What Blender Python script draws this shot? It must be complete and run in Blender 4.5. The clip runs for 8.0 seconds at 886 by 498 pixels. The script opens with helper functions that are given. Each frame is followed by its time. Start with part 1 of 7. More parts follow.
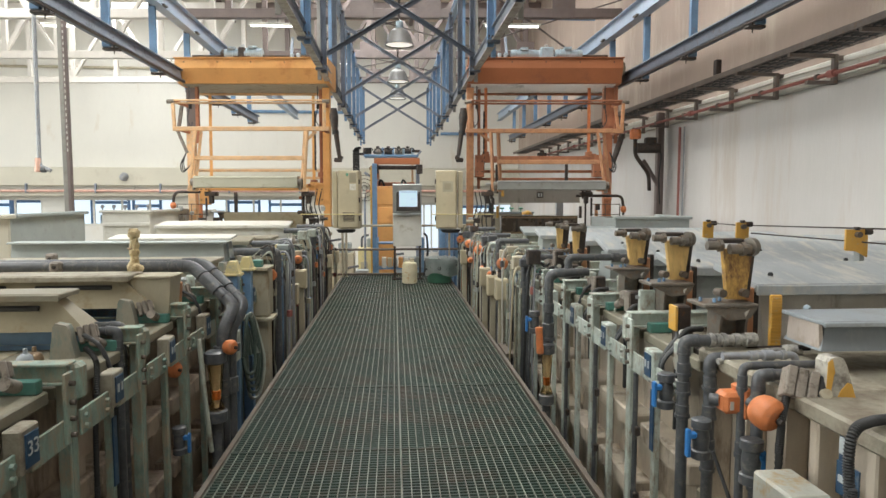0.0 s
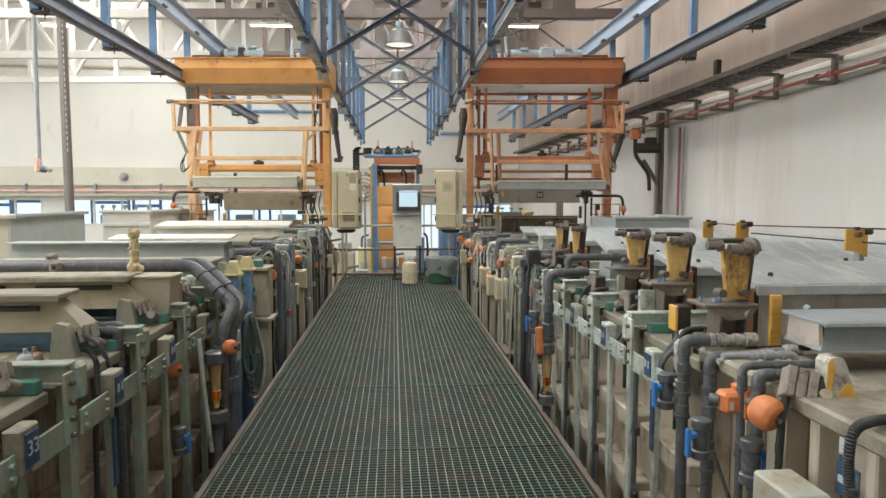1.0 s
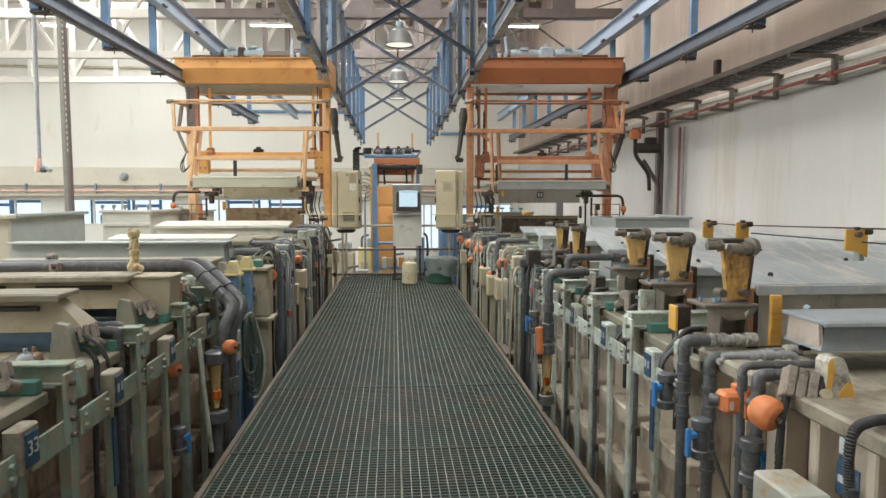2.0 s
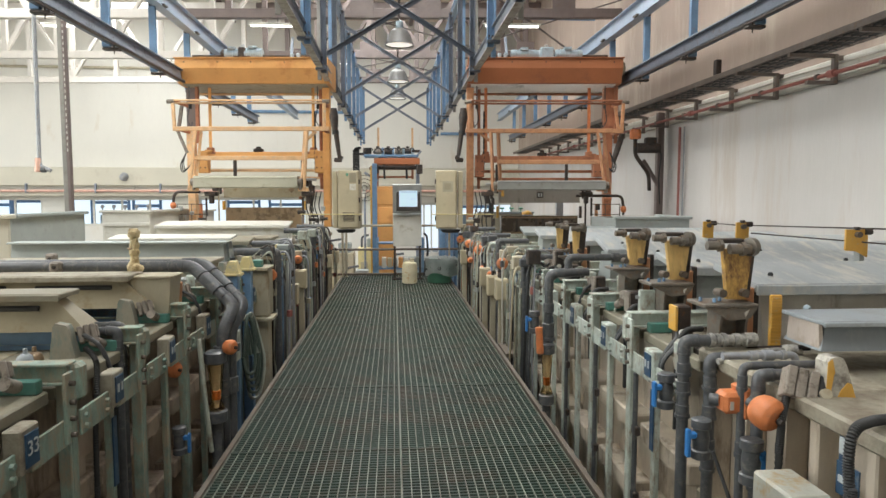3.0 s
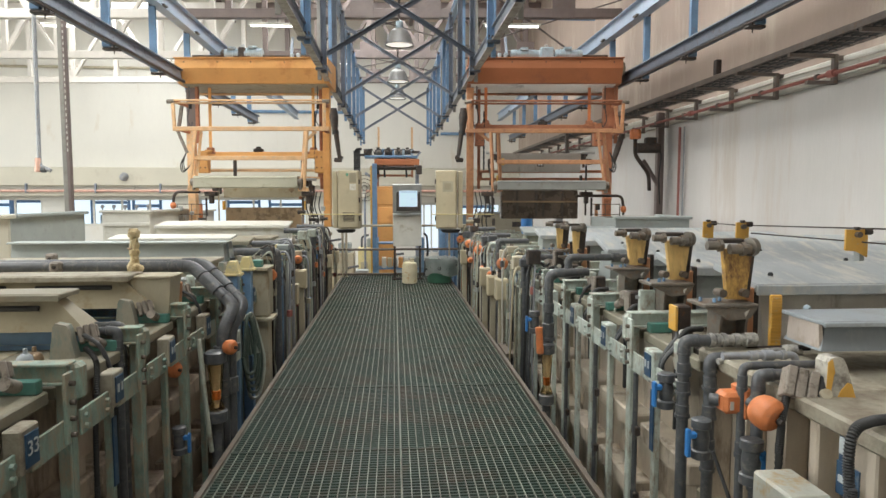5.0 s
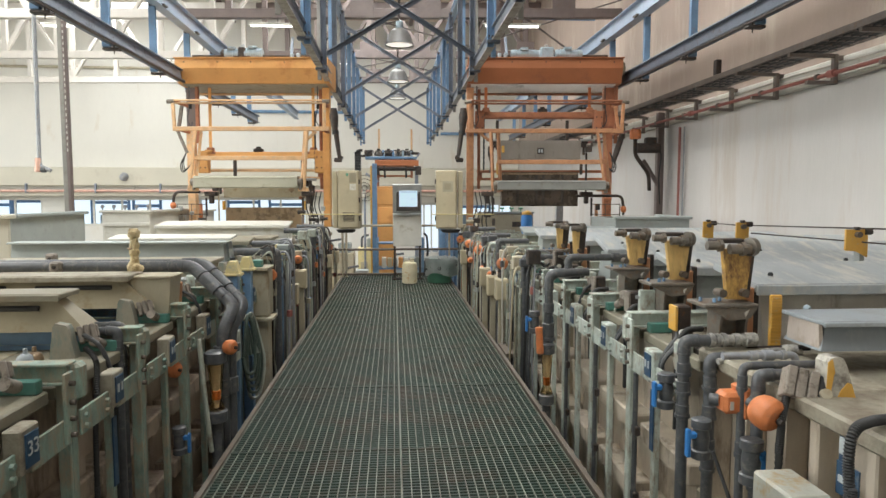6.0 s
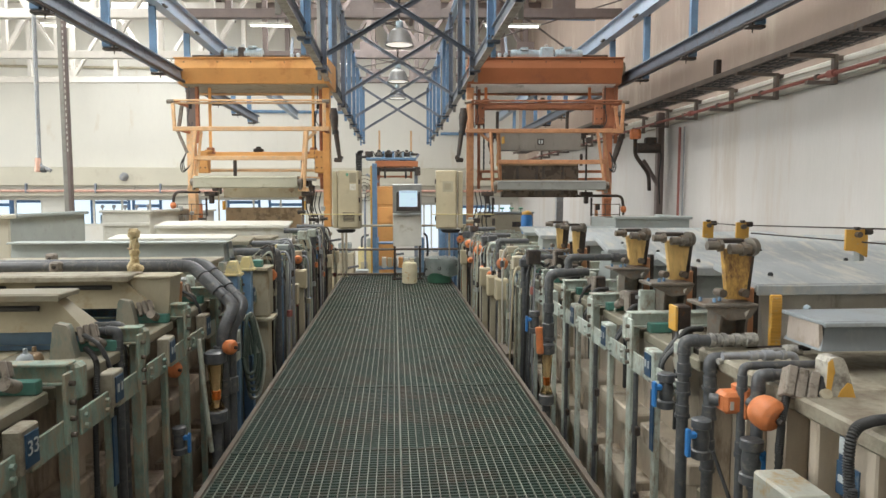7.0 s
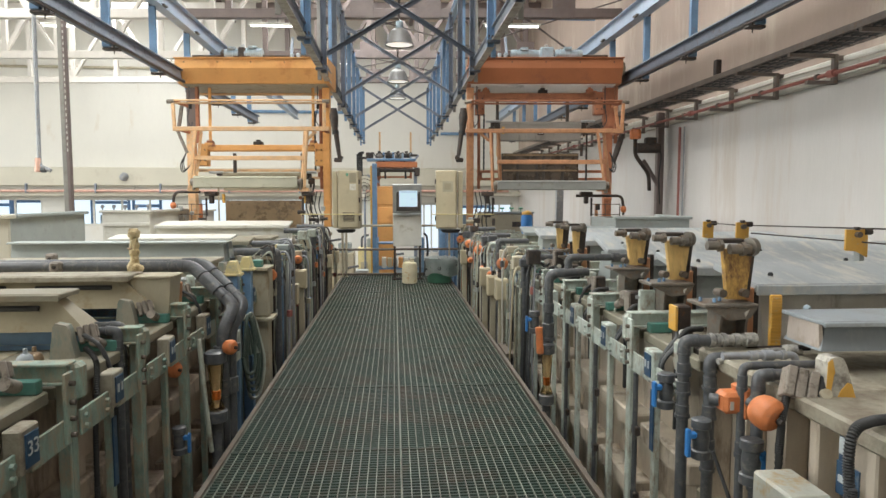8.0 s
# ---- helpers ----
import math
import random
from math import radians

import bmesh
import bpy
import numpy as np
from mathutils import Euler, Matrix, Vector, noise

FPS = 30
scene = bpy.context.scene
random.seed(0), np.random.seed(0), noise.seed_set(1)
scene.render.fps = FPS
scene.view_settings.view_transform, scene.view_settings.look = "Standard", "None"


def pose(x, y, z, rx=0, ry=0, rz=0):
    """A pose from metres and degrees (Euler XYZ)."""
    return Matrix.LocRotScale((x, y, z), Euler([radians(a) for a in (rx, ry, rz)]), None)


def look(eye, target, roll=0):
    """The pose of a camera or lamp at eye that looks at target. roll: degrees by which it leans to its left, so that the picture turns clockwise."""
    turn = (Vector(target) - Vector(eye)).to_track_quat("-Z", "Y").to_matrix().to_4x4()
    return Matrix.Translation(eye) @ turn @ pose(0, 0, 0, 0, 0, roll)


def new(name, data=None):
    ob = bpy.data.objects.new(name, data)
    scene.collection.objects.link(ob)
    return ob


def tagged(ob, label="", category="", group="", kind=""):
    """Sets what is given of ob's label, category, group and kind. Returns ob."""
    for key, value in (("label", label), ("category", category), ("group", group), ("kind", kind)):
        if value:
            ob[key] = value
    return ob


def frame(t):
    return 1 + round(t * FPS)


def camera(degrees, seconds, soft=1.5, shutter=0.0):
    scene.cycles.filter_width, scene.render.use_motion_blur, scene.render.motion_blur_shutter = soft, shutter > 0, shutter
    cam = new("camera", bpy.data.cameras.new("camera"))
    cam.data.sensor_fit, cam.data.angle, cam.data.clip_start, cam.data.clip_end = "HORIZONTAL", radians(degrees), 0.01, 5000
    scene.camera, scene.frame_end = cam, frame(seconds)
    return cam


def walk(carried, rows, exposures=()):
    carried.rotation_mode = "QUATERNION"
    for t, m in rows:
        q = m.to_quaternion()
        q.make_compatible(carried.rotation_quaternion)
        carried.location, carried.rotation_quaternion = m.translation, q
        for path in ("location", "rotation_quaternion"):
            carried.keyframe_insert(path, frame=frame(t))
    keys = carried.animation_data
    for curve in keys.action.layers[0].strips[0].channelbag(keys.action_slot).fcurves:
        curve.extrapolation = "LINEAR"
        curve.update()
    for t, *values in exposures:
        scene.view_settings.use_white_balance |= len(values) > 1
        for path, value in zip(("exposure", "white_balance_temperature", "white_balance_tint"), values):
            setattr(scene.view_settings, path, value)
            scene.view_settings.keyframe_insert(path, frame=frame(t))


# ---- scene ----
cam = camera(68.568, 8.0)
VIEW = pose(0, 0, 1.5, 90 - 4.524, 0, -4.313)
walk(cam, [(0.0, VIEW), (8.0, VIEW)], exposures=[(0.0, 0.4), (8.0, 0.4)])

# ---- light ----
world = bpy.data.worlds.new("sky")
scene.world = world
world.use_nodes = True
wn = world.node_tree.nodes
sky = wn.new("ShaderNodeTexSky")
sky.sky_type = "NISHITA"
sky.sun_disc = False
sky.sun_elevation, sky.sun_rotation = radians(48), radians(250)
world.node_tree.links.new(sky.outputs[0], wn["Background"].inputs[0])
wn["Background"].inputs[1].default_value = 0.12
sun_data = bpy.data.lights.new("sun", "SUN")
sun_data.energy, sun_data.angle, sun_data.color = 0.8, radians(14), (1.0, 0.96, 0.9)
sun = new("sun", sun_data)
sun.matrix_world = look((-18, -8, 24), (0, 0, 0))

ROOF_Z, FLOOR_Z = 8.2, -1.5
WALL_R, WALL_L, WALL_N, WALL_S = 5.0, -19.0, 26.0, -7.0
SKEW = -4.313  # trusses and cranes stand a little askew to the walkway, in degrees


def area_lamp(name, eye, target, sx, sy, watts, color=(1, 1, 1)):
    data = bpy.data.lights.new(name, "AREA")
    data.shape, data.size, data.size_y, data.energy, data.color = "RECTANGLE", sx, sy, watts, color
    ob = new(name, data)
    ob.matrix_world = look(eye, target)
    return ob


# daylight in the roof's skylights and in the west window band
SKYLIGHTS = [(-9.0, 3.0), (-9.0, 12.0), (-9.0, 21.0), (-0.5, 0.5), (-0.5, 9.0), (-0.5, 18.0)]
for sx, sy in SKYLIGHTS:
    watts = 350 if sy < 1 else 740 if sx > -5 else 440
    area_lamp("skylight_daylight", (sx, sy, ROOF_Z + 0.1), (sx, sy + 0.001, 0), 3.2, 5.6, watts, (0.975, 0.99, 0.955))
for y, watts in ((2.0, 880), (12.0, 560), (21.0, 300)):
    area_lamp("window_daylight", (WALL_L + 0.02, y, 3.4), (0, y, 3.0), 7.6, 4.2, watts, (0.975, 0.99, 0.955))


# ---- shaping ----
class Geo:
    """Collects vertices and faces of one mesh."""

    def __init__(self):
        self.v, self.f, self.smooth, self.slot, self.cur = [], [], [], [], 0

    def add(self, verts, faces, smooth=False):
        n = len(self.v)
        self.v += [tuple(p) for p in verts]
        self.f += [tuple(i + n for i in q) for q in faces]
        self.smooth += [smooth] * len(faces)
        self.slot += [self.cur] * len(faces)
        return self

    def box(self, c, s, b=0.004, rot=None):
        h = [max(a / 2, 1e-4) for a in s]
        b = min(b, *(a * 0.45 for a in h))
        signs = [(i, j, k) for i in (-1, 1) for j in (-1, 1) for k in (-1, 1)]
        m = rot.to_3x3() if rot else Matrix.Identity(3)
        c = Vector(c)
        if b <= 0:
            vs = [c + m @ Vector((g[0] * h[0], g[1] * h[1], g[2] * h[2])) for g in signs]
            return self.add(vs, [(0, 1, 3, 2), (4, 6, 7, 5), (0, 4, 5, 1), (2, 3, 7, 6), (0, 2, 6, 4), (1, 5, 7, 3)])
        vs, at = [], {}
        for g in signs:
            for a in range(3):
                at[g, a] = len(vs)
                vs.append(c + m @ Vector([g[i] * (h[i] - (0 if i == a else b)) for i in range(3)]))
        fs = []
        for a in range(3):
            p, q = (a + 1) % 3, (a + 2) % 3
            for sg in (-1, 1):
                ring = []
                for x, y in ((-1, -1), (1, -1), (1, 1), (-1, 1)):
                    g = [0, 0, 0]
                    g[a], g[p], g[q] = sg, x, y
                    ring.append(at[tuple(g), a])
                fs.append(ring)
            for x in (-1, 1):
                for y in (-1, 1):
                    g0, g1 = [0, 0, 0], [0, 0, 0]
                    g0[a], g1[a] = -1, 1
                    g0[p] = g1[p] = x
                    g0[q] = g1[q] = y
                    g0, g1 = tuple(g0), tuple(g1)
                    fs.append((at[g0, p], at[g1, p], at[g1, q], at[g0, q]))
        fs += [(at[g, 0], at[g, 1], at[g, 2]) for g in signs]
        return self.add(vs, fs)

    def span(self, lo, hi, b=0.004):
        lo, hi = [min(p, q) for p, q in zip(lo, hi)], [max(p, q) for p, q in zip(lo, hi)]
        return self.box([(p + q) / 2 for p, q in zip(lo, hi)], [q - p for p, q in zip(lo, hi)], b)

    def bar(self, p, q, w, h, b=0.003):
        """A straight bar of w by h from p to q."""
        p, q = Vector(p), Vector(q)
        d = q - p
        return self.box((p + q) / 2, (w, h, d.length), b, d.to_track_quat("Z", "Y").to_matrix())

    def tube(self, pts, r, n=10, bend=0.0, caps=True):
        pts = [Vector(p) for p in pts]
        if bend > 0:
            out = [pts[0]]
            for a, c, d in zip(pts, pts[1:], pts[2:]):
                u, w = (a - c), (d - c)
                k = min(bend, u.length * 0.49, w.length * 0.49)
                s, e = c + u.normalized() * k, c + w.normalized() * k
                out += [s.lerp(c, t).lerp(c.lerp(e, t), t) for t in (0, 0.2, 0.4, 0.6, 0.8, 1)]
            pts = out + [pts[-1]]
        vs, fs = [], []
        t0 = (pts[1] - pts[0]).normalized()
        side = t0.orthogonal().normalized()
        for i, p in enumerate(pts):
            t = (pts[min(i + 1, len(pts) - 1)] - pts[max(i - 1, 0)]).normalized()
            side = (side - t * side.dot(t)).normalized()
            up = t.cross(side)
            rr = r[i] if isinstance(r, (list, tuple)) else r
            vs += [p + (side * math.cos(2 * math.pi * k / n) + up * math.sin(2 * math.pi * k / n)) * rr for k in range(n)]
        for i in range(len(pts) - 1):
            for k in range(n):
                fs.append((i * n + k, i * n + (k + 1) % n, (i + 1) * n + (k + 1) % n, (i + 1) * n + k))
        self.add(vs, fs, True)
        if caps:
            m = len(pts)
            self.add(vs[:n], [tuple(range(n))[::-1]])
            self.add(vs[(m - 1) * n:], [tuple(range(n))])
        return self

    def cyl(self, p, q, r, n=14):
        return self.tube([p, q], r, n)

    def lathe(self, prof, m=None, n=18, caps=True):
        m = m or Matrix.Identity(4)
        vs = [m @ Vector((r * math.cos(2 * math.pi * k / n), r * math.sin(2 * math.pi * k / n), z)) for r, z in prof for k in range(n)]
        fs = [(i * n + k, i * n + (k + 1) % n, (i + 1) * n + (k + 1) % n, (i + 1) * n + k) for i in range(len(prof) - 1) for k in range(n)]
        self.add(vs, fs, True)
        for i in (0, len(prof) - 1):
            if caps and prof[i][0] > 1e-3:
                self.add(vs[i * n:i * n + n], [tuple(range(n))])
        return self

    def prism(self, poly, p, q, across, up):
        """A polygon of (a, b) pairs, spanned by across and up, drawn from p to q."""
        a, u, n = Vector(across), Vector(up), len(poly)
        vs = [Vector(o) + a * s + u * t for o in (p, q) for s, t in poly]
        fs = [tuple(range(n))[::-1], tuple(range(n, 2 * n))] + [(k, (k + 1) % n, n + (k + 1) % n, n + k) for k in range(n)]
        return self.add(vs, fs)

    def mesh(self, name, mats):
        me = bpy.data.meshes.new(name)
        me.from_pydata(self.v, [], self.f)
        for mt in mats if isinstance(mats, (list, tuple)) else [mats]:
            me.materials.append(mt)
        me.polygons.foreach_set("use_smooth", self.smooth)
        me.polygons.foreach_set("material_index", self.slot)
        bm = bmesh.new()
        bm.from_mesh(me)
        bmesh.ops.remove_doubles(bm, verts=bm.verts, dist=1e-6)
        bmesh.ops.recalc_face_normals(bm, faces=bm.faces)
        for e in bm.edges:
            if len(e.link_faces) == 2 and e.calc_face_angle(0) > 0.9:
                e.smooth = False
        bm.to_mesh(me)
        bm.free()
        return me


def part(name, geo, mats, parent=None, label="", at=None):
    """One mesh object under a thing or a part. geo may be a ready mesh."""
    me = geo if isinstance(geo, bpy.types.Mesh) else geo.mesh(name, mats)
    ob = new(name, me)
    if parent:
        ob.parent = parent
    if at:
        ob.location = at
    return tagged(ob, label)


def thing(name, at, label, category, group="", kind=""):
    ob = new(name)
    ob.empty_display_size = 0.1
    ob.location = at
    return tagged(ob, label, category, group, kind)


def setting(name, geo, mats, label="", category=""):
    return tagged(new(name, geo.mesh(name, mats)), label, category, "", "structure")


# ---- materials ----
def mat(name, color, rough=0.5, metal=0.0, vary=0.25, scale=6.0, stain=None, amount=0.3, bump=0.15, fine=60.0, streak=1.0):
    """A worn surface: broad tone changes, stains of their own colour, fine grain and relief."""
    m = bpy.data.materials.new(name)
    m.use_nodes = True
    nt = m.node_tree
    nd, ln = nt.nodes, nt.links.new
    bsdf = nd["Principled BSDF"]
    tc, oi = nd.new("ShaderNodeTexCoord"), nd.new("ShaderNodeObjectInfo")
    shift = nd.new("ShaderNodeVectorMath")
    shift.operation = "MULTIPLY_ADD"
    ln(oi.outputs["Random"], shift.inputs[0])
    shift.inputs[1].default_value = (37, 53, 71)
    mp = nd.new("ShaderNodeMapping")
    mp.inputs["Scale"].default_value = streak if isinstance(streak, tuple) else (1, 1, 1 / streak)
    ln(tc.outputs["Object"], mp.inputs[0])
    ln(mp.outputs[0], shift.inputs[2])

    def noise_at(sc, detail, rough_):
        n = nd.new("ShaderNodeTexNoise")
        n.inputs["Scale"].default_value, n.inputs["Detail"].default_value, n.inputs["Roughness"].default_value = sc, detail, rough_
        ln(shift.outputs[0], n.inputs["Vector"])
        return n

    broad, grain = noise_at(scale, 7, 0.68), noise_at(fine, 7, 0.78)
    hsv = nd.new("ShaderNodeHueSaturation")
    hsv.inputs["Color"].default_value = (*color, 1)
    val = nd.new("ShaderNodeMapRange")
    ln(broad.outputs["Fac"], val.inputs[0])
    val.inputs[1].default_value, val.inputs[2].default_value = 0.3, 0.7
    val.inputs[3].default_value, val.inputs[4].default_value = 1 - vary, 1 + vary
    tone = nd.new("ShaderNodeMath")
    tone.operation = "MULTIPLY_ADD"
    ln(grain.outputs["Fac"], tone.inputs[0])
    tone.inputs[1].default_value = vary * 2.0
    ln(val.outputs[0], tone.inputs[2])
    low = nd.new("ShaderNodeMath")
    low.operation = "SUBTRACT"
    ln(tone.outputs[0], low.inputs[0])
    low.inputs[1].default_value = vary * 1.0
    each = nd.new("ShaderNodeMapRange")
    ln(oi.outputs["Random"], each.inputs[0])
    each.inputs[3].default_value, each.inputs[4].default_value = 0.9, 1.1
    both = nd.new("ShaderNodeMath")
    both.operation = "MULTIPLY"
    ln(low.outputs[0], both.inputs[0])
    ln(each.outputs[0], both.inputs[1])
    ln(both.outputs[0], hsv.inputs["Value"])
    out = hsv.outputs[0]
    if stain:
        spots = noise_at(scale * 1.7 + 0.7, 8, 0.72)
        ramp = nd.new("ShaderNodeMapRange")
        ln(spots.outputs["Fac"], ramp.inputs[0])
        ramp.inputs[1].default_value, ramp.inputs[2].default_value = 0.62 - amount * 0.3, 0.74 - amount * 0.2
        mix = nd.new("ShaderNodeMix")
        mix.data_type = "RGBA"
        ln(ramp.outputs[0], mix.inputs["Factor"])
        ln(out, mix.inputs["A"])
        mix.inputs["B"].default_value = (*stain, 1)
        out = mix.outputs["Result"]
    ln(out, bsdf.inputs["Base Color"])
    rr = nd.new("ShaderNodeMapRange")
    ln(broad.outputs["Fac"], rr.inputs[0])
    rr.inputs[3].default_value, rr.inputs[4].default_value = max(rough - 0.15, 0.05), min(rough + 0.15, 1)
    ln(rr.outputs[0], bsdf.inputs["Roughness"])
    bsdf.inputs["Metallic"].default_value = metal
    if bump:
        bp = nd.new("ShaderNodeBump")
        bp.inputs["Strength"].default_value, bp.inputs["Distance"].default_value = bump, 0.004
        ln(grain.outputs["Fac"], bp.inputs["Height"])
        ln(bp.outputs[0], bsdf.inputs["Normal"])
    return m


def glow(name, color, strength):
    m = bpy.data.materials.new(name)
    m.use_nodes = True
    b = m.node_tree.nodes["Principled BSDF"]
    b.inputs["Base Color"].default_value = (*color, 1)
    b.inputs["Emission Color"].default_value = (*color, 1)
    b.inputs["Emission Strength"].default_value = strength
    return m


def glass(name, color=(0.9, 0.95, 1.0), rough=0.05):
    m = bpy.data.materials.new(name)
    m.use_nodes = True
    b = m.node_tree.nodes["Principled BSDF"]
    b.inputs["Base Color"].default_value = (*color, 1)
    b.inputs["Roughness"].default_value, b.inputs["Transmission Weight"].default_value, b.inputs["IOR"].default_value = rough, 1.0, 1.1
    return m


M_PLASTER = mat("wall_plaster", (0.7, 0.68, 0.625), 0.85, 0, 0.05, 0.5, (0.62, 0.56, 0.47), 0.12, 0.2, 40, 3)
# tan of the upper east wall includes the shade above the cable tray
M_TAN_SHADE = mat("tan_wall_shade", (0.41, 0.325, 0.27), 0.85, 0, 0.1, 0.45, (0.55, 0.47, 0.39), 0.35, 0.25, 40, 5)
M_CONCRETE = mat("concrete_floor", (0.2, 0.19, 0.17), 0.8, 0, 0.3, 1.2, (0.1, 0.09, 0.08), 0.4, 0.3, 50)
M_ROOF = mat("roof_sheet", (0.66, 0.56, 0.48), 0.8, 0, 0.08, 1.0, None, 0, 0.1)
M_TRUSS = mat("brown_truss_paint", (0.16, 0.125, 0.115), 0.6, 0, 0.15, 3.0, (0.14, 0.1, 0.08), 0.2)
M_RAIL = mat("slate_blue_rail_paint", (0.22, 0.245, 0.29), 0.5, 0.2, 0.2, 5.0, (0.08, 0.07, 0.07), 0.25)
# darker copy of the rail slate, with shade put into the colour
M_RAIL_SHADE = mat("shaded_slate_rail", (0.095, 0.11, 0.14), 0.5, 0.2, 0.2, 5.0, (0.07, 0.06, 0.06), 0.25)
M_BLUE = mat("blue_steel_paint", (0.14, 0.245, 0.39), 0.5, 0.0, 0.2, 5.0, (0.2, 0.16, 0.13), 0.12)
M_PALEBLUE = mat("pale_blue_beam_paint", (0.36, 0.44, 0.55), 0.45, 0.0, 0.12, 3.0, (0.25, 0.22, 0.2), 0.12)
M_ORANGE = mat("orange_crane_paint", (0.7, 0.355, 0.12), 0.4, 0.0, 0.1, 1.5, (0.55, 0.24, 0.07), 0.3, 0.05)
M_RUSTY_GIRDER = mat("red_orange_girder_paint", (0.43, 0.155, 0.065), 0.4, 0.0, 0.1, 1.5, (0.33, 0.12, 0.06), 0.25, 0.05)
M_RUST = mat("rusty_orange_steel", (0.36, 0.14, 0.07), 0.6, 0.0, 0.25, 4.0, (0.18, 0.07, 0.04), 0.3)
M_PALEORANGE = mat("faded_orange_paint", (0.68, 0.42, 0.22), 0.5, 0.0, 0.18, 8.0, (0.5, 0.42, 0.32), 0.3)
M_BLACK = mat("black_rubber", (0.03, 0.03, 0.03), 0.6, 0, 0.3, 12)
M_DARK = mat("dark_oily_metal", (0.06, 0.05, 0.045), 0.5, 0.4, 0.35, 14, (0.16, 0.08, 0.04), 0.25)
M_CREAM = mat("cream_plastic_weathered", (0.4, 0.36, 0.265), 0.55, 0, 0.12, 4.0, (0.26, 0.19, 0.11), 0.3, 0.15, 60, 2)
M_TANK = mat("beige_tank_plastic", (0.52, 0.45, 0.36), 0.6, 0, 0.18, 2.2, (0.17, 0.12, 0.08), 0.35, 0.2, 50, 3)
M_KHAKI = mat("khaki_hood_plastic", (0.315, 0.275, 0.19), 0.5, 0, 0.12, 3.0, (0.25, 0.18, 0.09), 0.22, 0.1, 50)
M_WHITE = mat("white_hood_plastic", (0.6, 0.585, 0.53), 0.45, 0, 0.1, 3.0, (0.42, 0.37, 0.28), 0.2, 0.1)
M_GREY = mat("grey_hood_plastic", (0.31, 0.34, 0.33), 0.65, 0, 0.1, 3.0, (0.27, 0.27, 0.26), 0.25, 0.1)
M_LID = mat("streaked_grey_lid", (0.37, 0.395, 0.405), 0.6, 0, 0.15, 4.0, (0.52, 0.5, 0.44), 0.45, 0.1, 50, (1.6, 0.35, 1))
M_HOOD_SIDE = mat("pale_hood_side", (0.5, 0.465, 0.405), 0.5, 0, 0.1, 3.0, (0.26, 0.22, 0.17), 0.25, 0.1, 50, 3)
M_GREYBLUE = mat("grey_blue_hood_plastic", (0.27, 0.3, 0.325), 0.5, 0, 0.1, 3.0, (0.33, 0.34, 0.34), 0.3, 0.1, 50, 3)
M_GREYBLUE_PALE = mat("pale_grey_blue_lid", (0.34, 0.375, 0.4), 0.5, 0, 0.1, 3.0, (0.29, 0.3, 0.3), 0.3, 0.1)
M_PINKISH = mat("pinkish_cream_plastic", (0.46, 0.4, 0.355), 0.55, 0, 0.12, 5.0, (0.34, 0.27, 0.2), 0.35, 0.1, 60, 2)
M_STAINED_WHITE = mat("stained_white_plastic", (0.5, 0.475, 0.41), 0.55, 0, 0.15, 9.0, (0.17, 0.15, 0.13), 0.5, 0.15)
M_MOTTLED = mat("mottled_white_pipe", (0.2, 0.195, 0.185), 0.55, 0, 0.3, 14.0, (0.46, 0.44, 0.39), 0.62, 0.2)
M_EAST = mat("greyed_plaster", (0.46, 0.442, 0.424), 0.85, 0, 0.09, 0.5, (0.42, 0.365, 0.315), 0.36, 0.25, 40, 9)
M_FRAME = mat("grey_green_steel", (0.23, 0.275, 0.235), 0.55, 0.1, 0.3, 6.0, (0.36, 0.31, 0.22), 0.5, 0.2, 60, 2)
M_MINT = mat("pale_mint_steel", (0.45, 0.5, 0.45), 0.5, 0.0, 0.3, 10.0, (0.27, 0.21, 0.15), 0.42, 0.15, 60, 2)
M_VERDI = mat("verdigris_steel", (0.225, 0.305, 0.255), 0.6, 0.0, 0.38, 13.0, (0.32, 0.27, 0.195), 0.6, 0.3, 60, 2.5)
# cream for small parts; on west bay trusses it paints in the washed-out haze
M_CREAM_HAZE = mat("pale_cream_and_truss_haze", (0.62, 0.58, 0.53), 0.6, 0, 0.08, 3.0)
M_COLUMN = mat("grey_brown_column_paint", (0.26, 0.25, 0.225), 0.55, 0, 0.2, 4.0, (0.18, 0.14, 0.11), 0.3)
M_DUSTY = mat("dusty_galvanised_flange", (0.42, 0.4, 0.37), 0.6, 0.1, 0.25, 5.0, (0.2, 0.16, 0.14), 0.45, 0.15, 50)
M_FRAME_PALE = mat("pale_grey_green_steel", (0.38, 0.41, 0.35), 0.55, 0.0, 0.25, 6.0, (0.2, 0.15, 0.1), 0.4, 0.2, 60, 2)
M_TEAL = mat("teal_plastic", (0.065, 0.19, 0.155), 0.55, 0, 0.22, 10.0, (0.14, 0.17, 0.14), 0.4)
M_PVC = mat("grey_pvc_pipe", (0.082, 0.086, 0.092), 0.38, 0, 0.25, 16.0, (0.17, 0.16, 0.145), 0.34, 0.1)
M_HOSE = mat("dark_green_hose", (0.06, 0.085, 0.07), 0.45, 0, 0.2, 9.0, (0.14, 0.15, 0.13), 0.3, 0.08)
M_PVC_PALE = mat("pale_dusty_pvc", (0.27, 0.28, 0.3), 0.5, 0, 0.2, 9.0, (0.4, 0.38, 0.33), 0.3, 0.1)
M_VALVE = mat("orange_plastic", (0.62, 0.2, 0.07), 0.5, 0, 0.2, 9.0, (0.4, 0.17, 0.09), 0.35, 0.08)
M_BLUEV = mat("blue_plastic", (0.04, 0.2, 0.52), 0.4, 0, 0.12, 12.0, None, 0, 0.08)
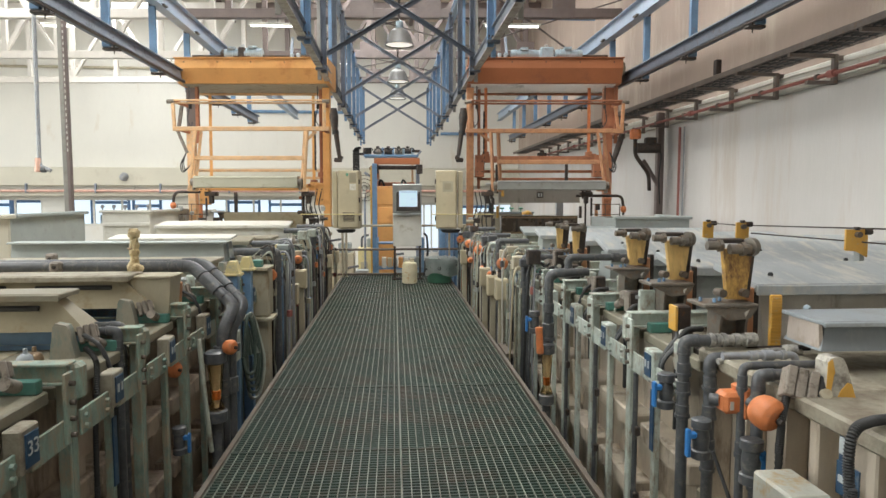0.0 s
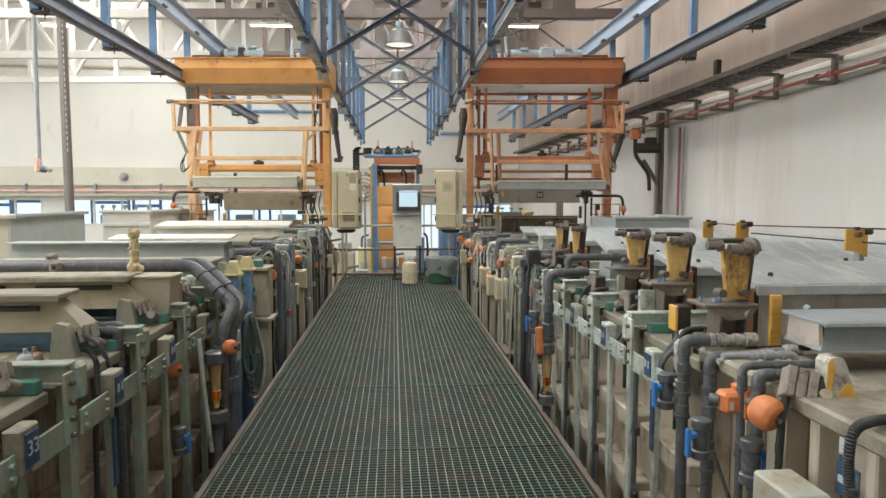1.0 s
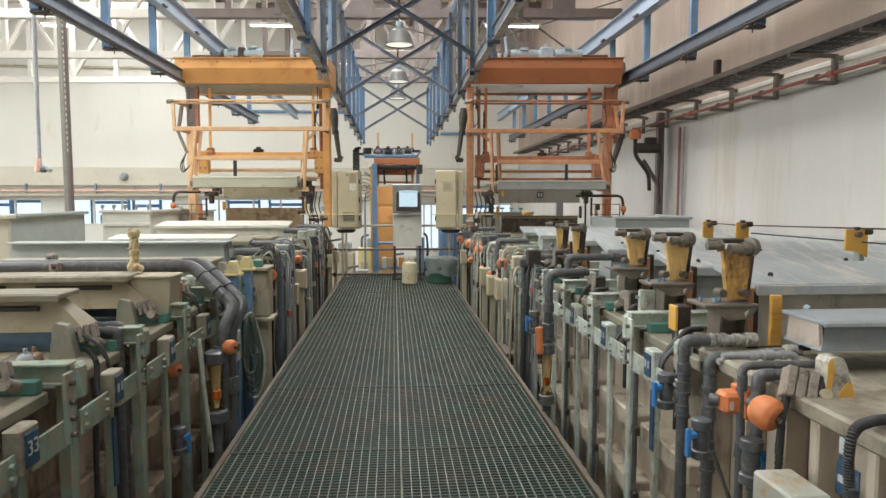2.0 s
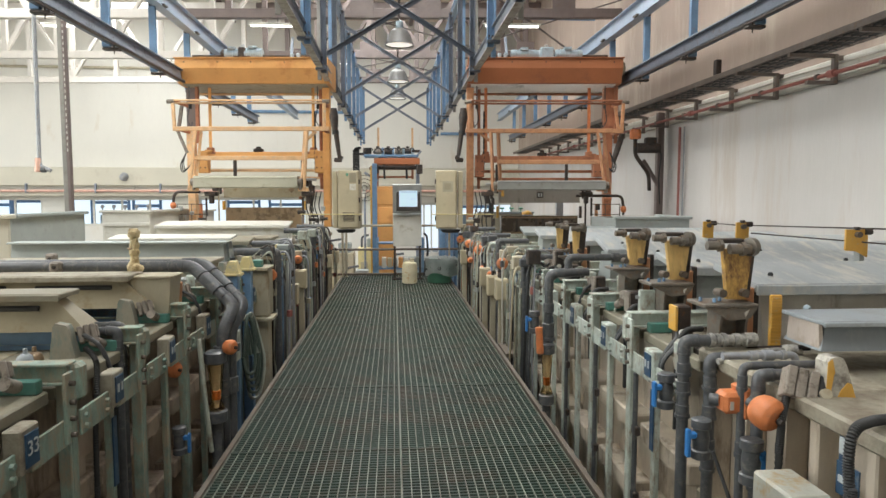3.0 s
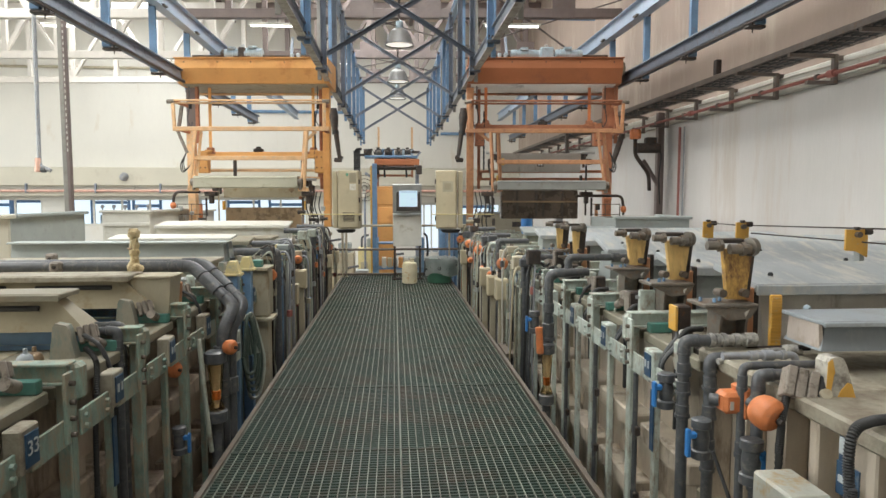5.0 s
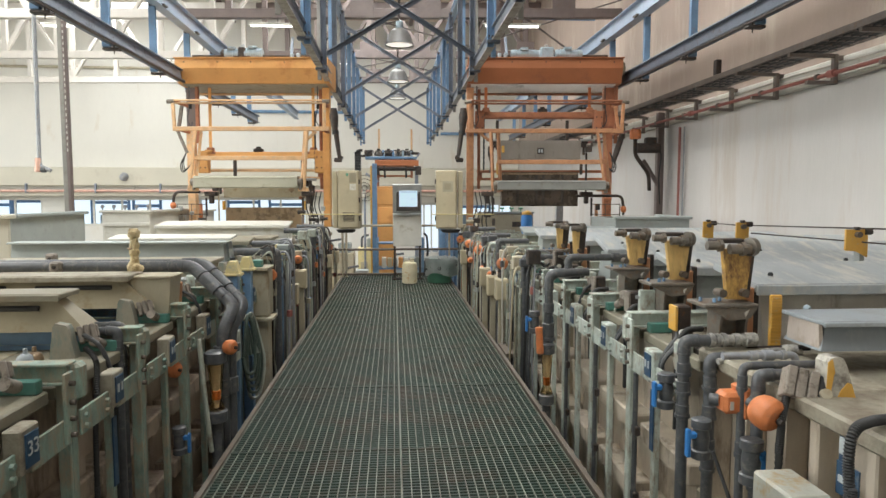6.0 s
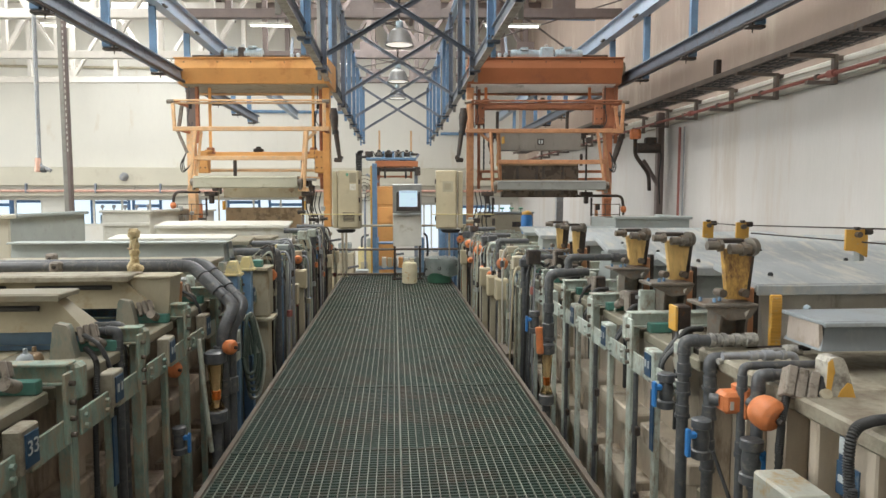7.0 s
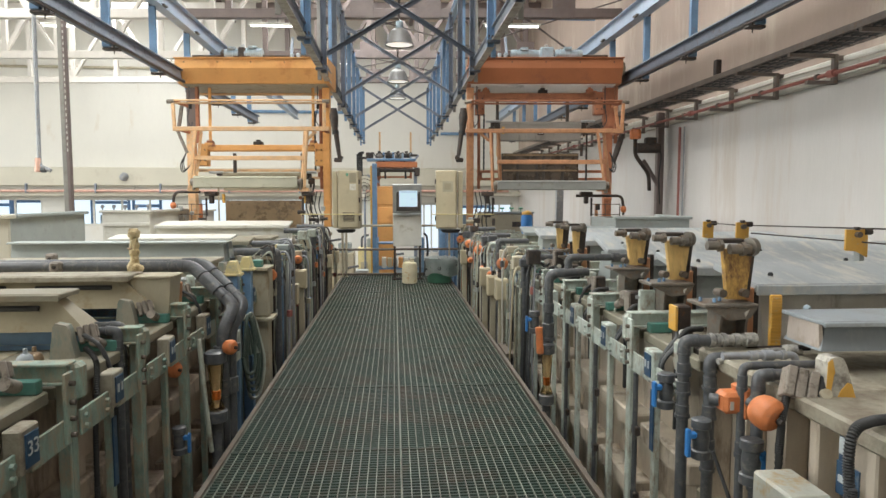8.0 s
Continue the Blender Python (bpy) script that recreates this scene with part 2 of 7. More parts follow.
M_YELLOW = mat("yellow_painted_steel", (0.6, 0.36, 0.1), 0.5, 0, 0.2, 11.0, (0.13, 0.06, 0.03), 0.55, 0.2, 60, 2)
M_YELLOW_WORN = mat("worn_yellow_steel", (0.62, 0.42, 0.16), 0.5, 0, 0.25, 11.0, (0.36, 0.2, 0.07), 0.4, 0.2, 60, 4)
M_YELLOW_CLEAN = mat("yellow_plastic", (0.64, 0.36, 0.07), 0.45, 0, 0.1, 9.0, (0.5, 0.4, 0.25), 0.2)
M_YELLOW_PALE = mat("pale_yellow_plastic", (0.66, 0.56, 0.28), 0.5, 0, 0.12, 9.0, (0.45, 0.42, 0.33), 0.3)
M_SIGN = mat("blue_enamel_plate", (0.022, 0.062, 0.12), 0.5, 0, 0.15, 12, (0.12, 0.14, 0.16), 0.25)
M_INK = mat("white_lettering", (0.42, 0.45, 0.46), 0.5, 0, 0.1, 20)
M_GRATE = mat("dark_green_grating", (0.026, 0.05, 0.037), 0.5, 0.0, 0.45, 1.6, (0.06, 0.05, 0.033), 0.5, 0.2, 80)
# pale bearing bars: wear together with the highlights along their tops, as colour
M_GRATE_GLINT = mat("worn_highlit_grating_bar", (0.215, 0.235, 0.195), 0.42, 0.0, 0.4, 1.3, (0.085, 0.07, 0.05), 0.56, 0.2, 80)
M_BLOCK = mat("grimy_grey_block", (0.25, 0.215, 0.18), 0.6, 0, 0.25, 12, (0.09, 0.07, 0.05), 0.4)
M_GRIME = mat("grimy_grey_brown_steel", (0.18, 0.16, 0.135), 0.5, 0.3, 0.35, 12, (0.2, 0.13, 0.08), 0.35, 0.25)
M_EDGE = mat("rusty_edge_angle", (0.125, 0.103, 0.082), 0.6, 0.2, 0.3, 4, (0.15, 0.1, 0.07), 0.4)
M_CABINET = mat("beige_cabinet_paint", (0.47, 0.405, 0.275), 0.45, 0, 0.08, 3.0, (0.38, 0.32, 0.22), 0.18, 0.05)
M_STEEL = mat("brushed_steel", (0.45, 0.46, 0.46), 0.35, 0.7, 0.15, 8.0, None, 0, 0.05)
M_MOTOR = mat("grey_blue_motor_paint", (0.35, 0.43, 0.48), 0.45, 0.1, 0.15, 8.0, (0.2, 0.18, 0.16), 0.2)
M_BROWN_PANEL = mat("brown_wet_panel", (0.27, 0.19, 0.115), 0.3, 0.3, 0.25, 3.0, (0.09, 0.06, 0.04), 0.3, 0.05)
M_DARK_PANEL = mat("dark_wet_panel", (0.085, 0.065, 0.05), 0.28, 0.3, 0.3, 4.0, (0.12, 0.08, 0.05), 0.3, 0.05)
M_GUARD = mat("rust_brown_guard_paint", (0.47, 0.23, 0.115), 0.55, 0, 0.2, 8.0, (0.3, 0.15, 0.09), 0.35)
M_TAUPE = mat("taupe_hood_plastic", (0.25, 0.225, 0.2), 0.55, 0, 0.12, 4.0, (0.17, 0.15, 0.13), 0.2, 0.15, 60, 3)
M_SADDLE = mat("verdigris_stained_saddle", (0.27, 0.25, 0.2), 0.6, 0, 0.22, 6.0, (0.15, 0.21, 0.19), 0.45, 0.2, 60, 2)
# darker, stained copy of the tank beige; shade under the west rims is mixed in
M_TANK_W_SHADE = mat("shaded_stained_tank", (0.46, 0.38, 0.295), 0.6, 0, 0.22, 2.0, (0.13, 0.1, 0.075), 0.45, 0.2, 50, 3)
M_SILL = mat("dirty_beige_ledge", (0.3, 0.272, 0.21), 0.6, 0, 0.22, 4.0, (0.17, 0.135, 0.1), 0.48, 0.2, 50)
M_LIDK = mat("dull_cream_lid", (0.235, 0.215, 0.16), 0.55, 0, 0.18, 3.0, (0.22, 0.17, 0.11), 0.3, 0.15, 50)
M_ROLLER = mat("grey_roller_cover", (0.27, 0.27, 0.255), 0.5, 0.2, 0.12, 4.0, (0.2, 0.18, 0.15), 0.2)
M_RED = mat("red_pipe_paint", (0.26, 0.09, 0.075), 0.5, 0, 0.15, 5)
M_BIN = mat("green_bin_plastic", (0.12, 0.32, 0.21), 0.45, 0, 0.1, 5)
M_CAN = mat("yellowed_can_plastic", (0.62, 0.55, 0.38), 0.45, 0, 0.12, 6, (0.45, 0.25, 0.1), 0.18)
M_BAG = mat("grey_plastic_film", (0.55, 0.58, 0.57), 0.3, 0, 0.12, 8)
M_BAG.node_tree.nodes["Principled BSDF"].inputs["Transmission Weight"].default_value = 0.55
M_WRAP = mat("tape_wrapped_cloth", (0.5, 0.41, 0.24), 0.85, 0, 0.3, 14, (0.3, 0.2, 0.09), 0.4, 0.8, 40)
M_LAMP_IN = glow("lit_lamp_glass", (1.0, 0.95, 0.86), 0.6)
M_TUBE = glow("fluorescent_tube", (1.0, 0.98, 0.95), 3.0)
M_SCREEN = glow("screen_picture", (0.55, 0.72, 0.85), 0.28)
M_SHADE = mat("grey_lamp_enamel", (0.13, 0.125, 0.12), 0.45, 0.0, 0.1, 5)
M_ROLLER_PALE = mat("pale_olive_roller_cover", (0.4, 0.385, 0.3), 0.55, 0, 0.1, 2.0, (0.3, 0.27, 0.2), 0.25, 0.08)
M_LEDGE = mat("cream_ledge_paint", (0.55, 0.52, 0.43), 0.8, 0, 0.06, 0.6, (0.48, 0.44, 0.36), 0.2)
M_TRAY = mat("brown_grey_tray_steel", (0.17, 0.145, 0.13), 0.55, 0.3, 0.25, 8, (0.2, 0.13, 0.09), 0.3)
# near-white paints in the window reflection under the east crane girder
M_SOFFIT_SHEEN = mat("soffit_sheen_white", (0.85, 0.85, 0.83), 0.3, 0.0, 0.05, 3.0, None, 0, 0.03)
M_GLASS = glass("window_glass")
M_AMBER = glass("amber_flow_glass", (0.95, 0.82, 0.6), 0.2)

# ---- hall ----
def wall_with_openings(name, axis, at, thick, lo, hi, z0, z1, holes, mats, label):
    """A wall along x or y from lo to hi; holes are (from, to, bottom, top), side by side."""
    g = Geo()

    def put(a, b, c, d):
        if b - a > 1e-3 and d - c > 1e-3:
            g.span((a, at, c), (b, at + thick, d), 0) if axis == "x" else g.span((at, a, c), (at + thick, b, d), 0)

    pos = lo
    for a, b, c, d in holes:
        put(pos, a, z0, z1)
        put(a, b, z0, c)
        put(a, b, d, z1)
        pos = b
    put(pos, hi, z0, z1)
    return setting(name, g, mats, label, "wall")


setting("floor", Geo().span((WALL_L - 0.3, WALL_S - 0.3, FLOOR_Z - 0.2), (WALL_R + 0.3, WALL_N + 0.3, FLOOR_Z), 0), M_CONCRETE, "dark stained concrete hall floor below the walkway", "floor")
setting("ground", Geo().span((-400, -400, FLOOR_Z - 0.5), (400, 400, FLOOR_Z - 0.25), 0), M_CONCRETE, "paved yard round the hall", "ground")
N_HOLES = [(-17.6, -13.4, 0.4, 1.5), (-12.6, -8.4, 0.4, 1.5), (-7.6, -3.4, 0.4, 1.5), (0.9, 2.1, -0.8, 1.30), (2.6, 4.8, 0.2, 1.30)]
wall_with_openings("wall_north", "x", WALL_N, 0.3, WALL_L, WALL_R, FLOOR_Z, ROOF_Z + 1.6, N_HOLES, M_PLASTER, "white plastered end wall with a low band of windows")
W_HOLES = [(-1.8, 5.8, 1.3, 5.5), (8.2, 15.8, 1.3, 5.5), (17.2, 24.8, 1.3, 5.5)]
wall_with_openings("wall_west", "y", WALL_L - 0.3, 0.3, WALL_S, WALL_N, FLOOR_Z, ROOF_Z + 1.6, W_HOLES, M_PLASTER, "white plastered side wall with tall windows")
setting("wall_south", Geo().span((WALL_L, WALL_S - 0.3, FLOOR_Z), (WALL_R, WALL_S, ROOF_Z + 1.6), 0), M_PLASTER, "white plastered wall", "wall")
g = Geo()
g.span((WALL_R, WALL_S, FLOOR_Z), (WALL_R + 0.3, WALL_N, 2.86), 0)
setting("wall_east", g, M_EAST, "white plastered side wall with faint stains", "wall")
g = Geo()
g.span((WALL_R, WALL_S, 2.86), (WALL_R + 0.3, WALL_N, ROOF_Z + 1.6), 0)
setting("wall_east_upper", g, M_TAN_SHADE, "upper side wall with brown streaks, its shade put into the tan colour", "wall")

# ledge beam and pipes along the end wall
setting("trim", Geo().span((WALL_L, WALL_N - 0.35, 1.95), (WALL_R, WALL_N, 2.65), 0.02).span((WALL_L, WALL_N - 0.5, 1.55), (WALL_R, WALL_N, 1.72), 0.02), M_LEDGE, "cream concrete ledge beam on the end wall", "beam")
for i, (a, b, c, d) in enumerate(N_HOLES):
    win = tagged(thing("window_%d" % (i + 1), ((a + b) / 2, WALL_N + 0.1, c), "low window with white frame and bright glass", "window"), kind="structure")
    h, w = d - c, (b - a) / 2
    for x in (-w + 0.05, w - 0.05):
        part("frame", Geo().box((x, 0, h / 2), (0.1, 0.1, h), 0.004), M_WHITE, win)
    for z in (0.05, h - 0.05):
        part("frame", Geo().box((0, 0, z), (2 * w - 0.2, 0.1, 0.1), 0.004), M_WHITE, win)
    n = 4
    for k in range(1, n):
        part("mullion", Geo().box((-w + 2 * w * k / n, 0, h / 2), (0.07, 0.08, h - 0.2), 0.004), M_WHITE, win)
    for k in range(n):
        p = part("pane", Geo().box((-w + 2 * w * (k + 0.5) / n, 0, h / 2), (2 * w / n - 0.1, 0.008, h - 0.2), 0), M_GLASS, win)
        p.visible_shadow = False

for x, w, z in ((-16.4, 1.2, 1.2), (-15.0, 1.8, 1.35), (-11.9, 1.5, 1.3), (-10.4, 1.1, 1.15), (-8.9, 0.5, 1.35), (-6.4, 1.3, 1.3), (-4.6, 1.4, 1.2), (3.4, 1.6, 1.1)):
    t = thing("storage_rack", (x, 28.4, FLOOR_Z - 0.25), "blue steel storage rack standing beyond the windows", "rack", "storage racks")
    for e in (-w / 2, w / 2):
        part("upright", Geo().box((e, 0, 1.6), (0.1, 0.1, 3.2), 0.005), M_BLUE, t)
    for zz in (2.0, z + 1.75):
        part("beam", Geo().box((0, 0, zz), (w - 0.1, 0.08, 0.13), 0.005), M_BLUE, t)
    part("load", Geo().box((0, 0.1, 2.3), (w * 0.5, 0.5, 0.45), 0.01), M_GREY, t)

tagged(new("backdrop", Geo().box((-7, 42, 3), (70, 0.2, 14), 0).mesh("backdrop", glow("bright_hazy_yard", (0.82, 0.88, 0.9), 0.62))), "bright hazy daylight beyond the windows", "backdrop", "", "structure")

# roof: sheet with skylight openings
def roof_bay(name, xs, mt, label):
    g = Geo()
    for x0, x1 in zip(xs, xs[1:]):
        cols = [v for v in SKYLIGHTS if x0 - 0.05 < v[0] < x1 + 0.05 and x1 - x0 < 3.6]
        pos = WALL_S - 0.3
        for _, cy in cols:
            g.span((x0, pos, ROOF_Z + 0.15), (x1, cy - 2.9, ROOF_Z + 0.3), 0)
            pos = cy + 2.9
        g.span((x0, pos, ROOF_Z + 0.15), (x1, WALL_N + 0.3, ROOF_Z + 0.3), 0)
    tagged(new(name, g.mesh(name, mt)), label, "ceiling", "", "structure")


roof_bay("ceiling", (-4.6, -2.2, 1.2, WALL_R + 0.3), M_ROOF, "peach coloured roof sheeting with skylights")
# white instead of peach here: the bay's bright light is put into the colour
roof_bay("ceiling_west", (WALL_L - 0.3, -10.7, -7.3, -4.6), M_WHITE, "roof sheeting with skylights over the west bay, its brightness painted in as white")


def roof_truss(y):
    t = thing("roof_truss", (0, y, 5.5), "brown painted steel roof truss spanning the hall", "truss", "roof trusses")
    t.rotation_euler[2] = radians(SKEW)
    for z in (0, 2.45):
        nm = "top_chord" if z else "bottom_chord"
        part(nm, Geo().box(((WALL_R - 4.6) / 2, 0, z), (WALL_R + 4.6, 0.16, 0.2), 0.01), M_TRUSS, t)
        # members west of x = -4.6 are paled to imitate glare in that bay
        part(nm, Geo().box(((WALL_L - 4.6) / 2, 0, z), (-4.6 - WALL_L, 0.16, 0.2), 0.01), M_CREAM_HAZE, t, "chord of the west bay, bright haze put into its pale cream colour")
    x, k = -18.18, 0
    while x < WALL_R - 0.3:
        part("upright", Geo().box((x, 0, 1.22), (0.14, 0.12, 2.24), 0.006), M_TRUSS if x > -4.6 else M_CREAM_HAZE, t)
        if x + 1.46 < WALL_R:
            a, b = (0.1, 2.35) if k % 2 else (2.35, 0.1)
            part("diagonal", Geo().bar((x, 0.01, a), (x + 1.46, 0.01, b), 0.1, 0.1), M_TRUSS if x > -4.6 else M_CREAM_HAZE, t)
        x, k = x + 1.46, k + 1
    for xx in (-0.66, 0.8, 3.72):
        part("gusset_plate", Geo().box((xx, -0.09, 0.12), (0.5, 0.012, 0.45), 0.004), M_TRUSS, t)
    return t


for y in (6.2, 10.4, 14.6, 18.7, 22.6):
    roof_truss(y)
for x in (-12.0, -6.0, -2.5, 0.7, 3.4):
    p = new("purlin", Geo().box((x, 9.5, ROOF_Z + 0.02), (0.14, 32.6, 0.2), 0.005).mesh("purlin", M_TRUSS))
    tagged(p, "brown steel purlin under the roof sheet", "purlin", "purlins")

# ---- walkway of grating panels ----
WX0, WX1, WMID = -0.97, 1.01, 0.035
walkway = tagged(thing("walkway", (0, 0, 0), "raised walkway of dark green grating panels, bars pale with wear and painted highlights", "walkway"), kind="structure")


PITCH_BAR = 0.048


def panel_mesh(w, l, bars):
    g = Geo()
    if bars:
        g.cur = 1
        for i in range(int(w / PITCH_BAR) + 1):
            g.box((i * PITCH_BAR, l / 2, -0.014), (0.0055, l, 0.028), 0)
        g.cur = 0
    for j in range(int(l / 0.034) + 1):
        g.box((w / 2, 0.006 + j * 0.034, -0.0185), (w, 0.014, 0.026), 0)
    for e in (0.004, l + 0.004):
        g.box((w / 2, e, -0.0145), (w, 0.009, 0.028), 0)
    return g.mesh("grating_panel", [M_GRATE, M_GRATE_GLINT])


WIDTHS = (WMID - WX0 - 0.012, WX1 - WMID - 0.006)
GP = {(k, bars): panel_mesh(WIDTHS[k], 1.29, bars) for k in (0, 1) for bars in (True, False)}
BAR = Geo().box((0, 0.645, -0.014), (0.0055, 1.29, 0.028), 0.0012).mesh("bearing_bar", M_GRATE_GLINT)
y = -1.4
while y < 12.2:
    near = 2.0 < y < 7.5
    for k, x0 in ((0, WX0 + 0.004), (1, WMID)):
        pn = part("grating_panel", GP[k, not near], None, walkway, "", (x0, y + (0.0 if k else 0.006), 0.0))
        if near:
            for i in range(int(WIDTHS[k] / PITCH_BAR) + 1):
                part("bearing_bar", BAR, None, pn, "", (i * PITCH_BAR, 0, 0))
    y += 1.3
part("edge_angle", Geo().span((WX0 - 0.035, -1.4, -0.06), (WX0 - 0.005, 12.3, 0.006), 0.002), M_EDGE, walkway)
part("edge_angle", Geo().span((WX1 + 0.006, -1.4, -0.06), (WX1 + 0.036, 12.3, 0.006), 0.002), M_EDGE, walkway)
for x in (WX0, WMID, WX1):
    part("stringer", Geo().box((x, 5.45, -0.13), (0.06, 13.7, 0.14), 0.004), M_FRAME, walkway)
for k in range(-1, 10):
    part("crossbeam", Geo().box((0.02, 0.2 + 1.3 * k, -0.25), (2.0, 0.08, 0.1), 0.004), M_FRAME, walkway)
    for x in (-0.85, 0.9):
        part("leg", Geo().box((x, 0.2 + 1.3 * k, (-0.3 + FLOOR_Z) / 2), (0.08, 0.08, -0.3 - FLOOR_Z), 0.004), M_FRAME, walkway)
side = tagged(thing("side_platform", (1.26, 6.35, -0.02), "small grating step plate beside the walkway", "platform"), kind="structure")
part("plate", Geo().box((0, 0, 0), (0.38, 0.5, 0.04), 0.004), M_EDGE, side)
part("leg", Geo().box((0, 0, -0.76), (0.08, 0.08, 1.44), 0.004), M_FRAME, side)

# ---- crane runway: rails, hangers, braces ----
RAILS = [("outer", -3.52), ("inner", -1.09), ("inner", 1.26), ("outer", 3.95)]
HANG_Y = [7.05 + 1.64 * k - 1.64 * 3 for k in range(14)]
INNER_Y = [2.55 + 1.86 * k for k in range(12)]
for kind_, x in RAILS:
    far = 17.4 if kind_ == "outer" and x < 0 else 22.2
    L, c = far + 2.5, far / 2 - 1.25 - 11
    r = thing("crane_rail", (x, 11, 3.52), "slate blue steel rail beam hung above the tanks", "rail beam", "crane rails")
    outer = kind_ == "outer"
    # east outer rail: web and underside painted as shaded, top flange left lighter
    part("web", Geo().box((0, c, 0), (0.03, L, 0.15), 0.002), M_RAIL_SHADE if x > 2 else M_RAIL, r)
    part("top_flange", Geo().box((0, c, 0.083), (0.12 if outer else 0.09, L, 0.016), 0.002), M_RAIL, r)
    part("bottom_flange", Geo().box((0, c, -0.083), (0.14 if outer else 0.095, L, 0.016), 0.002), (M_RAIL_SHADE if x > 2 else M_RAIL) if outer else M_DUSTY, r)
    if outer:
        part("conductor_bar", Geo().box((0.05 if x < 0 else -0.05, c, -0.105), (0.025, L - 0.4, 0.03), 0.003), M_DARK, r)
    top = 4.38 if kind_ == "outer" else 5.3
    if kind_ == "outer":
        c = thing("carrier_beam", (x, 11, 4.5), "pale blue steel beam carrying the rail hangers", "beam", "carrier beams")
        part("web", Geo().box((0, 0, 0), (0.03, 27, 0.24), 0.002), M_PALEBLUE, c)
        part("top_flange", Geo().box((0, 0, 0.128), (0.16, 27, 0.016), 0.002), M_PALEBLUE, c)
        part("bottom_flange", Geo().box((0, 0, -0.128), (0.16, 27, 0.016), 0.002), M_PALEBLUE, c)
    else:
        c = thing("carrier_beam", (x, 11, 5.32), "pale grey steel beam carrying the rail hangers", "beam", "carrier beams")
        part("web", Geo().box((0, 0, 0), (0.03, 27, 0.14), 0.002), M_PALEBLUE, c)
        part("top_flange", Geo().box((0, 0, 0.078), (0.1, 27, 0.016), 0.002), M_PALEBLUE, c)
        part("bottom_flange", Geo().box((0, 0, -0.08), (0.1, 27, 0.016), 0.002), M_PALEBLUE, c)
    if kind_ == "inner":
        off = 0.06 if x < 0 else -0.06
        for j, y in enumerate(INNER_Y):
            h = thing("rail_hanger", (x + off, y, 3.36), "slate and blue steel hanger channel bolted to the rail", "hanger", "rail hangers")
            # most near hangers take the shaded slate, the far ones plain blue
            mt = M_BLUE if j > 6 or j == 3 else M_RAIL_SHADE
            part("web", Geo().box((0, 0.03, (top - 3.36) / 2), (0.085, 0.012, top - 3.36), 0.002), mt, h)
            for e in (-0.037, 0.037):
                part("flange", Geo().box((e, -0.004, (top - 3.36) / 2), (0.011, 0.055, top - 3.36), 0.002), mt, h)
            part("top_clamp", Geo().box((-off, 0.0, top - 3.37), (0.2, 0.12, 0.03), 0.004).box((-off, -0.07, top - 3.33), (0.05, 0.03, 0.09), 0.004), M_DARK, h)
            part("rail_clamp", Geo().box((-off * 0.6, 0.0, 0.055), (0.17, 0.11, 0.03), 0.004), M_RAIL_SHADE, h)
            for e in (-0.02, 0.02):
                part("bolt", Geo().cyl((e, -0.05, 0.12), (e, 0.04, 0.12), 0.011, 8), M_DARK, h)
            # companion post on the outer side of the rail
            part("back_post", Geo().box((-2.2 * off, 0.62, (top - 3.4) / 2), (0.06, 0.05, top - 3.4), 0.003), M_BLUE if j % 2 else M_COLUMN, h)
        continue
    off = -0.09 if x < 0 else 0.09
    for y in HANG_Y:
        if y > far:
            continue
        h = thing("rail_hanger", (x + off, y, 3.4), "blue steel hanger post bolted to the rail", "hanger", "rail hangers")
        part("post", Geo().box((0, 0, (top - 3.38) / 2), (0.1, 0.06, top - 3.38), 0.004), M_BLUE if y > 7 else M_RAIL, h)
        part("clamp", Geo().box((-off * 0.7, 0, -0.03), (0.2, 0.1, 0.03), 0.004).cyl((-off * 1.0, 0, -0.09), (-off * 1.0, 0, 0.03), 0.008, 8), M_DARK, h)
        part("top_clamp", Geo().box((-off, 0, top - 3.4), (0.24, 0.16, 0.03), 0.004), M_DARK, h)
for k in range(-1, 4):
    y = 9.99 + 3.72 * k
    b = thing("cross_brace", (0.13, y, 3.61), "crossed dark steel angles between the inner hangers", "brace", "cross braces")
    mt = M_RAIL_SHADE if k < 1 else M_RAIL
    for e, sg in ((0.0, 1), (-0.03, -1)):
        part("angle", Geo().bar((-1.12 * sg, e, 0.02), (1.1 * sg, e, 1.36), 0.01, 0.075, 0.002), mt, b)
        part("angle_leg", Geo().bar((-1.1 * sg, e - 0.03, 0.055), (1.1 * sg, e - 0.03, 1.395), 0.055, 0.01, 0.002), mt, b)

# ---- pendant lamps ----
def pendant(x, y, z, r):
    t = thing("pendant_lamp", (x, y, z), "grey bell shaped industrial pendant lamp, lit", "lamp", "pendant lamps")
    part("shade", Geo().lathe([(r * 0.98, 0), (r, 0.012), (r * 0.97, 0.03), (r * 0.86, 0.11), (r * 0.8, 0.18), (r * 0.68, 0.26), (r * 0.5, 0.31), (r * 0.28, 0.34), (r * 0.2, 0.34), (r * 0.46, 0.3), (r * 0.64, 0.25), (r * 0.76, 0.17), (r * 0.82, 0.1), (r * 0.94, 0.02)], None, 28, False), M_SHADE, t)
    part("diffuser", Geo().lathe([(r * 0.93, 0.03), (r * 0.5, 0.012), (0.001, 0.008)], None, 24), M_LAMP_IN, t)
    part("housing", Geo().lathe([(0.06, 0.33), (0.075, 0.35), (0.075, 0.47), (0.03, 0.49)], None, 16), M_MOTOR, t)
    part("stem", Geo().cyl((0, 0, 0.48), (0, 0, 5.46 - z), 0.012, 8), M_DARK, t)


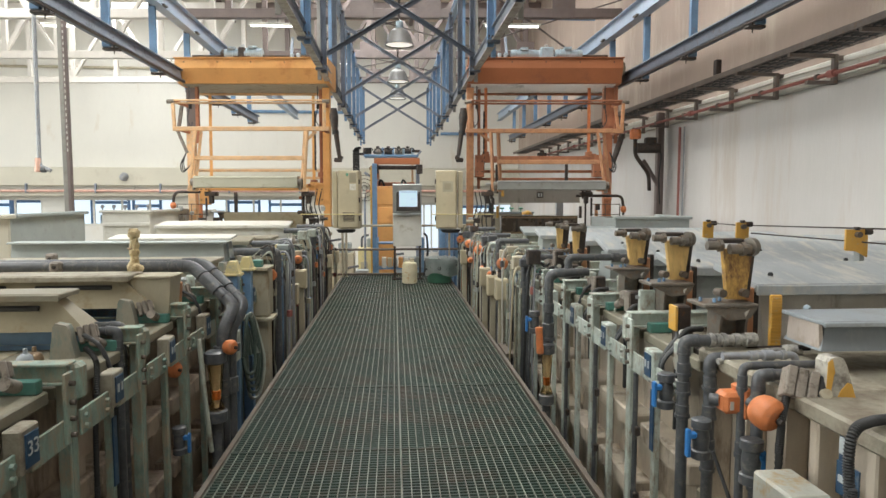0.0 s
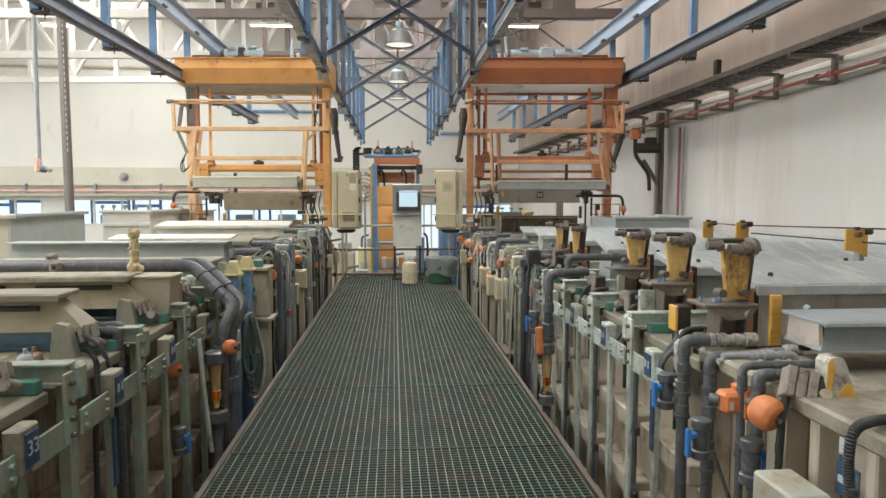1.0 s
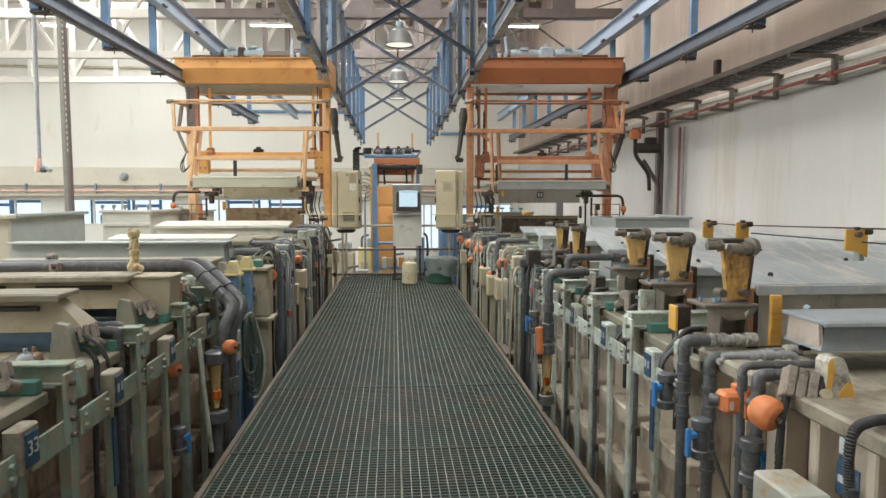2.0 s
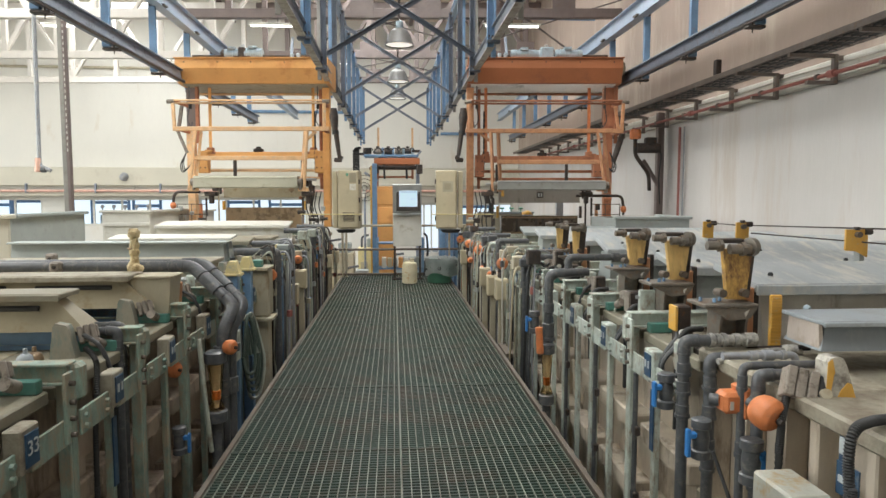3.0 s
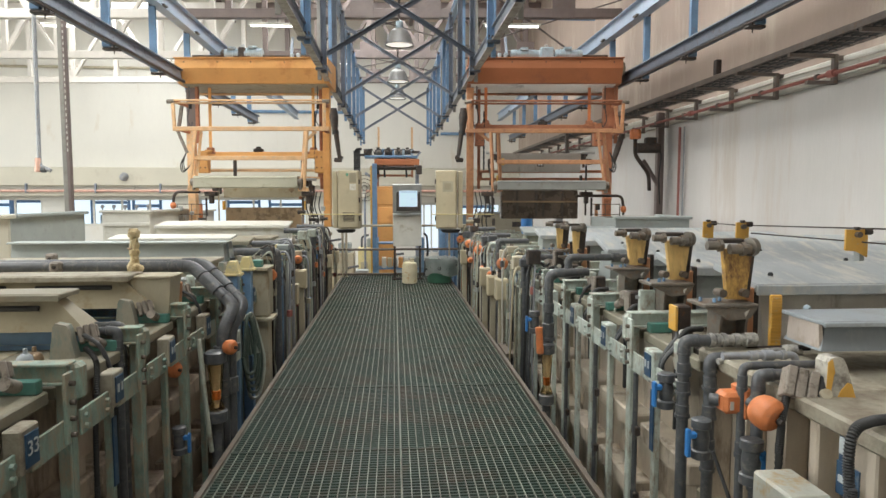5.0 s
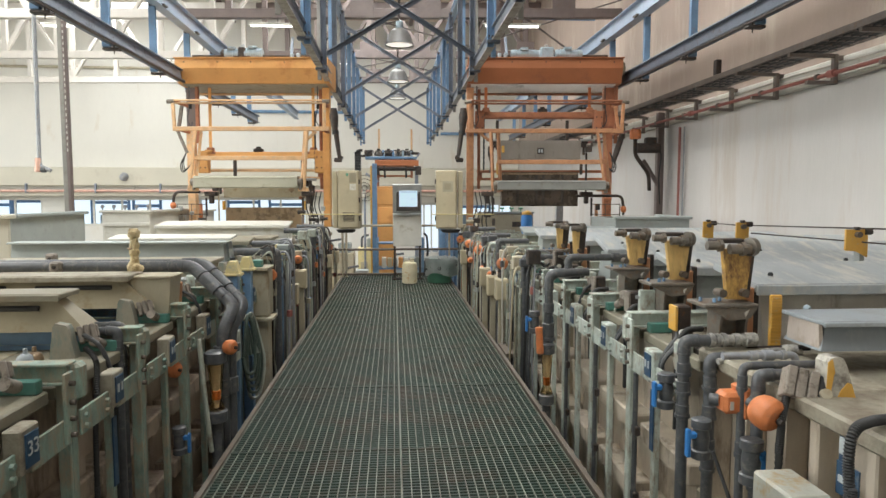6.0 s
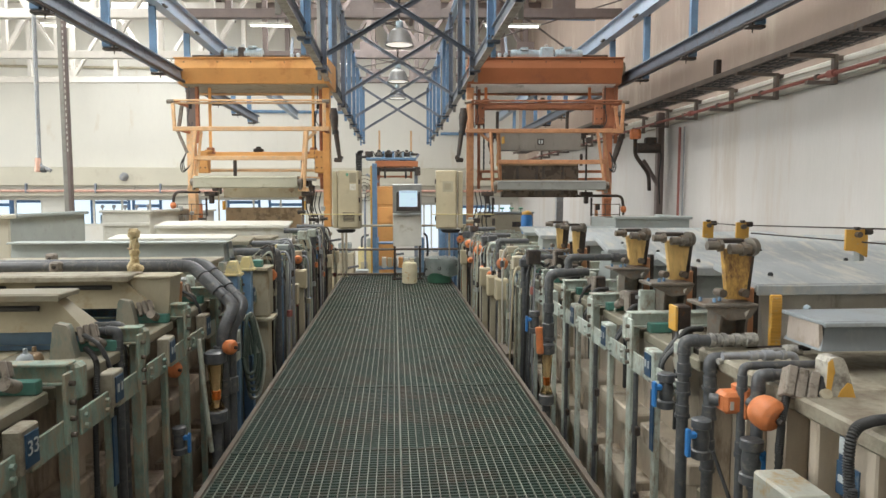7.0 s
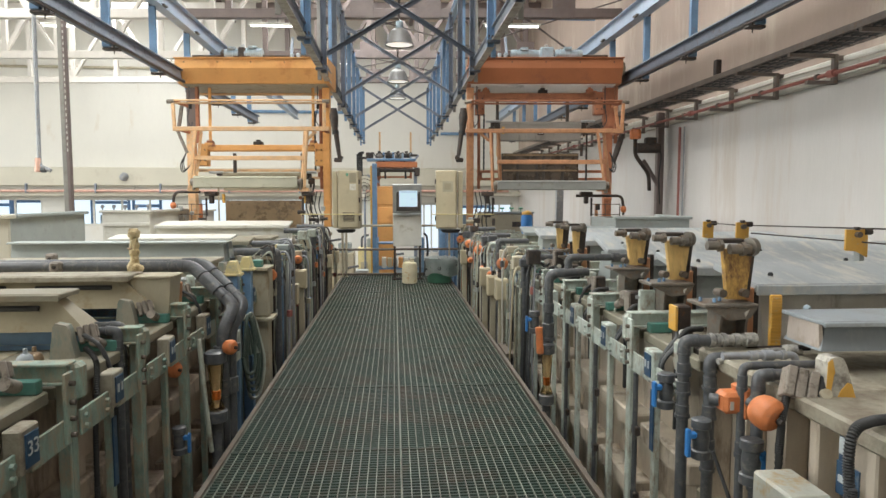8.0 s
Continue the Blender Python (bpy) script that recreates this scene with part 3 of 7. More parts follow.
for y, z in ((13.4, 4.6), (17.4, 4.57), (21.5, 4.75)):
    pendant(0.13, y, z - 0.05, 0.29)
for x in (0.13,):
    tagged(new("lamp_conduit", Geo().box((x, 15.5, 5.47), (0.05, 19, 0.05), 0.004).mesh("lamp_conduit", M_TRUSS)), "brown conduit under the trusses carrying the pendant lamps", "conduit")
for x, y in ((-2.5, 14.75), (-1.8, 18.7), (2.6, 14.4), (-7.0, 15.1)):
    t = thing("strip_light", (x, y, 5.23), "white fluorescent strip light, lit, under the trusses", "lamp", "strip lights")
    part("body", Geo().box((0, 0, 0.04), (1.25, 0.12, 0.05), 0.006), M_WHITE, t)
    part("tube", Geo().cyl((-0.58, 0, 0), (0.58, 0, 0), 0.02, 10), M_TUBE, t)
    part("stem", Geo().cyl((0, 0, 0.06), (0, 0, 0.2), 0.01, 8), M_DARK, t)

# conduits and thin stays under the roof
for x0, y0, x1, y1, z, mt in ((-3.0, 12.0, 5.0, 12.0, 5.85, M_BLUE), (-3.0, 16.2, 5.0, 16.2, 5.9, M_BLUE), (-3.0, 20.5, 5.0, 20.5, 6.0, M_TRUSS), (2.2, 4.9, 2.2, 23.0, 5.75, M_TRUSS), (-2.4, 4.9, -2.4, 23.0, 5.75, M_RAIL)):
    g = Geo().tube([(x0, y0, z), (x1, y1, z)], 0.03, 8)
    tagged(new("roof_conduit", g.mesh("roof_conduit", mt)), "painted conduit under the roof trusses", "conduit", "roof conduits")
for y in (9.4, 14.0, 18.5):
    for x0, x1 in ((-2.4, 2.2), (2.2, 4.9)):
        for a, b in ((0, 4.5), (4.5, 0)):
            g = Geo().bar((x0, y + a, 5.72 + 0.012 * (a > 0)), (x1, y + b, 5.72 + 0.012 * (a > 0)), 0.07, 0.01)
            tagged(new("wind_brace", g.mesh("wind_brace", M_TRUSS)), "thin brown flat bracing between the trusses", "brace", "wind braces")

# ---- travelling cranes over the two tank rows ----
MOVES = []


def bolt(g, p, axis, r=0.012, h=0.014):
    a = Vector(axis)
    g.tube([Vector(p), Vector(p) + a * h], r, 6)


def crane(s, at, width, beam_mat, side_label):
    """A hoist crane; s is the side of the walkway, local x runs outward from the inner post."""
    t = thing("hoist_crane", (*at, 1.0), side_label, "crane", "hoist cranes")
    t.rotation_euler[2] = radians(SKEW)
    west = s < 0

    def X(u):
        return s * u

    w = width
    guard = M_PALEORANGE if west else M_GUARD
    prof = [(0, 2.79), (0, 2.635), (0.1, 2.4), (0.78, 2.36), (0.78, 2.79)]
    part("girder", Geo().prism(prof, (X(-0.02), 0, 0), (X(w), 0, 0), (0, 1, 0), (0, 0, 1)), beam_mat, t)
    part("top_flange", Geo().box((X(w / 2), 0.38, 2.797), (w + 0.03, 0.84, 0.014), 0.003), beam_mat, t)
    for k in range(5):
        g = Geo()
        bolt(g, (X(0.15 + k * (w - 0.3) / 4), 0.0, 2.73), (0, -1, 0), 0.012, 0.006)
        part("rivet", g, M_DARK, t)
    part("soffit_plate", Geo().prism([(0.12, 2.392), (0.12, 2.382), (0.76, 2.344), (0.76, 2.354)], (X(0.04), 0, 0), (X(w - 0.08), 0, 0), (0, 1, 0), (0, 0, 1)), M_CREAM if west else M_SOFFIT_SHEEN, t)
    part("rear_rail", Geo().box((X(w / 2), 0.8, 2.34), (w - 0.1, 0.05, 0.06), 0.006), guard if west else M_RUST, t)
    part("end_wheel", Geo().cyl((X(w), 0.2, 2.66), (X(w + 0.06), 0.2, 2.66), 0.11, 20), M_CREAM, t)
    part("end_hub", Geo().cyl((X(w + 0.06), 0.2, 2.66), (X(w + 0.085), 0.2, 2.66), 0.04, 12), M_DARK, t)
    # drives on the girder
    for u, L, r in ((1.62, 0.26, 0.085), (1.27, 0.3, 0.1)) if west else ((0.93, 0.44, 0.075), (1.66, 0.4, 0.08)):
        m = part("drive_motor", Geo().cyl((X(u - L / 2), 0.25, 2.905), (X(u + L / 2), 0.25, 2.905), r, 20).box((X(u), 0.25, 2.825), (L * 0.7, 0.14, 0.04), 0.006), M_MOTOR, t)
        part("terminal_box", Geo().box((X(u), 0.2, 2.905 + r), (0.13, 0.12, 0.05), 0.008), M_MOTOR, m)
        part("fan_cover", Geo().cyl((X(u + L / 2), 0.25, 2.905), (X(u + L / 2 + 0.05), 0.25, 2.905), r * 0.94, 20), M_DARK if west else M_MOTOR, m)
        for k in range(8):
            f = u - L * 0.42 + k * L * 0.12
            part("cooling_fin", Geo().cyl((X(f), 0.25, 2.905), (X(f + 0.012), 0.25, 2.905), r * 1.08, 20), M_MOTOR, m)
    gx = 1.45 if west else 1.31
    part("gearbox", Geo().box((X(gx), 0.25, 2.91), (0.12 if west else 0.23, 0.22, 0.2), 0.02).box((X(gx), 0.25, 2.84), (0.28, 0.2, 0.05), 0.008), M_DARK if west else M_MOTOR, t)
    part("lifting_eye", Geo().lathe([(0.022, -0.008), (0.034, 0), (0.022, 0.008), (0.012, 0), (0.022, -0.008)], Matrix.Translation((X(gx), 0.25, 3.04)) @ Euler((radians(90), 0, 0)).to_matrix().to_4x4(), 14, False), M_STEEL, t)
    part("shaft", Geo().cyl((X(0.3), 0.25, 2.88), (X(w - 0.2), 0.25, 2.88), 0.018, 10), M_DARK, t)
    for u in (0.52, 0.62):
        part("bearing_block", Geo().box((X(u), 0.25, 2.86), (0.06, 0.12, 0.12), 0.012), M_MOTOR, t)
    part("cable_mast", Geo().bar((X(0.66), 0.3, 2.8), (X(0.62), 0.3, 3.2), 0.05, 0.04), M_PALEBLUE, t)
    # posts
    part("inner_post", Geo().box((X(0.075 if west else 0.035), 0.35, 1.18), (0.12, 0.16, 2.36), 0.006), beam_mat if west else M_GUARD, t)
    part("inner_post", Geo().box((X(0.19), 0.42, 1.5), (0.05, 0.06, 1.7), 0.004), M_RUST, t)
    part("outer_post", Geo().box((X(2.4), 0.35, 0.84), (0.13, 0.14, 1.68), 0.006), guard if west else M_RUST, t)
    part("outer_post", Geo().box((X(2.38 if west else 2.41), 0.4, 2.02), (0.18, 0.14, 0.7), 0.006), M_TRUSS if west else M_RUST, t, "dark rusty upper part of the post")
    part("outer_stay", Geo().box((X(2.27 if west else 2.52), 0.3, 1.9), (0.05, 0.06, 0.95), 0.004), M_RUST, t)
    link = Geo().box((0, 0, 0), (0.026, 0.05, 0.06), 0.006).box((0, 0, 0.045), (0.02, 0.036, 0.05), 0.004).mesh("chain_link", M_BLACK)
    for k in range(11):
        part("chain_link", link, None, t, "", (X(0.27), 0.3, 1.0 + k * 0.09))
    for u in (0.12, 2.2):
        part("pull_cable", Geo().tube([(X(u), -0.22, 2.3), (X(u), -0.24, 1.95), (X(u + 0.03), -0.26, 1.75), (X(u - 0.04), -0.26, 1.62), (X(u - 0.05), -0.26, 1.72)], 0.007, 6, 0.04), M_BLACK, t)
        part("limit_roller", Geo().box((X(u), -0.2, 2.0), (0.04, 0.05, 0.12), 0.008), M_DARK, t)
    # guard frame of tubes in front
    yf = -0.28
    z1, z2, z3 = (2.047, 1.612, 1.141) if west else (2.038, 1.577, 1.077)
    for dz, dy in ((0.02, 0.0), (-0.02, 0.03)):
        part("guard_rail", Geo().box((X(w / 2 - 0.04), yf + dy, z1 + dz), (w - 0.02, 0.032, 0.03), 0.007), guard if west else M_RUST, t)
    part("guard_rail", Geo().box((X(w / 2 - 0.06), yf, z2), (w + 0.02, 0.045, 0.07), 0.009), guard, t)
    part("guard_rail", Geo().box((X(1.24 if west else 1.34), yf - 0.01, z3), (1.87 if west else 1.79, 0.045, 0.07), 0.009), guard, t)
    for u in (w - 0.03, -0.03):
        part("end_knob", Geo().cyl((X(u - 0.05), yf, z1), (X(u + 0.06), yf, z1), 0.035, 12), M_BLOCK, t)
    arms = [((2.085, 1.58), (2.2, 0.66)), ((2.02, 1.58), (2.13, 0.66)), ((0.28, 1.58), (0.335, 0.66)), ((0.33, 1.58), (0.385, 0.7))] if west else \
        [((0.345, 1.55), (0.385, 0.61)), ((0.47, 1.55), (0.51, 0.61)), ((2.07, 1.55), (2.205, 0.61)), ((2.19, 1.55), (2.3, 0.61))]
    for k, ((a, b), (c, d)) in enumerate(arms):
        part("guard_arm", Geo().bar((X(a), yf - 0.03 + 0.09 * (k % 2), b), (X(c), yf - 0.05 + 0.07 * (k % 2), d), 0.06, 0.045, 0.007), guard, t)
    for u in (0.36, 2.16):
        part("arm_foot", Geo().box((X(u + (0.1 if not west and u < 1 else 0.0)), yf, 0.63), (0.17, 0.09, 0.06), 0.01), guard, t)
    part("brace", Geo().bar((X(0.14), yf + 0.02, 1.57), (X(0.32), yf + 0.02, 1.42), 0.035, 0.045), guard, t)
    for a, b, c, d, e in ((w - 0.06, z1 - 0.02, w - 0.08, z2, 0.0), (w - 0.16, z1 - 0.05, w - 0.1, z2 + 0.03, 0.12), (0.0, z1 - 0.02, 0.01, z2, 0.0)):
        part("guard_upright", Geo().bar((X(a), yf + e, b), (X(c), yf + e, d), 0.05, 0.05, 0.006), M_BLOCK if west and e > 0 else guard, t)
    for z in (z2, z1):
        for u in (0.04, w - 0.1):
            part("bracket", Geo().box((X(u), 0.0, z), (0.05, 0.52, 0.05), 0.006), M_RUST, t)
    for z in (0.84, 0.97) if west else (0.82, 0.95):
        part("tie_rail", Geo().box((X(w / 2 - 0.02), 0.42, z), (w - 0.35, 0.05, 0.045), 0.006), guard if west else M_RUST, t)
    part("tie_web", Geo().box((X(0.22), 0.42, 0.89), (0.06, 0.045, 0.1), 0.004), M_RUST, t)
    # jointed arms at both ends
    z = 1.87
    part("damper_knuckle", Geo().tube([(X(-0.085), 0.1, z + 0.12), (X(-0.09), 0.1, z - 0.02), (X(-0.1), 0.1, z - 0.16), (X(-0.105), 0.1, z - 0.28)], [0.05, 0.075, 0.06, 0.04], 10), M_DARK, t)
    part("damper", Geo().tube([(X(-0.1), 0.1, z - 0.1), (X(-0.13), 0.1, 1.5), (X(-0.17), 0.1, 1.2)], [0.04, 0.042, 0.034], 12), M_DARK, t)
    part("damper_clamp", Geo().cyl((X(-0.11), 0.1, 1.62), (X(-0.115), 0.1, 1.56), 0.058, 12), M_BLACK, t)
    part("damper_foot", Geo().box((X(-0.15), 0.1, 1.13), (0.13, 0.09, 0.07), 0.02).cyl((X(-0.19), 0.03, 1.17), (X(-0.19), 0.17, 1.17), 0.04, 12), M_DARK, t)
    if west:
        part("strut", Geo().bar((X(2.47), -0.1, 1.63), (X(2.31), -0.1, 1.24), 0.05, 0.04), M_BLOCK, t)
    else:
        part("strut", Geo().tube([(X(2.58), 0.1, 1.56), (X(2.5), 0.1, 1.3), (X(2.44), 0.1, 1.1)], [0.045, 0.05, 0.04], 12), M_DARK, t)
    for k in range(3):
        part("loose_cable", Geo().tube([(X(2.33), -0.08, 1.25), (X(2.39 + 0.03 * k), -0.07, 1.1 - 0.03 * k), (X(2.37 + 0.02 * k), -0.08, 0.96 - 0.03 * k), (X(2.33), -0.05, 0.98), (X(2.36), 0.27, 1.12)], 0.009, 6, 0.06), M_BLACK, t)
    # covered trough across the front
    u0, u1, zc, hc = (0.43, 2.1, 0.75, 0.19) if west else (0.45, 2.19, 0.697, 0.155)
    r = part("cover_trough", Geo().prism([(-0.1, -0.42 * hc), (-0.085, -0.5 * hc), (0.09, -0.5 * hc), (0.1, -0.42 * hc), (0.1, 0.45 * hc), (0.085, 0.5 * hc), (-0.075, 0.5 * hc), (-0.1, 0.4 * hc)], (X(u0), yf - 0.06, zc), (X(u1), yf - 0.06, zc), (0, 1, 0), (0, 0, 1)), M_ROLLER_PALE if west else M_ROLLER, t)
    part("trough_seam", Geo().box((X((u0 + u1) / 2), yf - 0.162, zc + 0.32 * hc), (u1 - u0 - 0.03, 0.006, 0.01), 0.001), M_ROLLER_PALE if west else M_ROLLER, r)
    for u in (u0 - 0.03, u1 + 0.03):
        part("bearing", Geo().cyl((X(u) - 0.035, yf - 0.06, zc), (X(u) + 0.035, yf - 0.06, zc), 0.06, 14).box((X(u), yf - 0.02, zc - 0.06), (0.05, 0.1, 0.14), 0.012), M_BLOCK, r)
    # outer pipe elbow with orange tip, wire cage, and inner cabinet
    ze, ue = (0.595, 2.58) if west else (0.53, 2.57)
    part("pipe_arm", Geo().tube([(X(2.15 if west else 1.8), 0.0, ze), (X(ue), 0.0, ze), (X(ue + 0.03), 0.0, ze - 0.2)], 0.024, 10, 0.09), M_DARK, t)
    part("pipe_tip", Geo().lathe([(0.02, -0.06), (0.045, -0.04), (0.05, 0.0), (0.04, 0.04), (0.02, 0.05)], Matrix.Translation((X(ue + 0.03), 0, ze - 0.22)), 14), M_VALVE, t)
    part("tip_nozzle", Geo().cyl((X(ue + 0.03), 0, ze - 0.27), (X(ue + 0.03), 0, ze - 0.32), 0.02, 8), M_DARK, t)
    for k in range(3):
        part("cage_wire", Geo().box((X(2.29), -0.05, 0.05 + k * 0.17), (0.48, 0.012, 0.012), 0.003), M_EDGE, t)
        part("cage_wire", Geo().box((X(2.05 + k * 0.24), -0.037, 0.22), (0.012, 0.012, 0.36), 0.003), M_EDGE, t)
    part("cage_post", Geo().box((X(2.14), -0.02, 0.28), (0.05, 0.05, 0.24), 0.008), M_VALVE if west else M_GUARD, t)
    cab = part("control_cabinet", Geo().box((-X(0.375), -0.12, 0.465), (0.35, 0.36, 0.95), 0.012), M_CABINET, t)
    part("cabinet_door", Geo().box((-X(0.38), -0.312, 0.465), (0.31, 0.02, 0.9), 0.008), M_CABINET, cab)
    part("side_cover", Geo().box((-X(0.145), -0.1, 0.465), (0.08, 0.3, 0.93), 0.01), M_CABINET, cab)
    if s < 0:
        for k in range(7):
            part("vent_slat", Geo().box((-X(0.38), -0.325, 0.12 + k * 0.022), (0.19, 0.008, 0.01), 0.001), M_DARK, cab)
        part("sticker", Geo().box((-X(0.45), -0.324, 0.82), (0.11, 0.004, 0.16), 0), M_KHAKI, cab)
        part("sticker", Geo().box((-X(0.45), -0.324, 0.67), (0.1, 0.004, 0.1), 0), M_WHITE, cab)
        part("sticker", Geo().box((-X(0.36), -0.324, 0.87), (0.04, 0.004, 0.05), 0), M_BIN, cab)
    else:
        part("sticker", Geo().box((-X(0.35), -0.324, 0.68), (0.17, 0.004, 0.17), 0), M_CREAM, cab)
        part("sticker_print", Geo().box((-X(0.35), -0.3275, 0.68), (0.11, 0.003, 0.1), 0), M_KHAKI, cab)
    for k in range(3):
        part("hinge", Geo().cyl((-X(0.552), -0.3, 0.12 + k * 0.3), (-X(0.552), -0.3, 0.2 + k * 0.3), 0.012, 8), M_DARK, cab)
    part("cable_gland", Geo().lathe([(0.13, -0.05), (0.16, -0.02), (0.16, 0.0)], Matrix.Translation((-X(0.3), -0.1, -0.03)), 14), M_BLACK, cab)
    part("handrail", Geo().cyl((X(0.4), -0.36, 0.23), (-X(0.62), -0.36, 0.23), 0.009, 8), M_YELLOW_PALE, t)
    rg = random.Random(31 + s)
    for k in range(16):
        u = rg.uniform(-0.02, 0.42) if k < 10 else rg.uniform(w - 0.5, w + 0.02)
        z, y = rg.uniform(0.0, 0.5), rg.uniform(-0.3, -0.1)
        part("foot_gear", Geo().box((X(u), y, z), (rg.uniform(0.04, 0.12), 0.06, rg.uniform(0.04, 0.12)), 0.01) if k % 3 else Geo().cyl((X(u) - 0.06, y, z), (X(u) + 0.06, y, z), rg.uniform(0.015, 0.035), 10), rg.choice((M_DARK, M_DARK, M_BLOCK, M_CREAM, M_RUST, M_STEEL)), t)
    for k in range(4):
        u = 0.1 + 0.07 * k
        part("cable", Geo().tube([(X(u), -0.12, 0.6), (X(u + 0.05), -0.16, 0.35), (X(u - 0.04), -0.18, 0.15), (X(u + 0.02), -0.14, -0.1)], 0.01, 7, 0.1), M_BLACK, t)
    # chain blocks and small parts at the foot of the frame
    for u, d in ((0.3, 0), (w - 0.62, 0)):
        part("limit_switch", Geo().box((X(u), -0.2, 0.56), (0.2, 0.12, 0.07), 0.01).box((X(u), -0.2, 0.47), (0.07, 0.08, 0.14), 0.01).cyl((X(u + 0.09), -0.2, 0.2), (X(u + 0.09), -0.2, 0.5), 0.018, 8), M_DARK, t)
    return t


def lift(s, at, width, z0, panel, load, drop, group_label):
    """The cross beam that the crane hoists, with the hood and panel hung on it. z0 is the height of its top."""
    w = width
    t = thing("lift_beam", (*at, z0), group_label, "lifting beam", "lifting beams")

    def X(u):
        return s * u

    part("beam", Geo().box((X(w / 2 - 0.02), 0, -0.085), (w - 0.5, 0.12, 0.11), 0.008).box((X(w / 2 - 0.02), -0.064, -0.085), (w - 0.54, 0.012, 0.07), 0.004), M_ORANGE if s < 0 else M_RUST, t)
    for u in (0.2, w - 0.32):
        part("end_block", Geo().box((X(u), 0, -0.2), (0.16, 0.16, 0.38), 0.012).box((X(u + (0.1 if u < 1 else -0.1)), 0, -0.05), (0.14, 0.14, 0.12), 0.01), M_ORANGE if s < 0 else M_RUST, t)
        for k in range(4):
            g = Geo()
            bolt(g, (X(u) - 0.04 + 0.08 * (k % 2), -0.08, -0.12 - 0.18 * (k // 2)), (0, -1, 0))
            part("bolt", g, M_DARK, t)
    for u in (0.304, 2.07):
        part("belt_socket", Geo().box((X(u), -0.02, 0.0), (0.11, 0.09, 0.09), 0.008).box((X(u), -0.02, -0.05), (0.2, 0.1, 0.05), 0.006), M_RUST, t)
    part("buffer", Geo().box((X(w * 0.5), 0, 0.0), (0.16, 0.1, 0.06), 0.01).cyl((X(w * 0.5), 0, 0.02), (X(w * 0.5), 0, 0.06), 0.04, 12), M_DARK, t)
    for u in (0.5, w - 0.85):
        part("hanger_arm", Geo().box((X(u), -0.02, -0.42), (0.05, 0.06, 0.5), 0.006), M_DARK, t)
    a, b, p0, p1, q0, q1 = drop
    part("hood_panel", Geo().prism([(-0.13, p1), (-0.17, p0 + 0.04), (-0.17, p0), (0.14, p0), (0.14, p0 + 0.04), (0.1, p1)], (X(a), 0, 0), (X(b), 0, 0), (0, 1, 0), (0, 0, 1)), panel, t)
    if s < 0:
        part("stain_plate", Geo().prism([(-0.06, 0), (0, -0.05), (0.06, 0), (0, 0.05)], (X(a + 0.18), -0.163, (p0 + p1) / 2), (X(a + 0.18), -0.159, (p0 + p1) / 2), (1, 0, 0), (0, 0, 1)), M_BROWN_PANEL, t)
    else:
        part("mark_plate", Geo().box(((X(a) + X(b)) / 2, -0.164, (p0 + p1) / 2), (0.11, 0.006, 0.1), 0.002), M_DARK, t)
        for e in (-0.022, 0.022):
            part("mark_bar", Geo().box(((X(a) + X(b)) / 2 + e, -0.168, (p0 + p1) / 2), (0.026, 0.003, 0.06), 0), M_INK, t)
        part("end_cap", Geo().box((X(a + 0.05), -0.15, (p0 + p1) / 2 + 0.03), (0.05, 0.03, 0.12), 0.006), M_YELLOW_CLEAN, t)
    part("work_panel", Geo().prism([(-0.12, q1 + 0.02), (-0.1, q1), (0.1, q1), (0.12, q1 + 0.02), (0.12, q0), (-0.12, q0)], (X(a + 0.03), 0, 0), (X(b - 0.03), 0, 0), (0, 1, 0), (0, 0, 1)), load, t)
    if s > 0:
        for u in (a + 0.3, (a + b) / 2 - 0.06, (a + b) / 2 + 0.06, b - 0.3):
            part("rack_bar", Geo().box((X(u), -0.127, (q0 + q1) / 2), (0.045, 0.012, abs(q1 - q0) * 0.85), 0.003), M_DARK, t)
        for z in (q0 - 0.03, (q0 + q1) / 2):
            part("rack_rail", Geo().box((X((a + b) / 2), -0.13, z), (b - a - 0.1, 0.01, 0.03), 0.003), M_BROWN_PANEL, t)
    for u in (a - 0.03, b + 0.03):
        part("end_strap", Geo().box((X(u), -0.05, (p1 + q0) / 2 - 0.05), (0.045, 0.05, abs(p1 - q0) * 0.92), 0.006), M_YELLOW_CLEAN if s < 0 or u < 1 else M_DARK, t)
        part("contact_shoe", Geo().box((X(u), -0.06, p0 - 0.03), (0.14, 0.12, 0.08), 0.012).cyl((X(u) - 0.1, -0.06, p0 + 0.02), (X(u) + 0.1, -0.06, p0 + 0.02), 0.03, 10), M_DARK, t)
    for u, d in ((a - 0.1, -1), (b + 0.1, 1)):
        part("switch_gear", Geo().box((X(u + 0.05 * d), -0.08, p0 - 0.1), (0.1, 0.1, 0.1), 0.012).cyl((X(u - 0.04), -0.1, p0 - 0.2), (X(u - 0.04), -0.1, p0 + 0.06), 0.02, 8), M_DARK, t)
        part("roller_pin", Geo().cyl((X(u - 0.1 * d), -0.12, p0 + 0.05), (X(u + 0.14 * d), -0.12, p0 + 0.05), 0.022, 10), M_STEEL, t)
        part("drop_rod", Geo().box((X(u + 0.02 * d), -0.04, (p0 + q1) / 2 - 0.05), (0.03, 0.03, abs(p0 - q1) * 0.8), 0.005), M_CREAM if s < 0 else M_DARK, t)
    part("hose", Geo().tube([(X(a - 0.1), -0.06, p0), (X(a - 0.2), -0.06, p0 - 0.12), (X(a - 0.14), -0.05, p0 - 0.35), (X(a - 0.16), -0.05, p0 - 0.5)], 0.018, 8, 0.1), M_BLACK, t)
    return t


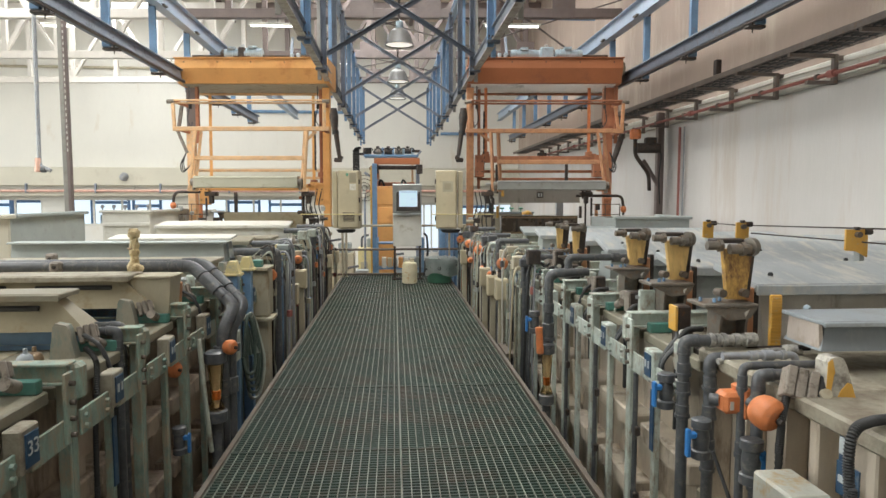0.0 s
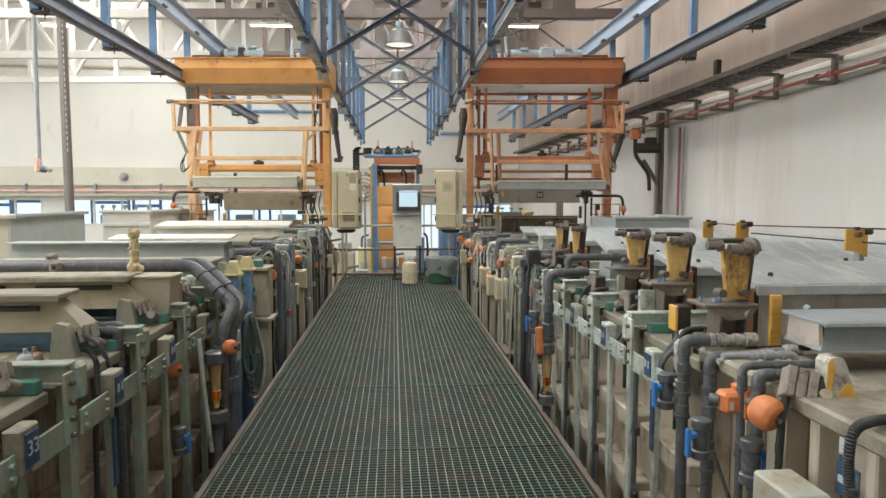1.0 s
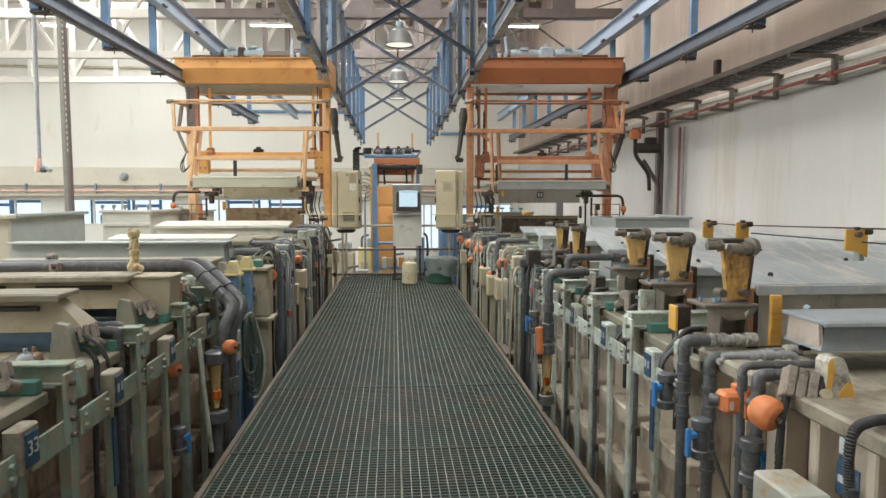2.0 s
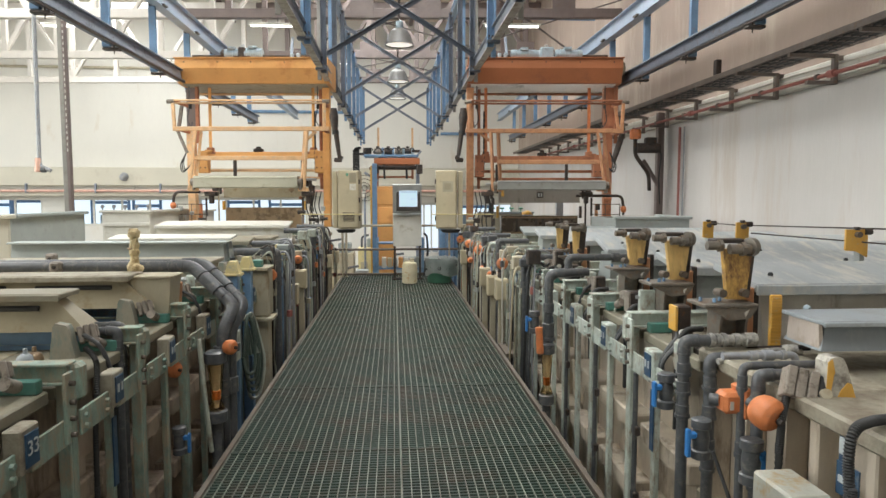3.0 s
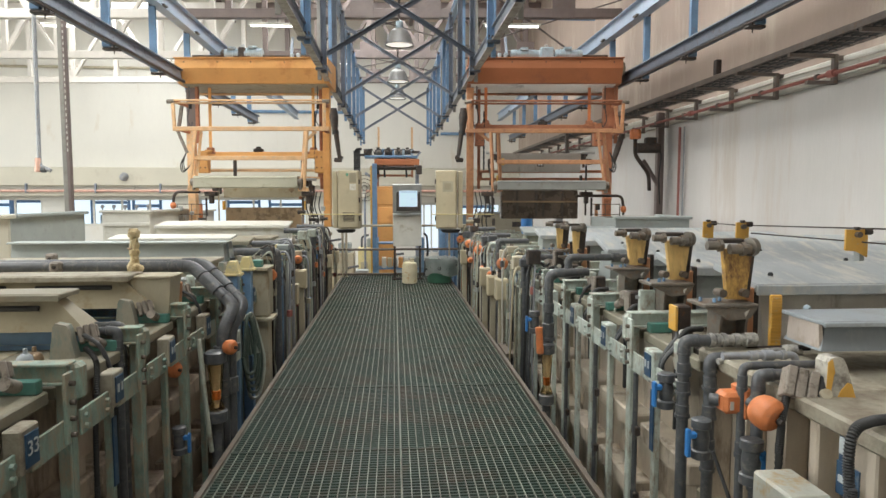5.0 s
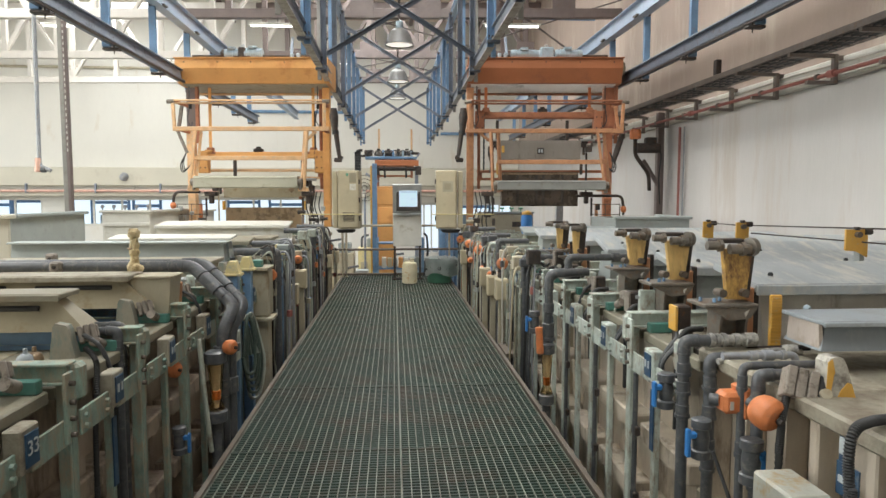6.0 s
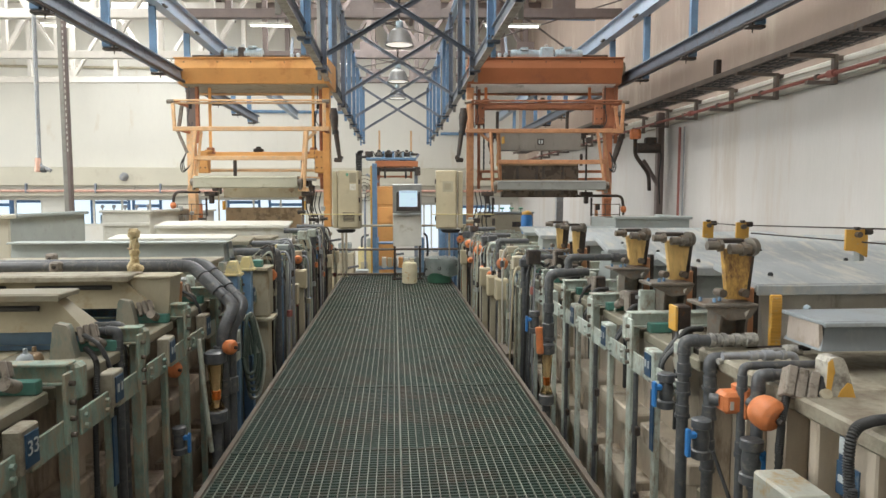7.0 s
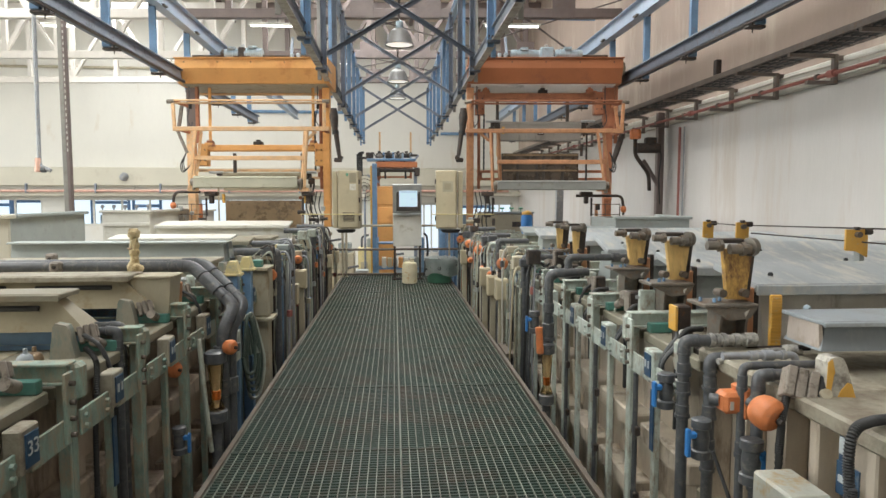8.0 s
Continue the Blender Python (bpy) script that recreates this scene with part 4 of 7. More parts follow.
def belts(s, at, rows):
    """Four short lengths of lifting belt on each side, which stack up inside the girder as the beam rises."""
    a = radians(SKEW)
    for u in (0.304, 2.07):
        for k in range(4):
            m = Geo().box((0, 0, 0.2), (0.05, 0.012, 0.4), 0).mesh("lifting_belt", M_VALVE if s > 0 else M_ORANGE)
            b = new("lifting_belt", m)
            tagged(b, "orange flat lifting belt between girder and lifting beam", "belt", "lifting belts")
            v = 0.01 * k - 0.02
            x, y = at[0] + s * u * math.cos(a) - v * math.sin(a), at[1] + s * u * math.sin(a) + v * math.cos(a)
            MOVES.append((b, [(tt, pose(x, y, min(z + 0.36 * k, 3.4), 0, 0, SKEW)) for tt, z in rows]))


# heights of the two lifting beams over time
LEFT_ROWS = [(0.0, 1.76), (0.6, 1.96), (1.2, 2.16), (1.7, 2.28), (2.0, 2.305), (2.5, 2.31), (7.0, 2.31), (7.4, 2.32), (7.7, 2.36), (8.0, 2.43)]
RIGHT_ROWS = [(0.0, 2.24), (2.0, 2.24), (3.0, 2.24), (3.5, 2.29), (4.0, 2.41), (4.5, 2.6), (5.0, 2.77), (5.8, 2.95), (6.5, 3.06), (7.0, 3.135), (7.5, 3.22), (8.0, 3.3)]
LEFT_AT, RIGHT_AT, LW, RW = (-1.09, 11.043), (1.25, 10.867), 2.51, 2.545
LEFT_LIFT, RIGHT_LIFT = (-1.064, 11.392), (1.276, 11.216)
crane(-1, LEFT_AT, LW, M_ORANGE, "orange hoist crane with tubular guard frame and beige control cabinet")
crane(1, RIGHT_AT, RW, M_RUSTY_GIRDER, "rusty red orange hoist crane with grey cover trough and control cabinet")
left_lift = lift(-1, LEFT_LIFT, LW, LEFT_ROWS[0][1], M_KHAKI, M_BROWN_PANEL, (0.485, 1.83, -0.55, -0.81, -0.98, -1.5), "orange lifting beam carrying a khaki hood and a brown panel")
right_lift = lift(1, RIGHT_LIFT, RW, RIGHT_ROWS[0][1], M_TAUPE, M_DARK_PANEL, (0.54, 1.91, -0.56, -0.83, -1.05, -1.63), "rusty lifting beam carrying a grey hood and a dark wet panel")
for ob, at, rows in ((left_lift, LEFT_LIFT, LEFT_ROWS), (right_lift, RIGHT_LIFT, RIGHT_ROWS)):
    MOVES.append((ob, [(t, pose(*at, z, 0, 0, SKEW)) for t, z in rows]))
belts(-1, LEFT_LIFT, LEFT_ROWS)
belts(1, RIGHT_LIFT, RIGHT_ROWS)

# ---- transfer carriage beyond the walkway's end ----
CY = 16.0


def carriage():
    t = thing("transfer_carriage", (-0.08, CY, 0.0), "orange and blue transfer carriage with motors and drag chain", "carriage")
    part("deck", Geo().box((0.02, 0, 2.5), (1.3, 0.5, 0.06), 0.008), M_BLUE, t)
    part("girder", Geo().box((0.16, -0.22, 2.37), (1.1, 0.1, 0.15), 0.008), M_RUSTY_GIRDER, t)
    part("axle", Geo().cyl((-0.5, -0.25, 2.2), (0.75, -0.25, 2.2), 0.03, 10), M_DARK, t)
    for x, r, mt in ((-0.3, 0.07, M_BLOCK), (-0.05, 0.085, M_DARK), (0.2, 0.08, M_BLOCK), (0.42, 0.06, M_DARK)):
        part("motor", Geo().cyl((x - 0.09, -0.05, 2.62), (x + 0.09, -0.05, 2.62), r, 16), mt, t)
        part("brake", Geo().box((x + 0.12, -0.05, 2.62), (0.06, 0.14, 0.17), 0.01), M_BLUE if x < 0 else M_MOTOR, t)
        part("terminal_box", Geo().box((x, -0.1, 2.71), (0.08, 0.08, 0.05), 0.008), M_DARK, t)
    for k in range(6):
        part("cable", Geo().tube([(-0.6 + 0.2 * k, -0.2, 2.56), (-0.55 + 0.2 * k, -0.24, 2.66), (-0.45 + 0.2 * k, -0.2, 2.7), (-0.4 + 0.2 * k, -0.15, 2.6)], 0.012, 7, 0.06), M_BLACK, t)
    part("wheel_frame", Geo().box((0.1, -0.3, 2.24), (1.1, 0.05, 0.05), 0.006), M_DARK, t)
    part("switch_box", Geo().box((-0.55, -0.1, 2.62), (0.2, 0.2, 0.14), 0.01), M_DARK, t)
    part("chain_guide", Geo().box((-0.66, -0.05, 2.55), (0.3, 0.1, 0.06), 0.006).box((0.62, -0.1, 2.62), (0.2, 0.1, 0.06), 0.006), M_DARK, t)
    for k in range(9):
        part("chain_link", Geo().box((-0.82, -0.1, 2.1 + 0.065 * k), (0.16, 0.1, 0.06), 0.008), M_BLACK, t)
    for k in range(4):
        a = radians(90 - 25 * k)
        part("chain_link", Geo().box((-0.72 - 0.1 * math.sin(a), -0.1, 2.64 + 0.05 * math.cos(a)), (0.09, 0.1, 0.06), 0.008), M_BLACK, t)
    for x in (-0.33, 0.66):
        part("leg", Geo().box((x, -0.1, (2.3 + FLOOR_Z) / 2), (0.09, 0.12, 2.3 - FLOOR_Z), 0.006), M_RUST if x < 0 else M_RAIL, t)
    for x in (-0.25, 0.6):
        part("wheel_box", Geo().box((x + 0.1 * (1 if x > 0 else -1), -0.28, 2.18), (0.14, 0.14, 0.22), 0.015), M_DARK, t)
    part("bracket", Geo().bar((0.6, -0.2, 2.45), (0.74, -0.2, 2.62), 0.06, 0.05).bar((-0.62, -0.2, 2.1), (-0.3, -0.2, 1.9), 0.08, 0.06), M_RAIL, t)
    return t


def carriage_lift():
    t = thing("carriage_lift_frame", (-0.08, CY, 0.0), "orange lifting frame with two upright rods", "lifting frame")
    for x in (-0.29, 0.54):
        part("rod", Geo().box((x, 0.1, 2.25), (0.05, 0.05, 0.8), 0.006), M_PALEORANGE, t)
    part("frame_panel", Geo().box((0.12, 0.05, 1.75), (0.95, 0.05, 0.25), 0.008), M_RUST, t)
    part("lower_rail", Geo().box((0.12, 0.02, 1.45), (0.9, 0.06, 0.05), 0.006), M_RUST, t)
    for x in (-0.3, 0.54):
        part("side_rail", Geo().box((x, 0.03, 1.55), (0.06, 0.06, 0.3), 0.006), M_RUST, t)
    for x in (-0.14, 0.4):
        part("hydraulic_hose", Geo().tube([(x, -0.06, 1.4), (x - 0.02, -0.1, 1.85), (x - 0.1, -0.1, 1.95), (x - 0.14, -0.06, 1.8)], 0.025, 8, 0.1), M_BLACK, t)
    return t


C_ROWS = [(0.0, 16.0), (3.0, 16.0), (4.2, 16.0), (4.7, 16.2), (5.3, 16.45), (6.0, 16.76), (7.0, 17.2), (8.0, 17.6)]
ROD_ROWS = [(0.0, 0.0), (1.0, 0.24), (1.5, 0.335), (1.7, 0.375), (2.8, 0.52), (3.5, 0.6), (4.2, 0.6), (4.7, 0.6), (5.3, 0.6), (6.0, 0.6), (7.0, 0.6), (8.0, 0.6)]


def carriage_y(t):
    for (a, p), (b, q) in zip(C_ROWS, C_ROWS[1:]):
        if a <= t <= b:
            return p + (q - p) * (t - a) / (b - a)
    return C_ROWS[-1][1]


MOVES.append((carriage(), [(t, pose(-0.08, y, 0)) for t, y in C_ROWS]))
MOVES.append((carriage_lift(), [(t, pose(-0.08, carriage_y(t), z)) for t, z in ROD_ROWS]))

# ---- operator stand, can and bin at the walkway's end ----
t = thing("operator_terminal", (0.24, 11.8, 0.0), "grey operator terminal with lit screen on a dark steel stand", "terminal")
part("housing", Geo().prism([(0.06, 1.75), (-0.02, 1.73), (0.02, 1.22), (-0.05, 1.2), (-0.05, 1.18), (0.28, 1.18), (0.28, 1.75)], (-0.26, 0, 0), (0.26, 0, 0), (0, 1, 0), (0, 0, 1)), M_STEEL, t)
part("lower_box", Geo().box((0, 0.14, 0.9), (0.52, 0.28, 0.56), 0.008), M_WHITE, t)
part("bezel", Geo().box((0.02, -0.006, 1.46), (0.43, 0.03, 0.4), 0.006, Euler((radians(-4.5), 0, 0)).to_matrix()), M_DARK, t)
part("screen", Geo().box((0.02, -0.024, 1.48), (0.33, 0.006, 0.29), 0, Euler((radians(-4.5), 0, 0)).to_matrix()), M_SCREEN, t)
for k, (bx, bz, bw, bh, mt) in enumerate(((-0.02, 1.42, 0.06, 0.025, M_YELLOW_CLEAN), (-0.06, 1.45, 0.04, 0.03, M_MOTOR), (0.02, 1.6, 0.3, 0.012, M_MOTOR), (0.1, 1.47, 0.08, 0.01, M_MOTOR))):
    part("screen_field", Geo().box((bx, -0.0275 - 0.0785 * (bz - 1.48), bz), (bw, 0.002, bh), 0), mt, t)
part("name_plate", Geo().box((0.02, -0.008, 1.29), (0.1, 0.006, 0.03), 0, Euler((radians(-4.5), 0, 0)).to_matrix()), M_WHITE, t)
for x in (-0.23, 0.23):
    part("leg", Geo().box((x, 0.04, 0.31), (0.04, 0.04, 0.62), 0.004), M_DARK, t)
part("foot", Geo().box((0, 0.04, 0.02), (0.56, 0.08, 0.03), 0.004), M_DARK, t)
part("cable", Geo().tube([(0.3, 0.1, 0.85), (0.36, 0.1, 0.8), (0.38, 0.1, 0.5), (0.33, 0.1, 0.2), (0.3, 0.1, 0.05)], 0.02, 8, 0.1), M_BLACK, t)

t = thing("plastic_can", (0.27, 11.35, 0.0), "yellowed white plastic can with a handle", "can")
part("body", Geo().lathe([(0.1, 0.0), (0.13, 0.01), (0.135, 0.1), (0.13, 0.12), (0.135, 0.14), (0.135, 0.27), (0.128, 0.29), (0.133, 0.31), (0.12, 0.36), (0.07, 0.38)], None, 24), M_CAN, t)
part("cap", Geo().lathe([(0.035, 0.37), (0.035, 0.4), (0.03, 0.41)], Matrix.Translation((0.04, 0, 0)), 14), M_CAN, t)
part("handle", Geo().tube([(-0.09, 0, 0.36), (-0.08, 0, 0.4), (0.0, 0, 0.4)], 0.012, 8, 0.02), M_CAN, t)

t = thing("waste_bin", (0.8, 11.5, 0.0), "green plastic waste bin with a clear bag over the rim", "bin")
part("tub", Geo().lathe([(0.2, 0.0), (0.21, 0.01), (0.23, 0.34), (0.245, 0.36), (0.225, 0.36), (0.21, 0.33), (0.18, 0.03)], None, 28), M_BIN, t)
rng = random.Random(4)
prof = [(0.2, 0.3), (0.225, 0.41), (0.25, 0.45), (0.28, 0.44), (0.3, 0.39), (0.29, 0.33), (0.275, 0.26), (0.29, 0.2), (0.28, 0.15)]
g, n = Geo(), 40
vs = []
for i, (r, z) in enumerate(prof):
    for k in range(n):
        a = 2 * math.pi * k / n
        rr = r + 0.014 * math.sin(7 * a + 0.5 * i) + 0.012 * math.sin(13 * a - 0.4 * i) + rng.uniform(-0.005, 0.005) + (0.05 * math.cos(a) if i > 3 else 0)
        vs.append((rr * math.cos(a), rr * math.sin(a), z + rng.uniform(-0.005, 0.005) + 0.035 * math.sin(3 * a + 1) * (i > 4)))
g.add(vs, [(i * n + k, i * n + (k + 1) % n, (i + 1) * n + (k + 1) % n, (i + 1) * n + k) for i in range(len(prof) - 1) for k in range(n)], True)
part("bag", g, M_BAG, t)

# guard rail across the walkway's end
t = tagged(thing("end_railing", (0, 12.35, 0), "weathered cream tubular railing at the walkway's end", "railing"))
for x in (-0.97, -0.9, 1.05):
    part("post", Geo().cyl((x, 0, -0.05), (x, 0, 0.95), 0.022, 10), M_CREAM, t)
for z in (0.97, 0.52, 0.05):
    part("rail", Geo().cyl((-1.3, 0, z), (1.4, 0, z), 0.022, 10), M_CREAM if z > 0.6 else M_EDGE, t)

# ---- what stands beyond the walkway's end ----
t = thing("orange_cabinet", (-0.21, 14.0, FLOOR_Z), "tall orange steel cabinet with panelled door", "cabinet")
h = 1.74 - FLOOR_Z
part("carcass", Geo().box((0, 0.2, h / 2), (0.5, 0.4, h), 0.01), M_ORANGE, t)
for z in (h - 0.22, h - 0.62, h - 1.02):
    part("door_panel", Geo().box((0, -0.006, z), (0.4, 0.02, 0.34), 0.008), M_ORANGE, t)
part("handle", Geo().box((-0.18, -0.03, h - 0.5), (0.02, 0.03, 0.12), 0.004), M_DARK, t)
t = thing("marked_post", (-0.43, 13.4, FLOOR_Z), "blue steel post with a yellow edge strip", "post")
h = 2.19 - FLOOR_Z
part("post", Geo().box((0.04, 0, h / 2), (0.1, 0.1, h), 0.005), M_BLUE, t)
part("edge_strip", Geo().box((-0.03, 0, h / 2), (0.035, 0.1, h - 0.1), 0.004), M_YELLOW_CLEAN, t)
t = thing("wall_fan", (-0.8, 18.0, 1.76), "round white fan with a wire guard on a pole", "fan")
for r in (0.36, 0.26, 0.16, 0.08):
    part("guard_ring", Geo().lathe([(r - 0.008, -0.01), (r, 0.0), (r - 0.008, 0.01), (r - 0.016, 0.0), (r - 0.008, -0.01)], Euler((radians(90), 0, 0)).to_matrix().to_4x4(), 24, False), M_DARK, t)
for k in range(3):
    a = radians(120 * k + 20)
    part("blade", Geo().box((0.15 * math.cos(a), 0.05, 0.15 * math.sin(a)), (0.26, 0.01, 0.1), 0.003, Euler((0.3, -a, 0)).to_matrix()), M_WHITE, t)
part("pole", Geo().cyl((0, 0.08, -0.1), (0, 0.08, FLOOR_Z - 1.76), 0.03, 10), M_RAIL, t)
rng = random.Random(21)
for k, (px, w, h, mt, lb) in enumerate(((630, 0.7, 1.0, M_WHITE, "white machine housing standing in the far bay"), (706, 1.1, 1.2, M_MOTOR, "grey blue machine housing in the far bay"), (600, 0.8, 1.5, M_CREAM, "cream machine housing in the far bay"), (760, 0.5, 0.9, M_BLUE, "blue machine housing in the far bay"), (650, 0.5, 1.5, M_YELLOW_PALE, "pale yellow machine housing in the far bay"))):
    y = 15.0 + k * 0.9
    x = 0.0 + (px - 697) * y / 1150
    t = thing("far_machine", (x, y, FLOOR_Z), lb, "machine", "far machines")
    part("housing", Geo().box((0, 0, h / 2 + 0.1), (w, 0.7, h), 0.015), mt, t)
    part("base", Geo().box((0, 0, 0.05), (w * 0.9, 0.6, 0.1), 0.006), M_DARK, t)
    part("top_box", Geo().box((w * 0.2, 0, h + 0.22), (w * 0.4, 0.4, 0.24), 0.01), M_GREY, t)
    part("panel", Geo().box((-w * 0.15, -0.358, h * 0.6), (w * 0.4, 0.015, h * 0.4), 0.006), M_CABINET, t)
    part("pipe", Geo().tube([(-w * 0.3, -0.2, h), (-w * 0.3, -0.2, h + 0.4), (w * 0.1, -0.2, h + 0.45)], 0.03, 10, 0.08), M_PVC, t)
t = thing("stock_shelf", (-0.08 + 0.2, 13.0, FLOOR_Z), "blue steel shelf with papers and boxes", "shelf")
for z in (0.9, 1.6, 2.1):
    part("shelf_board", Geo().box((0, 0, z), (0.95, 0.4, 0.03), 0.004), M_BLUE, t)
for x in (-0.45, 0.45):
    for y in (-0.17, 0.17):
        part("upright", Geo().box((x, y, 1.1), (0.04, 0.04, 2.2), 0.004), M_BLUE, t)
for k in range(7):
    bx = new("carton", Geo().box((-0.08 - 0.12 + 0.11 * k, 12.95, FLOOR_Z + 1.615 + 0.1), (0.09, 0.25, 0.2 - 0.02 * (k % 3)), 0.006).mesh("carton", (M_WHITE, M_CABINET, M_GREY, M_ORANGE)[k % 4]))
    tagged(bx, "small carton standing on the blue shelf", "box", "cartons")
for k in range(3):
    t = thing("blue_barrel", (0.98 + 0.16 * k, 13.2 + 0.1 * k, FLOOR_Z), "tall blue plastic pipe section standing on the floor", "pipe", "blue pipes")
    part("pipe", Geo().cyl((0, 0, 0), (0, 0, 2.35 - 0.06 * k), 0.075, 16), M_BLUE, t)
    part("rim", Geo().cyl((0, 0, 2.35 - 0.06 * k), (0, 0, 2.4 - 0.06 * k), 0.085, 16), M_BLUE, t)

# far bay beyond the east crane
t = thing("grey_post", (3.35, 13.2, FLOOR_Z), "pale grey steel post leaning in the far bay", "post")
h = 1.67 - FLOOR_Z
part("post", Geo().bar((0, 0, 0), (0.05, 0, h), 0.14, 0.14), M_PVC_PALE, t)
part("base_plate", Geo().box((0, 0, 0.01), (0.3, 0.3, 0.02), 0.003), M_DARK, t)
t = thing("low_machine", (2.6, 15.0, FLOOR_Z), "long low cream machine in the far bay", "machine")
h = 1.13 - FLOOR_Z
part("housing", Geo().box((0, 0.3, h / 2), (1.3, 0.6, h), 0.02), M_CREAM, t)
part("top_rail", Geo().box((0, 0.0, h + 0.02), (1.34, 0.06, 0.05), 0.008), M_GREY, t)
part("vent", Geo().box((0.3, -0.006, h - 0.25), (0.3, 0.015, 0.12), 0.004), M_DARK, t)
for k in range(4):
    v = thing("tap_handle", (2.6 - 0.3 + 0.22 * k, 15.05, FLOOR_Z + h), "small green tap on the low machine", "tap", "small taps")
    part("stem", Geo().cyl((0, 0, 0), (0, 0, 0.12), 0.012, 8), M_BIN, v)
    part("wheel", Geo().cyl((-0.05, 0, 0.12), (0.05, 0, 0.12), 0.02, 8), M_BIN, v)
t = thing("blue_can", (2.97, 14.4, FLOOR_Z), "blue plastic drum with a yellow lid", "drum")
h = 1.12 - FLOOR_Z
part("drum", Geo().lathe([(0.12, 0), (0.13, 0.02), (0.13, h - 0.05), (0.1, h)], None, 18), M_BLUEV, t)
part("lid", Geo().lathe([(0.11, h), (0.11, h + 0.05), (0.04, h + 0.09)], None, 18), M_YELLOW_CLEAN, t)
# pipes and a lamp on the end wall
for x0, x1, py in ((-5.78, -1.89, 4.82), (1.86, 3.66, 4.02)):
    p = new("wall_pipe", Geo().tube([(x0, 25.94, py), (x1, 25.94, py)], 0.06, 10).mesh("wall_pipe", M_BLUE))
    tagged(p, "blue pipe fixed along the end wall", "pipe", "blue wall pipes")
t = thing("wall_lamp", (-10.18, 25.6, 2.31), "small grey flood lamp on a bracket on the wall", "lamp")
part("head", Geo().lathe([(0.16, -0.1), (0.14, 0.05), (0.06, 0.12)], Euler((radians(60), 0, 0.6)).to_matrix().to_4x4(), 16), M_PVC_PALE, t)
part("arm", Geo().tube([(0, 0, 0), (0.15, 0.1, 0.1), (0.25, 0.35, -0.1)], 0.025, 8, 0.1), M_DARK, t)
part("cable", Geo().tube([(0.25, 0.3, -0.1), (0.28, 0.3, -0.4), (0.2, 0.33, -0.55)], 0.012, 6, 0.1), M_DARK, t)

# ---- tank rows ----
PITCH = 0.67
CACHE = {}


def shared(key, make, mats):
    if key not in CACHE:
        CACHE[key] = make().mesh(key[0], mats)
    return CACHE[key]


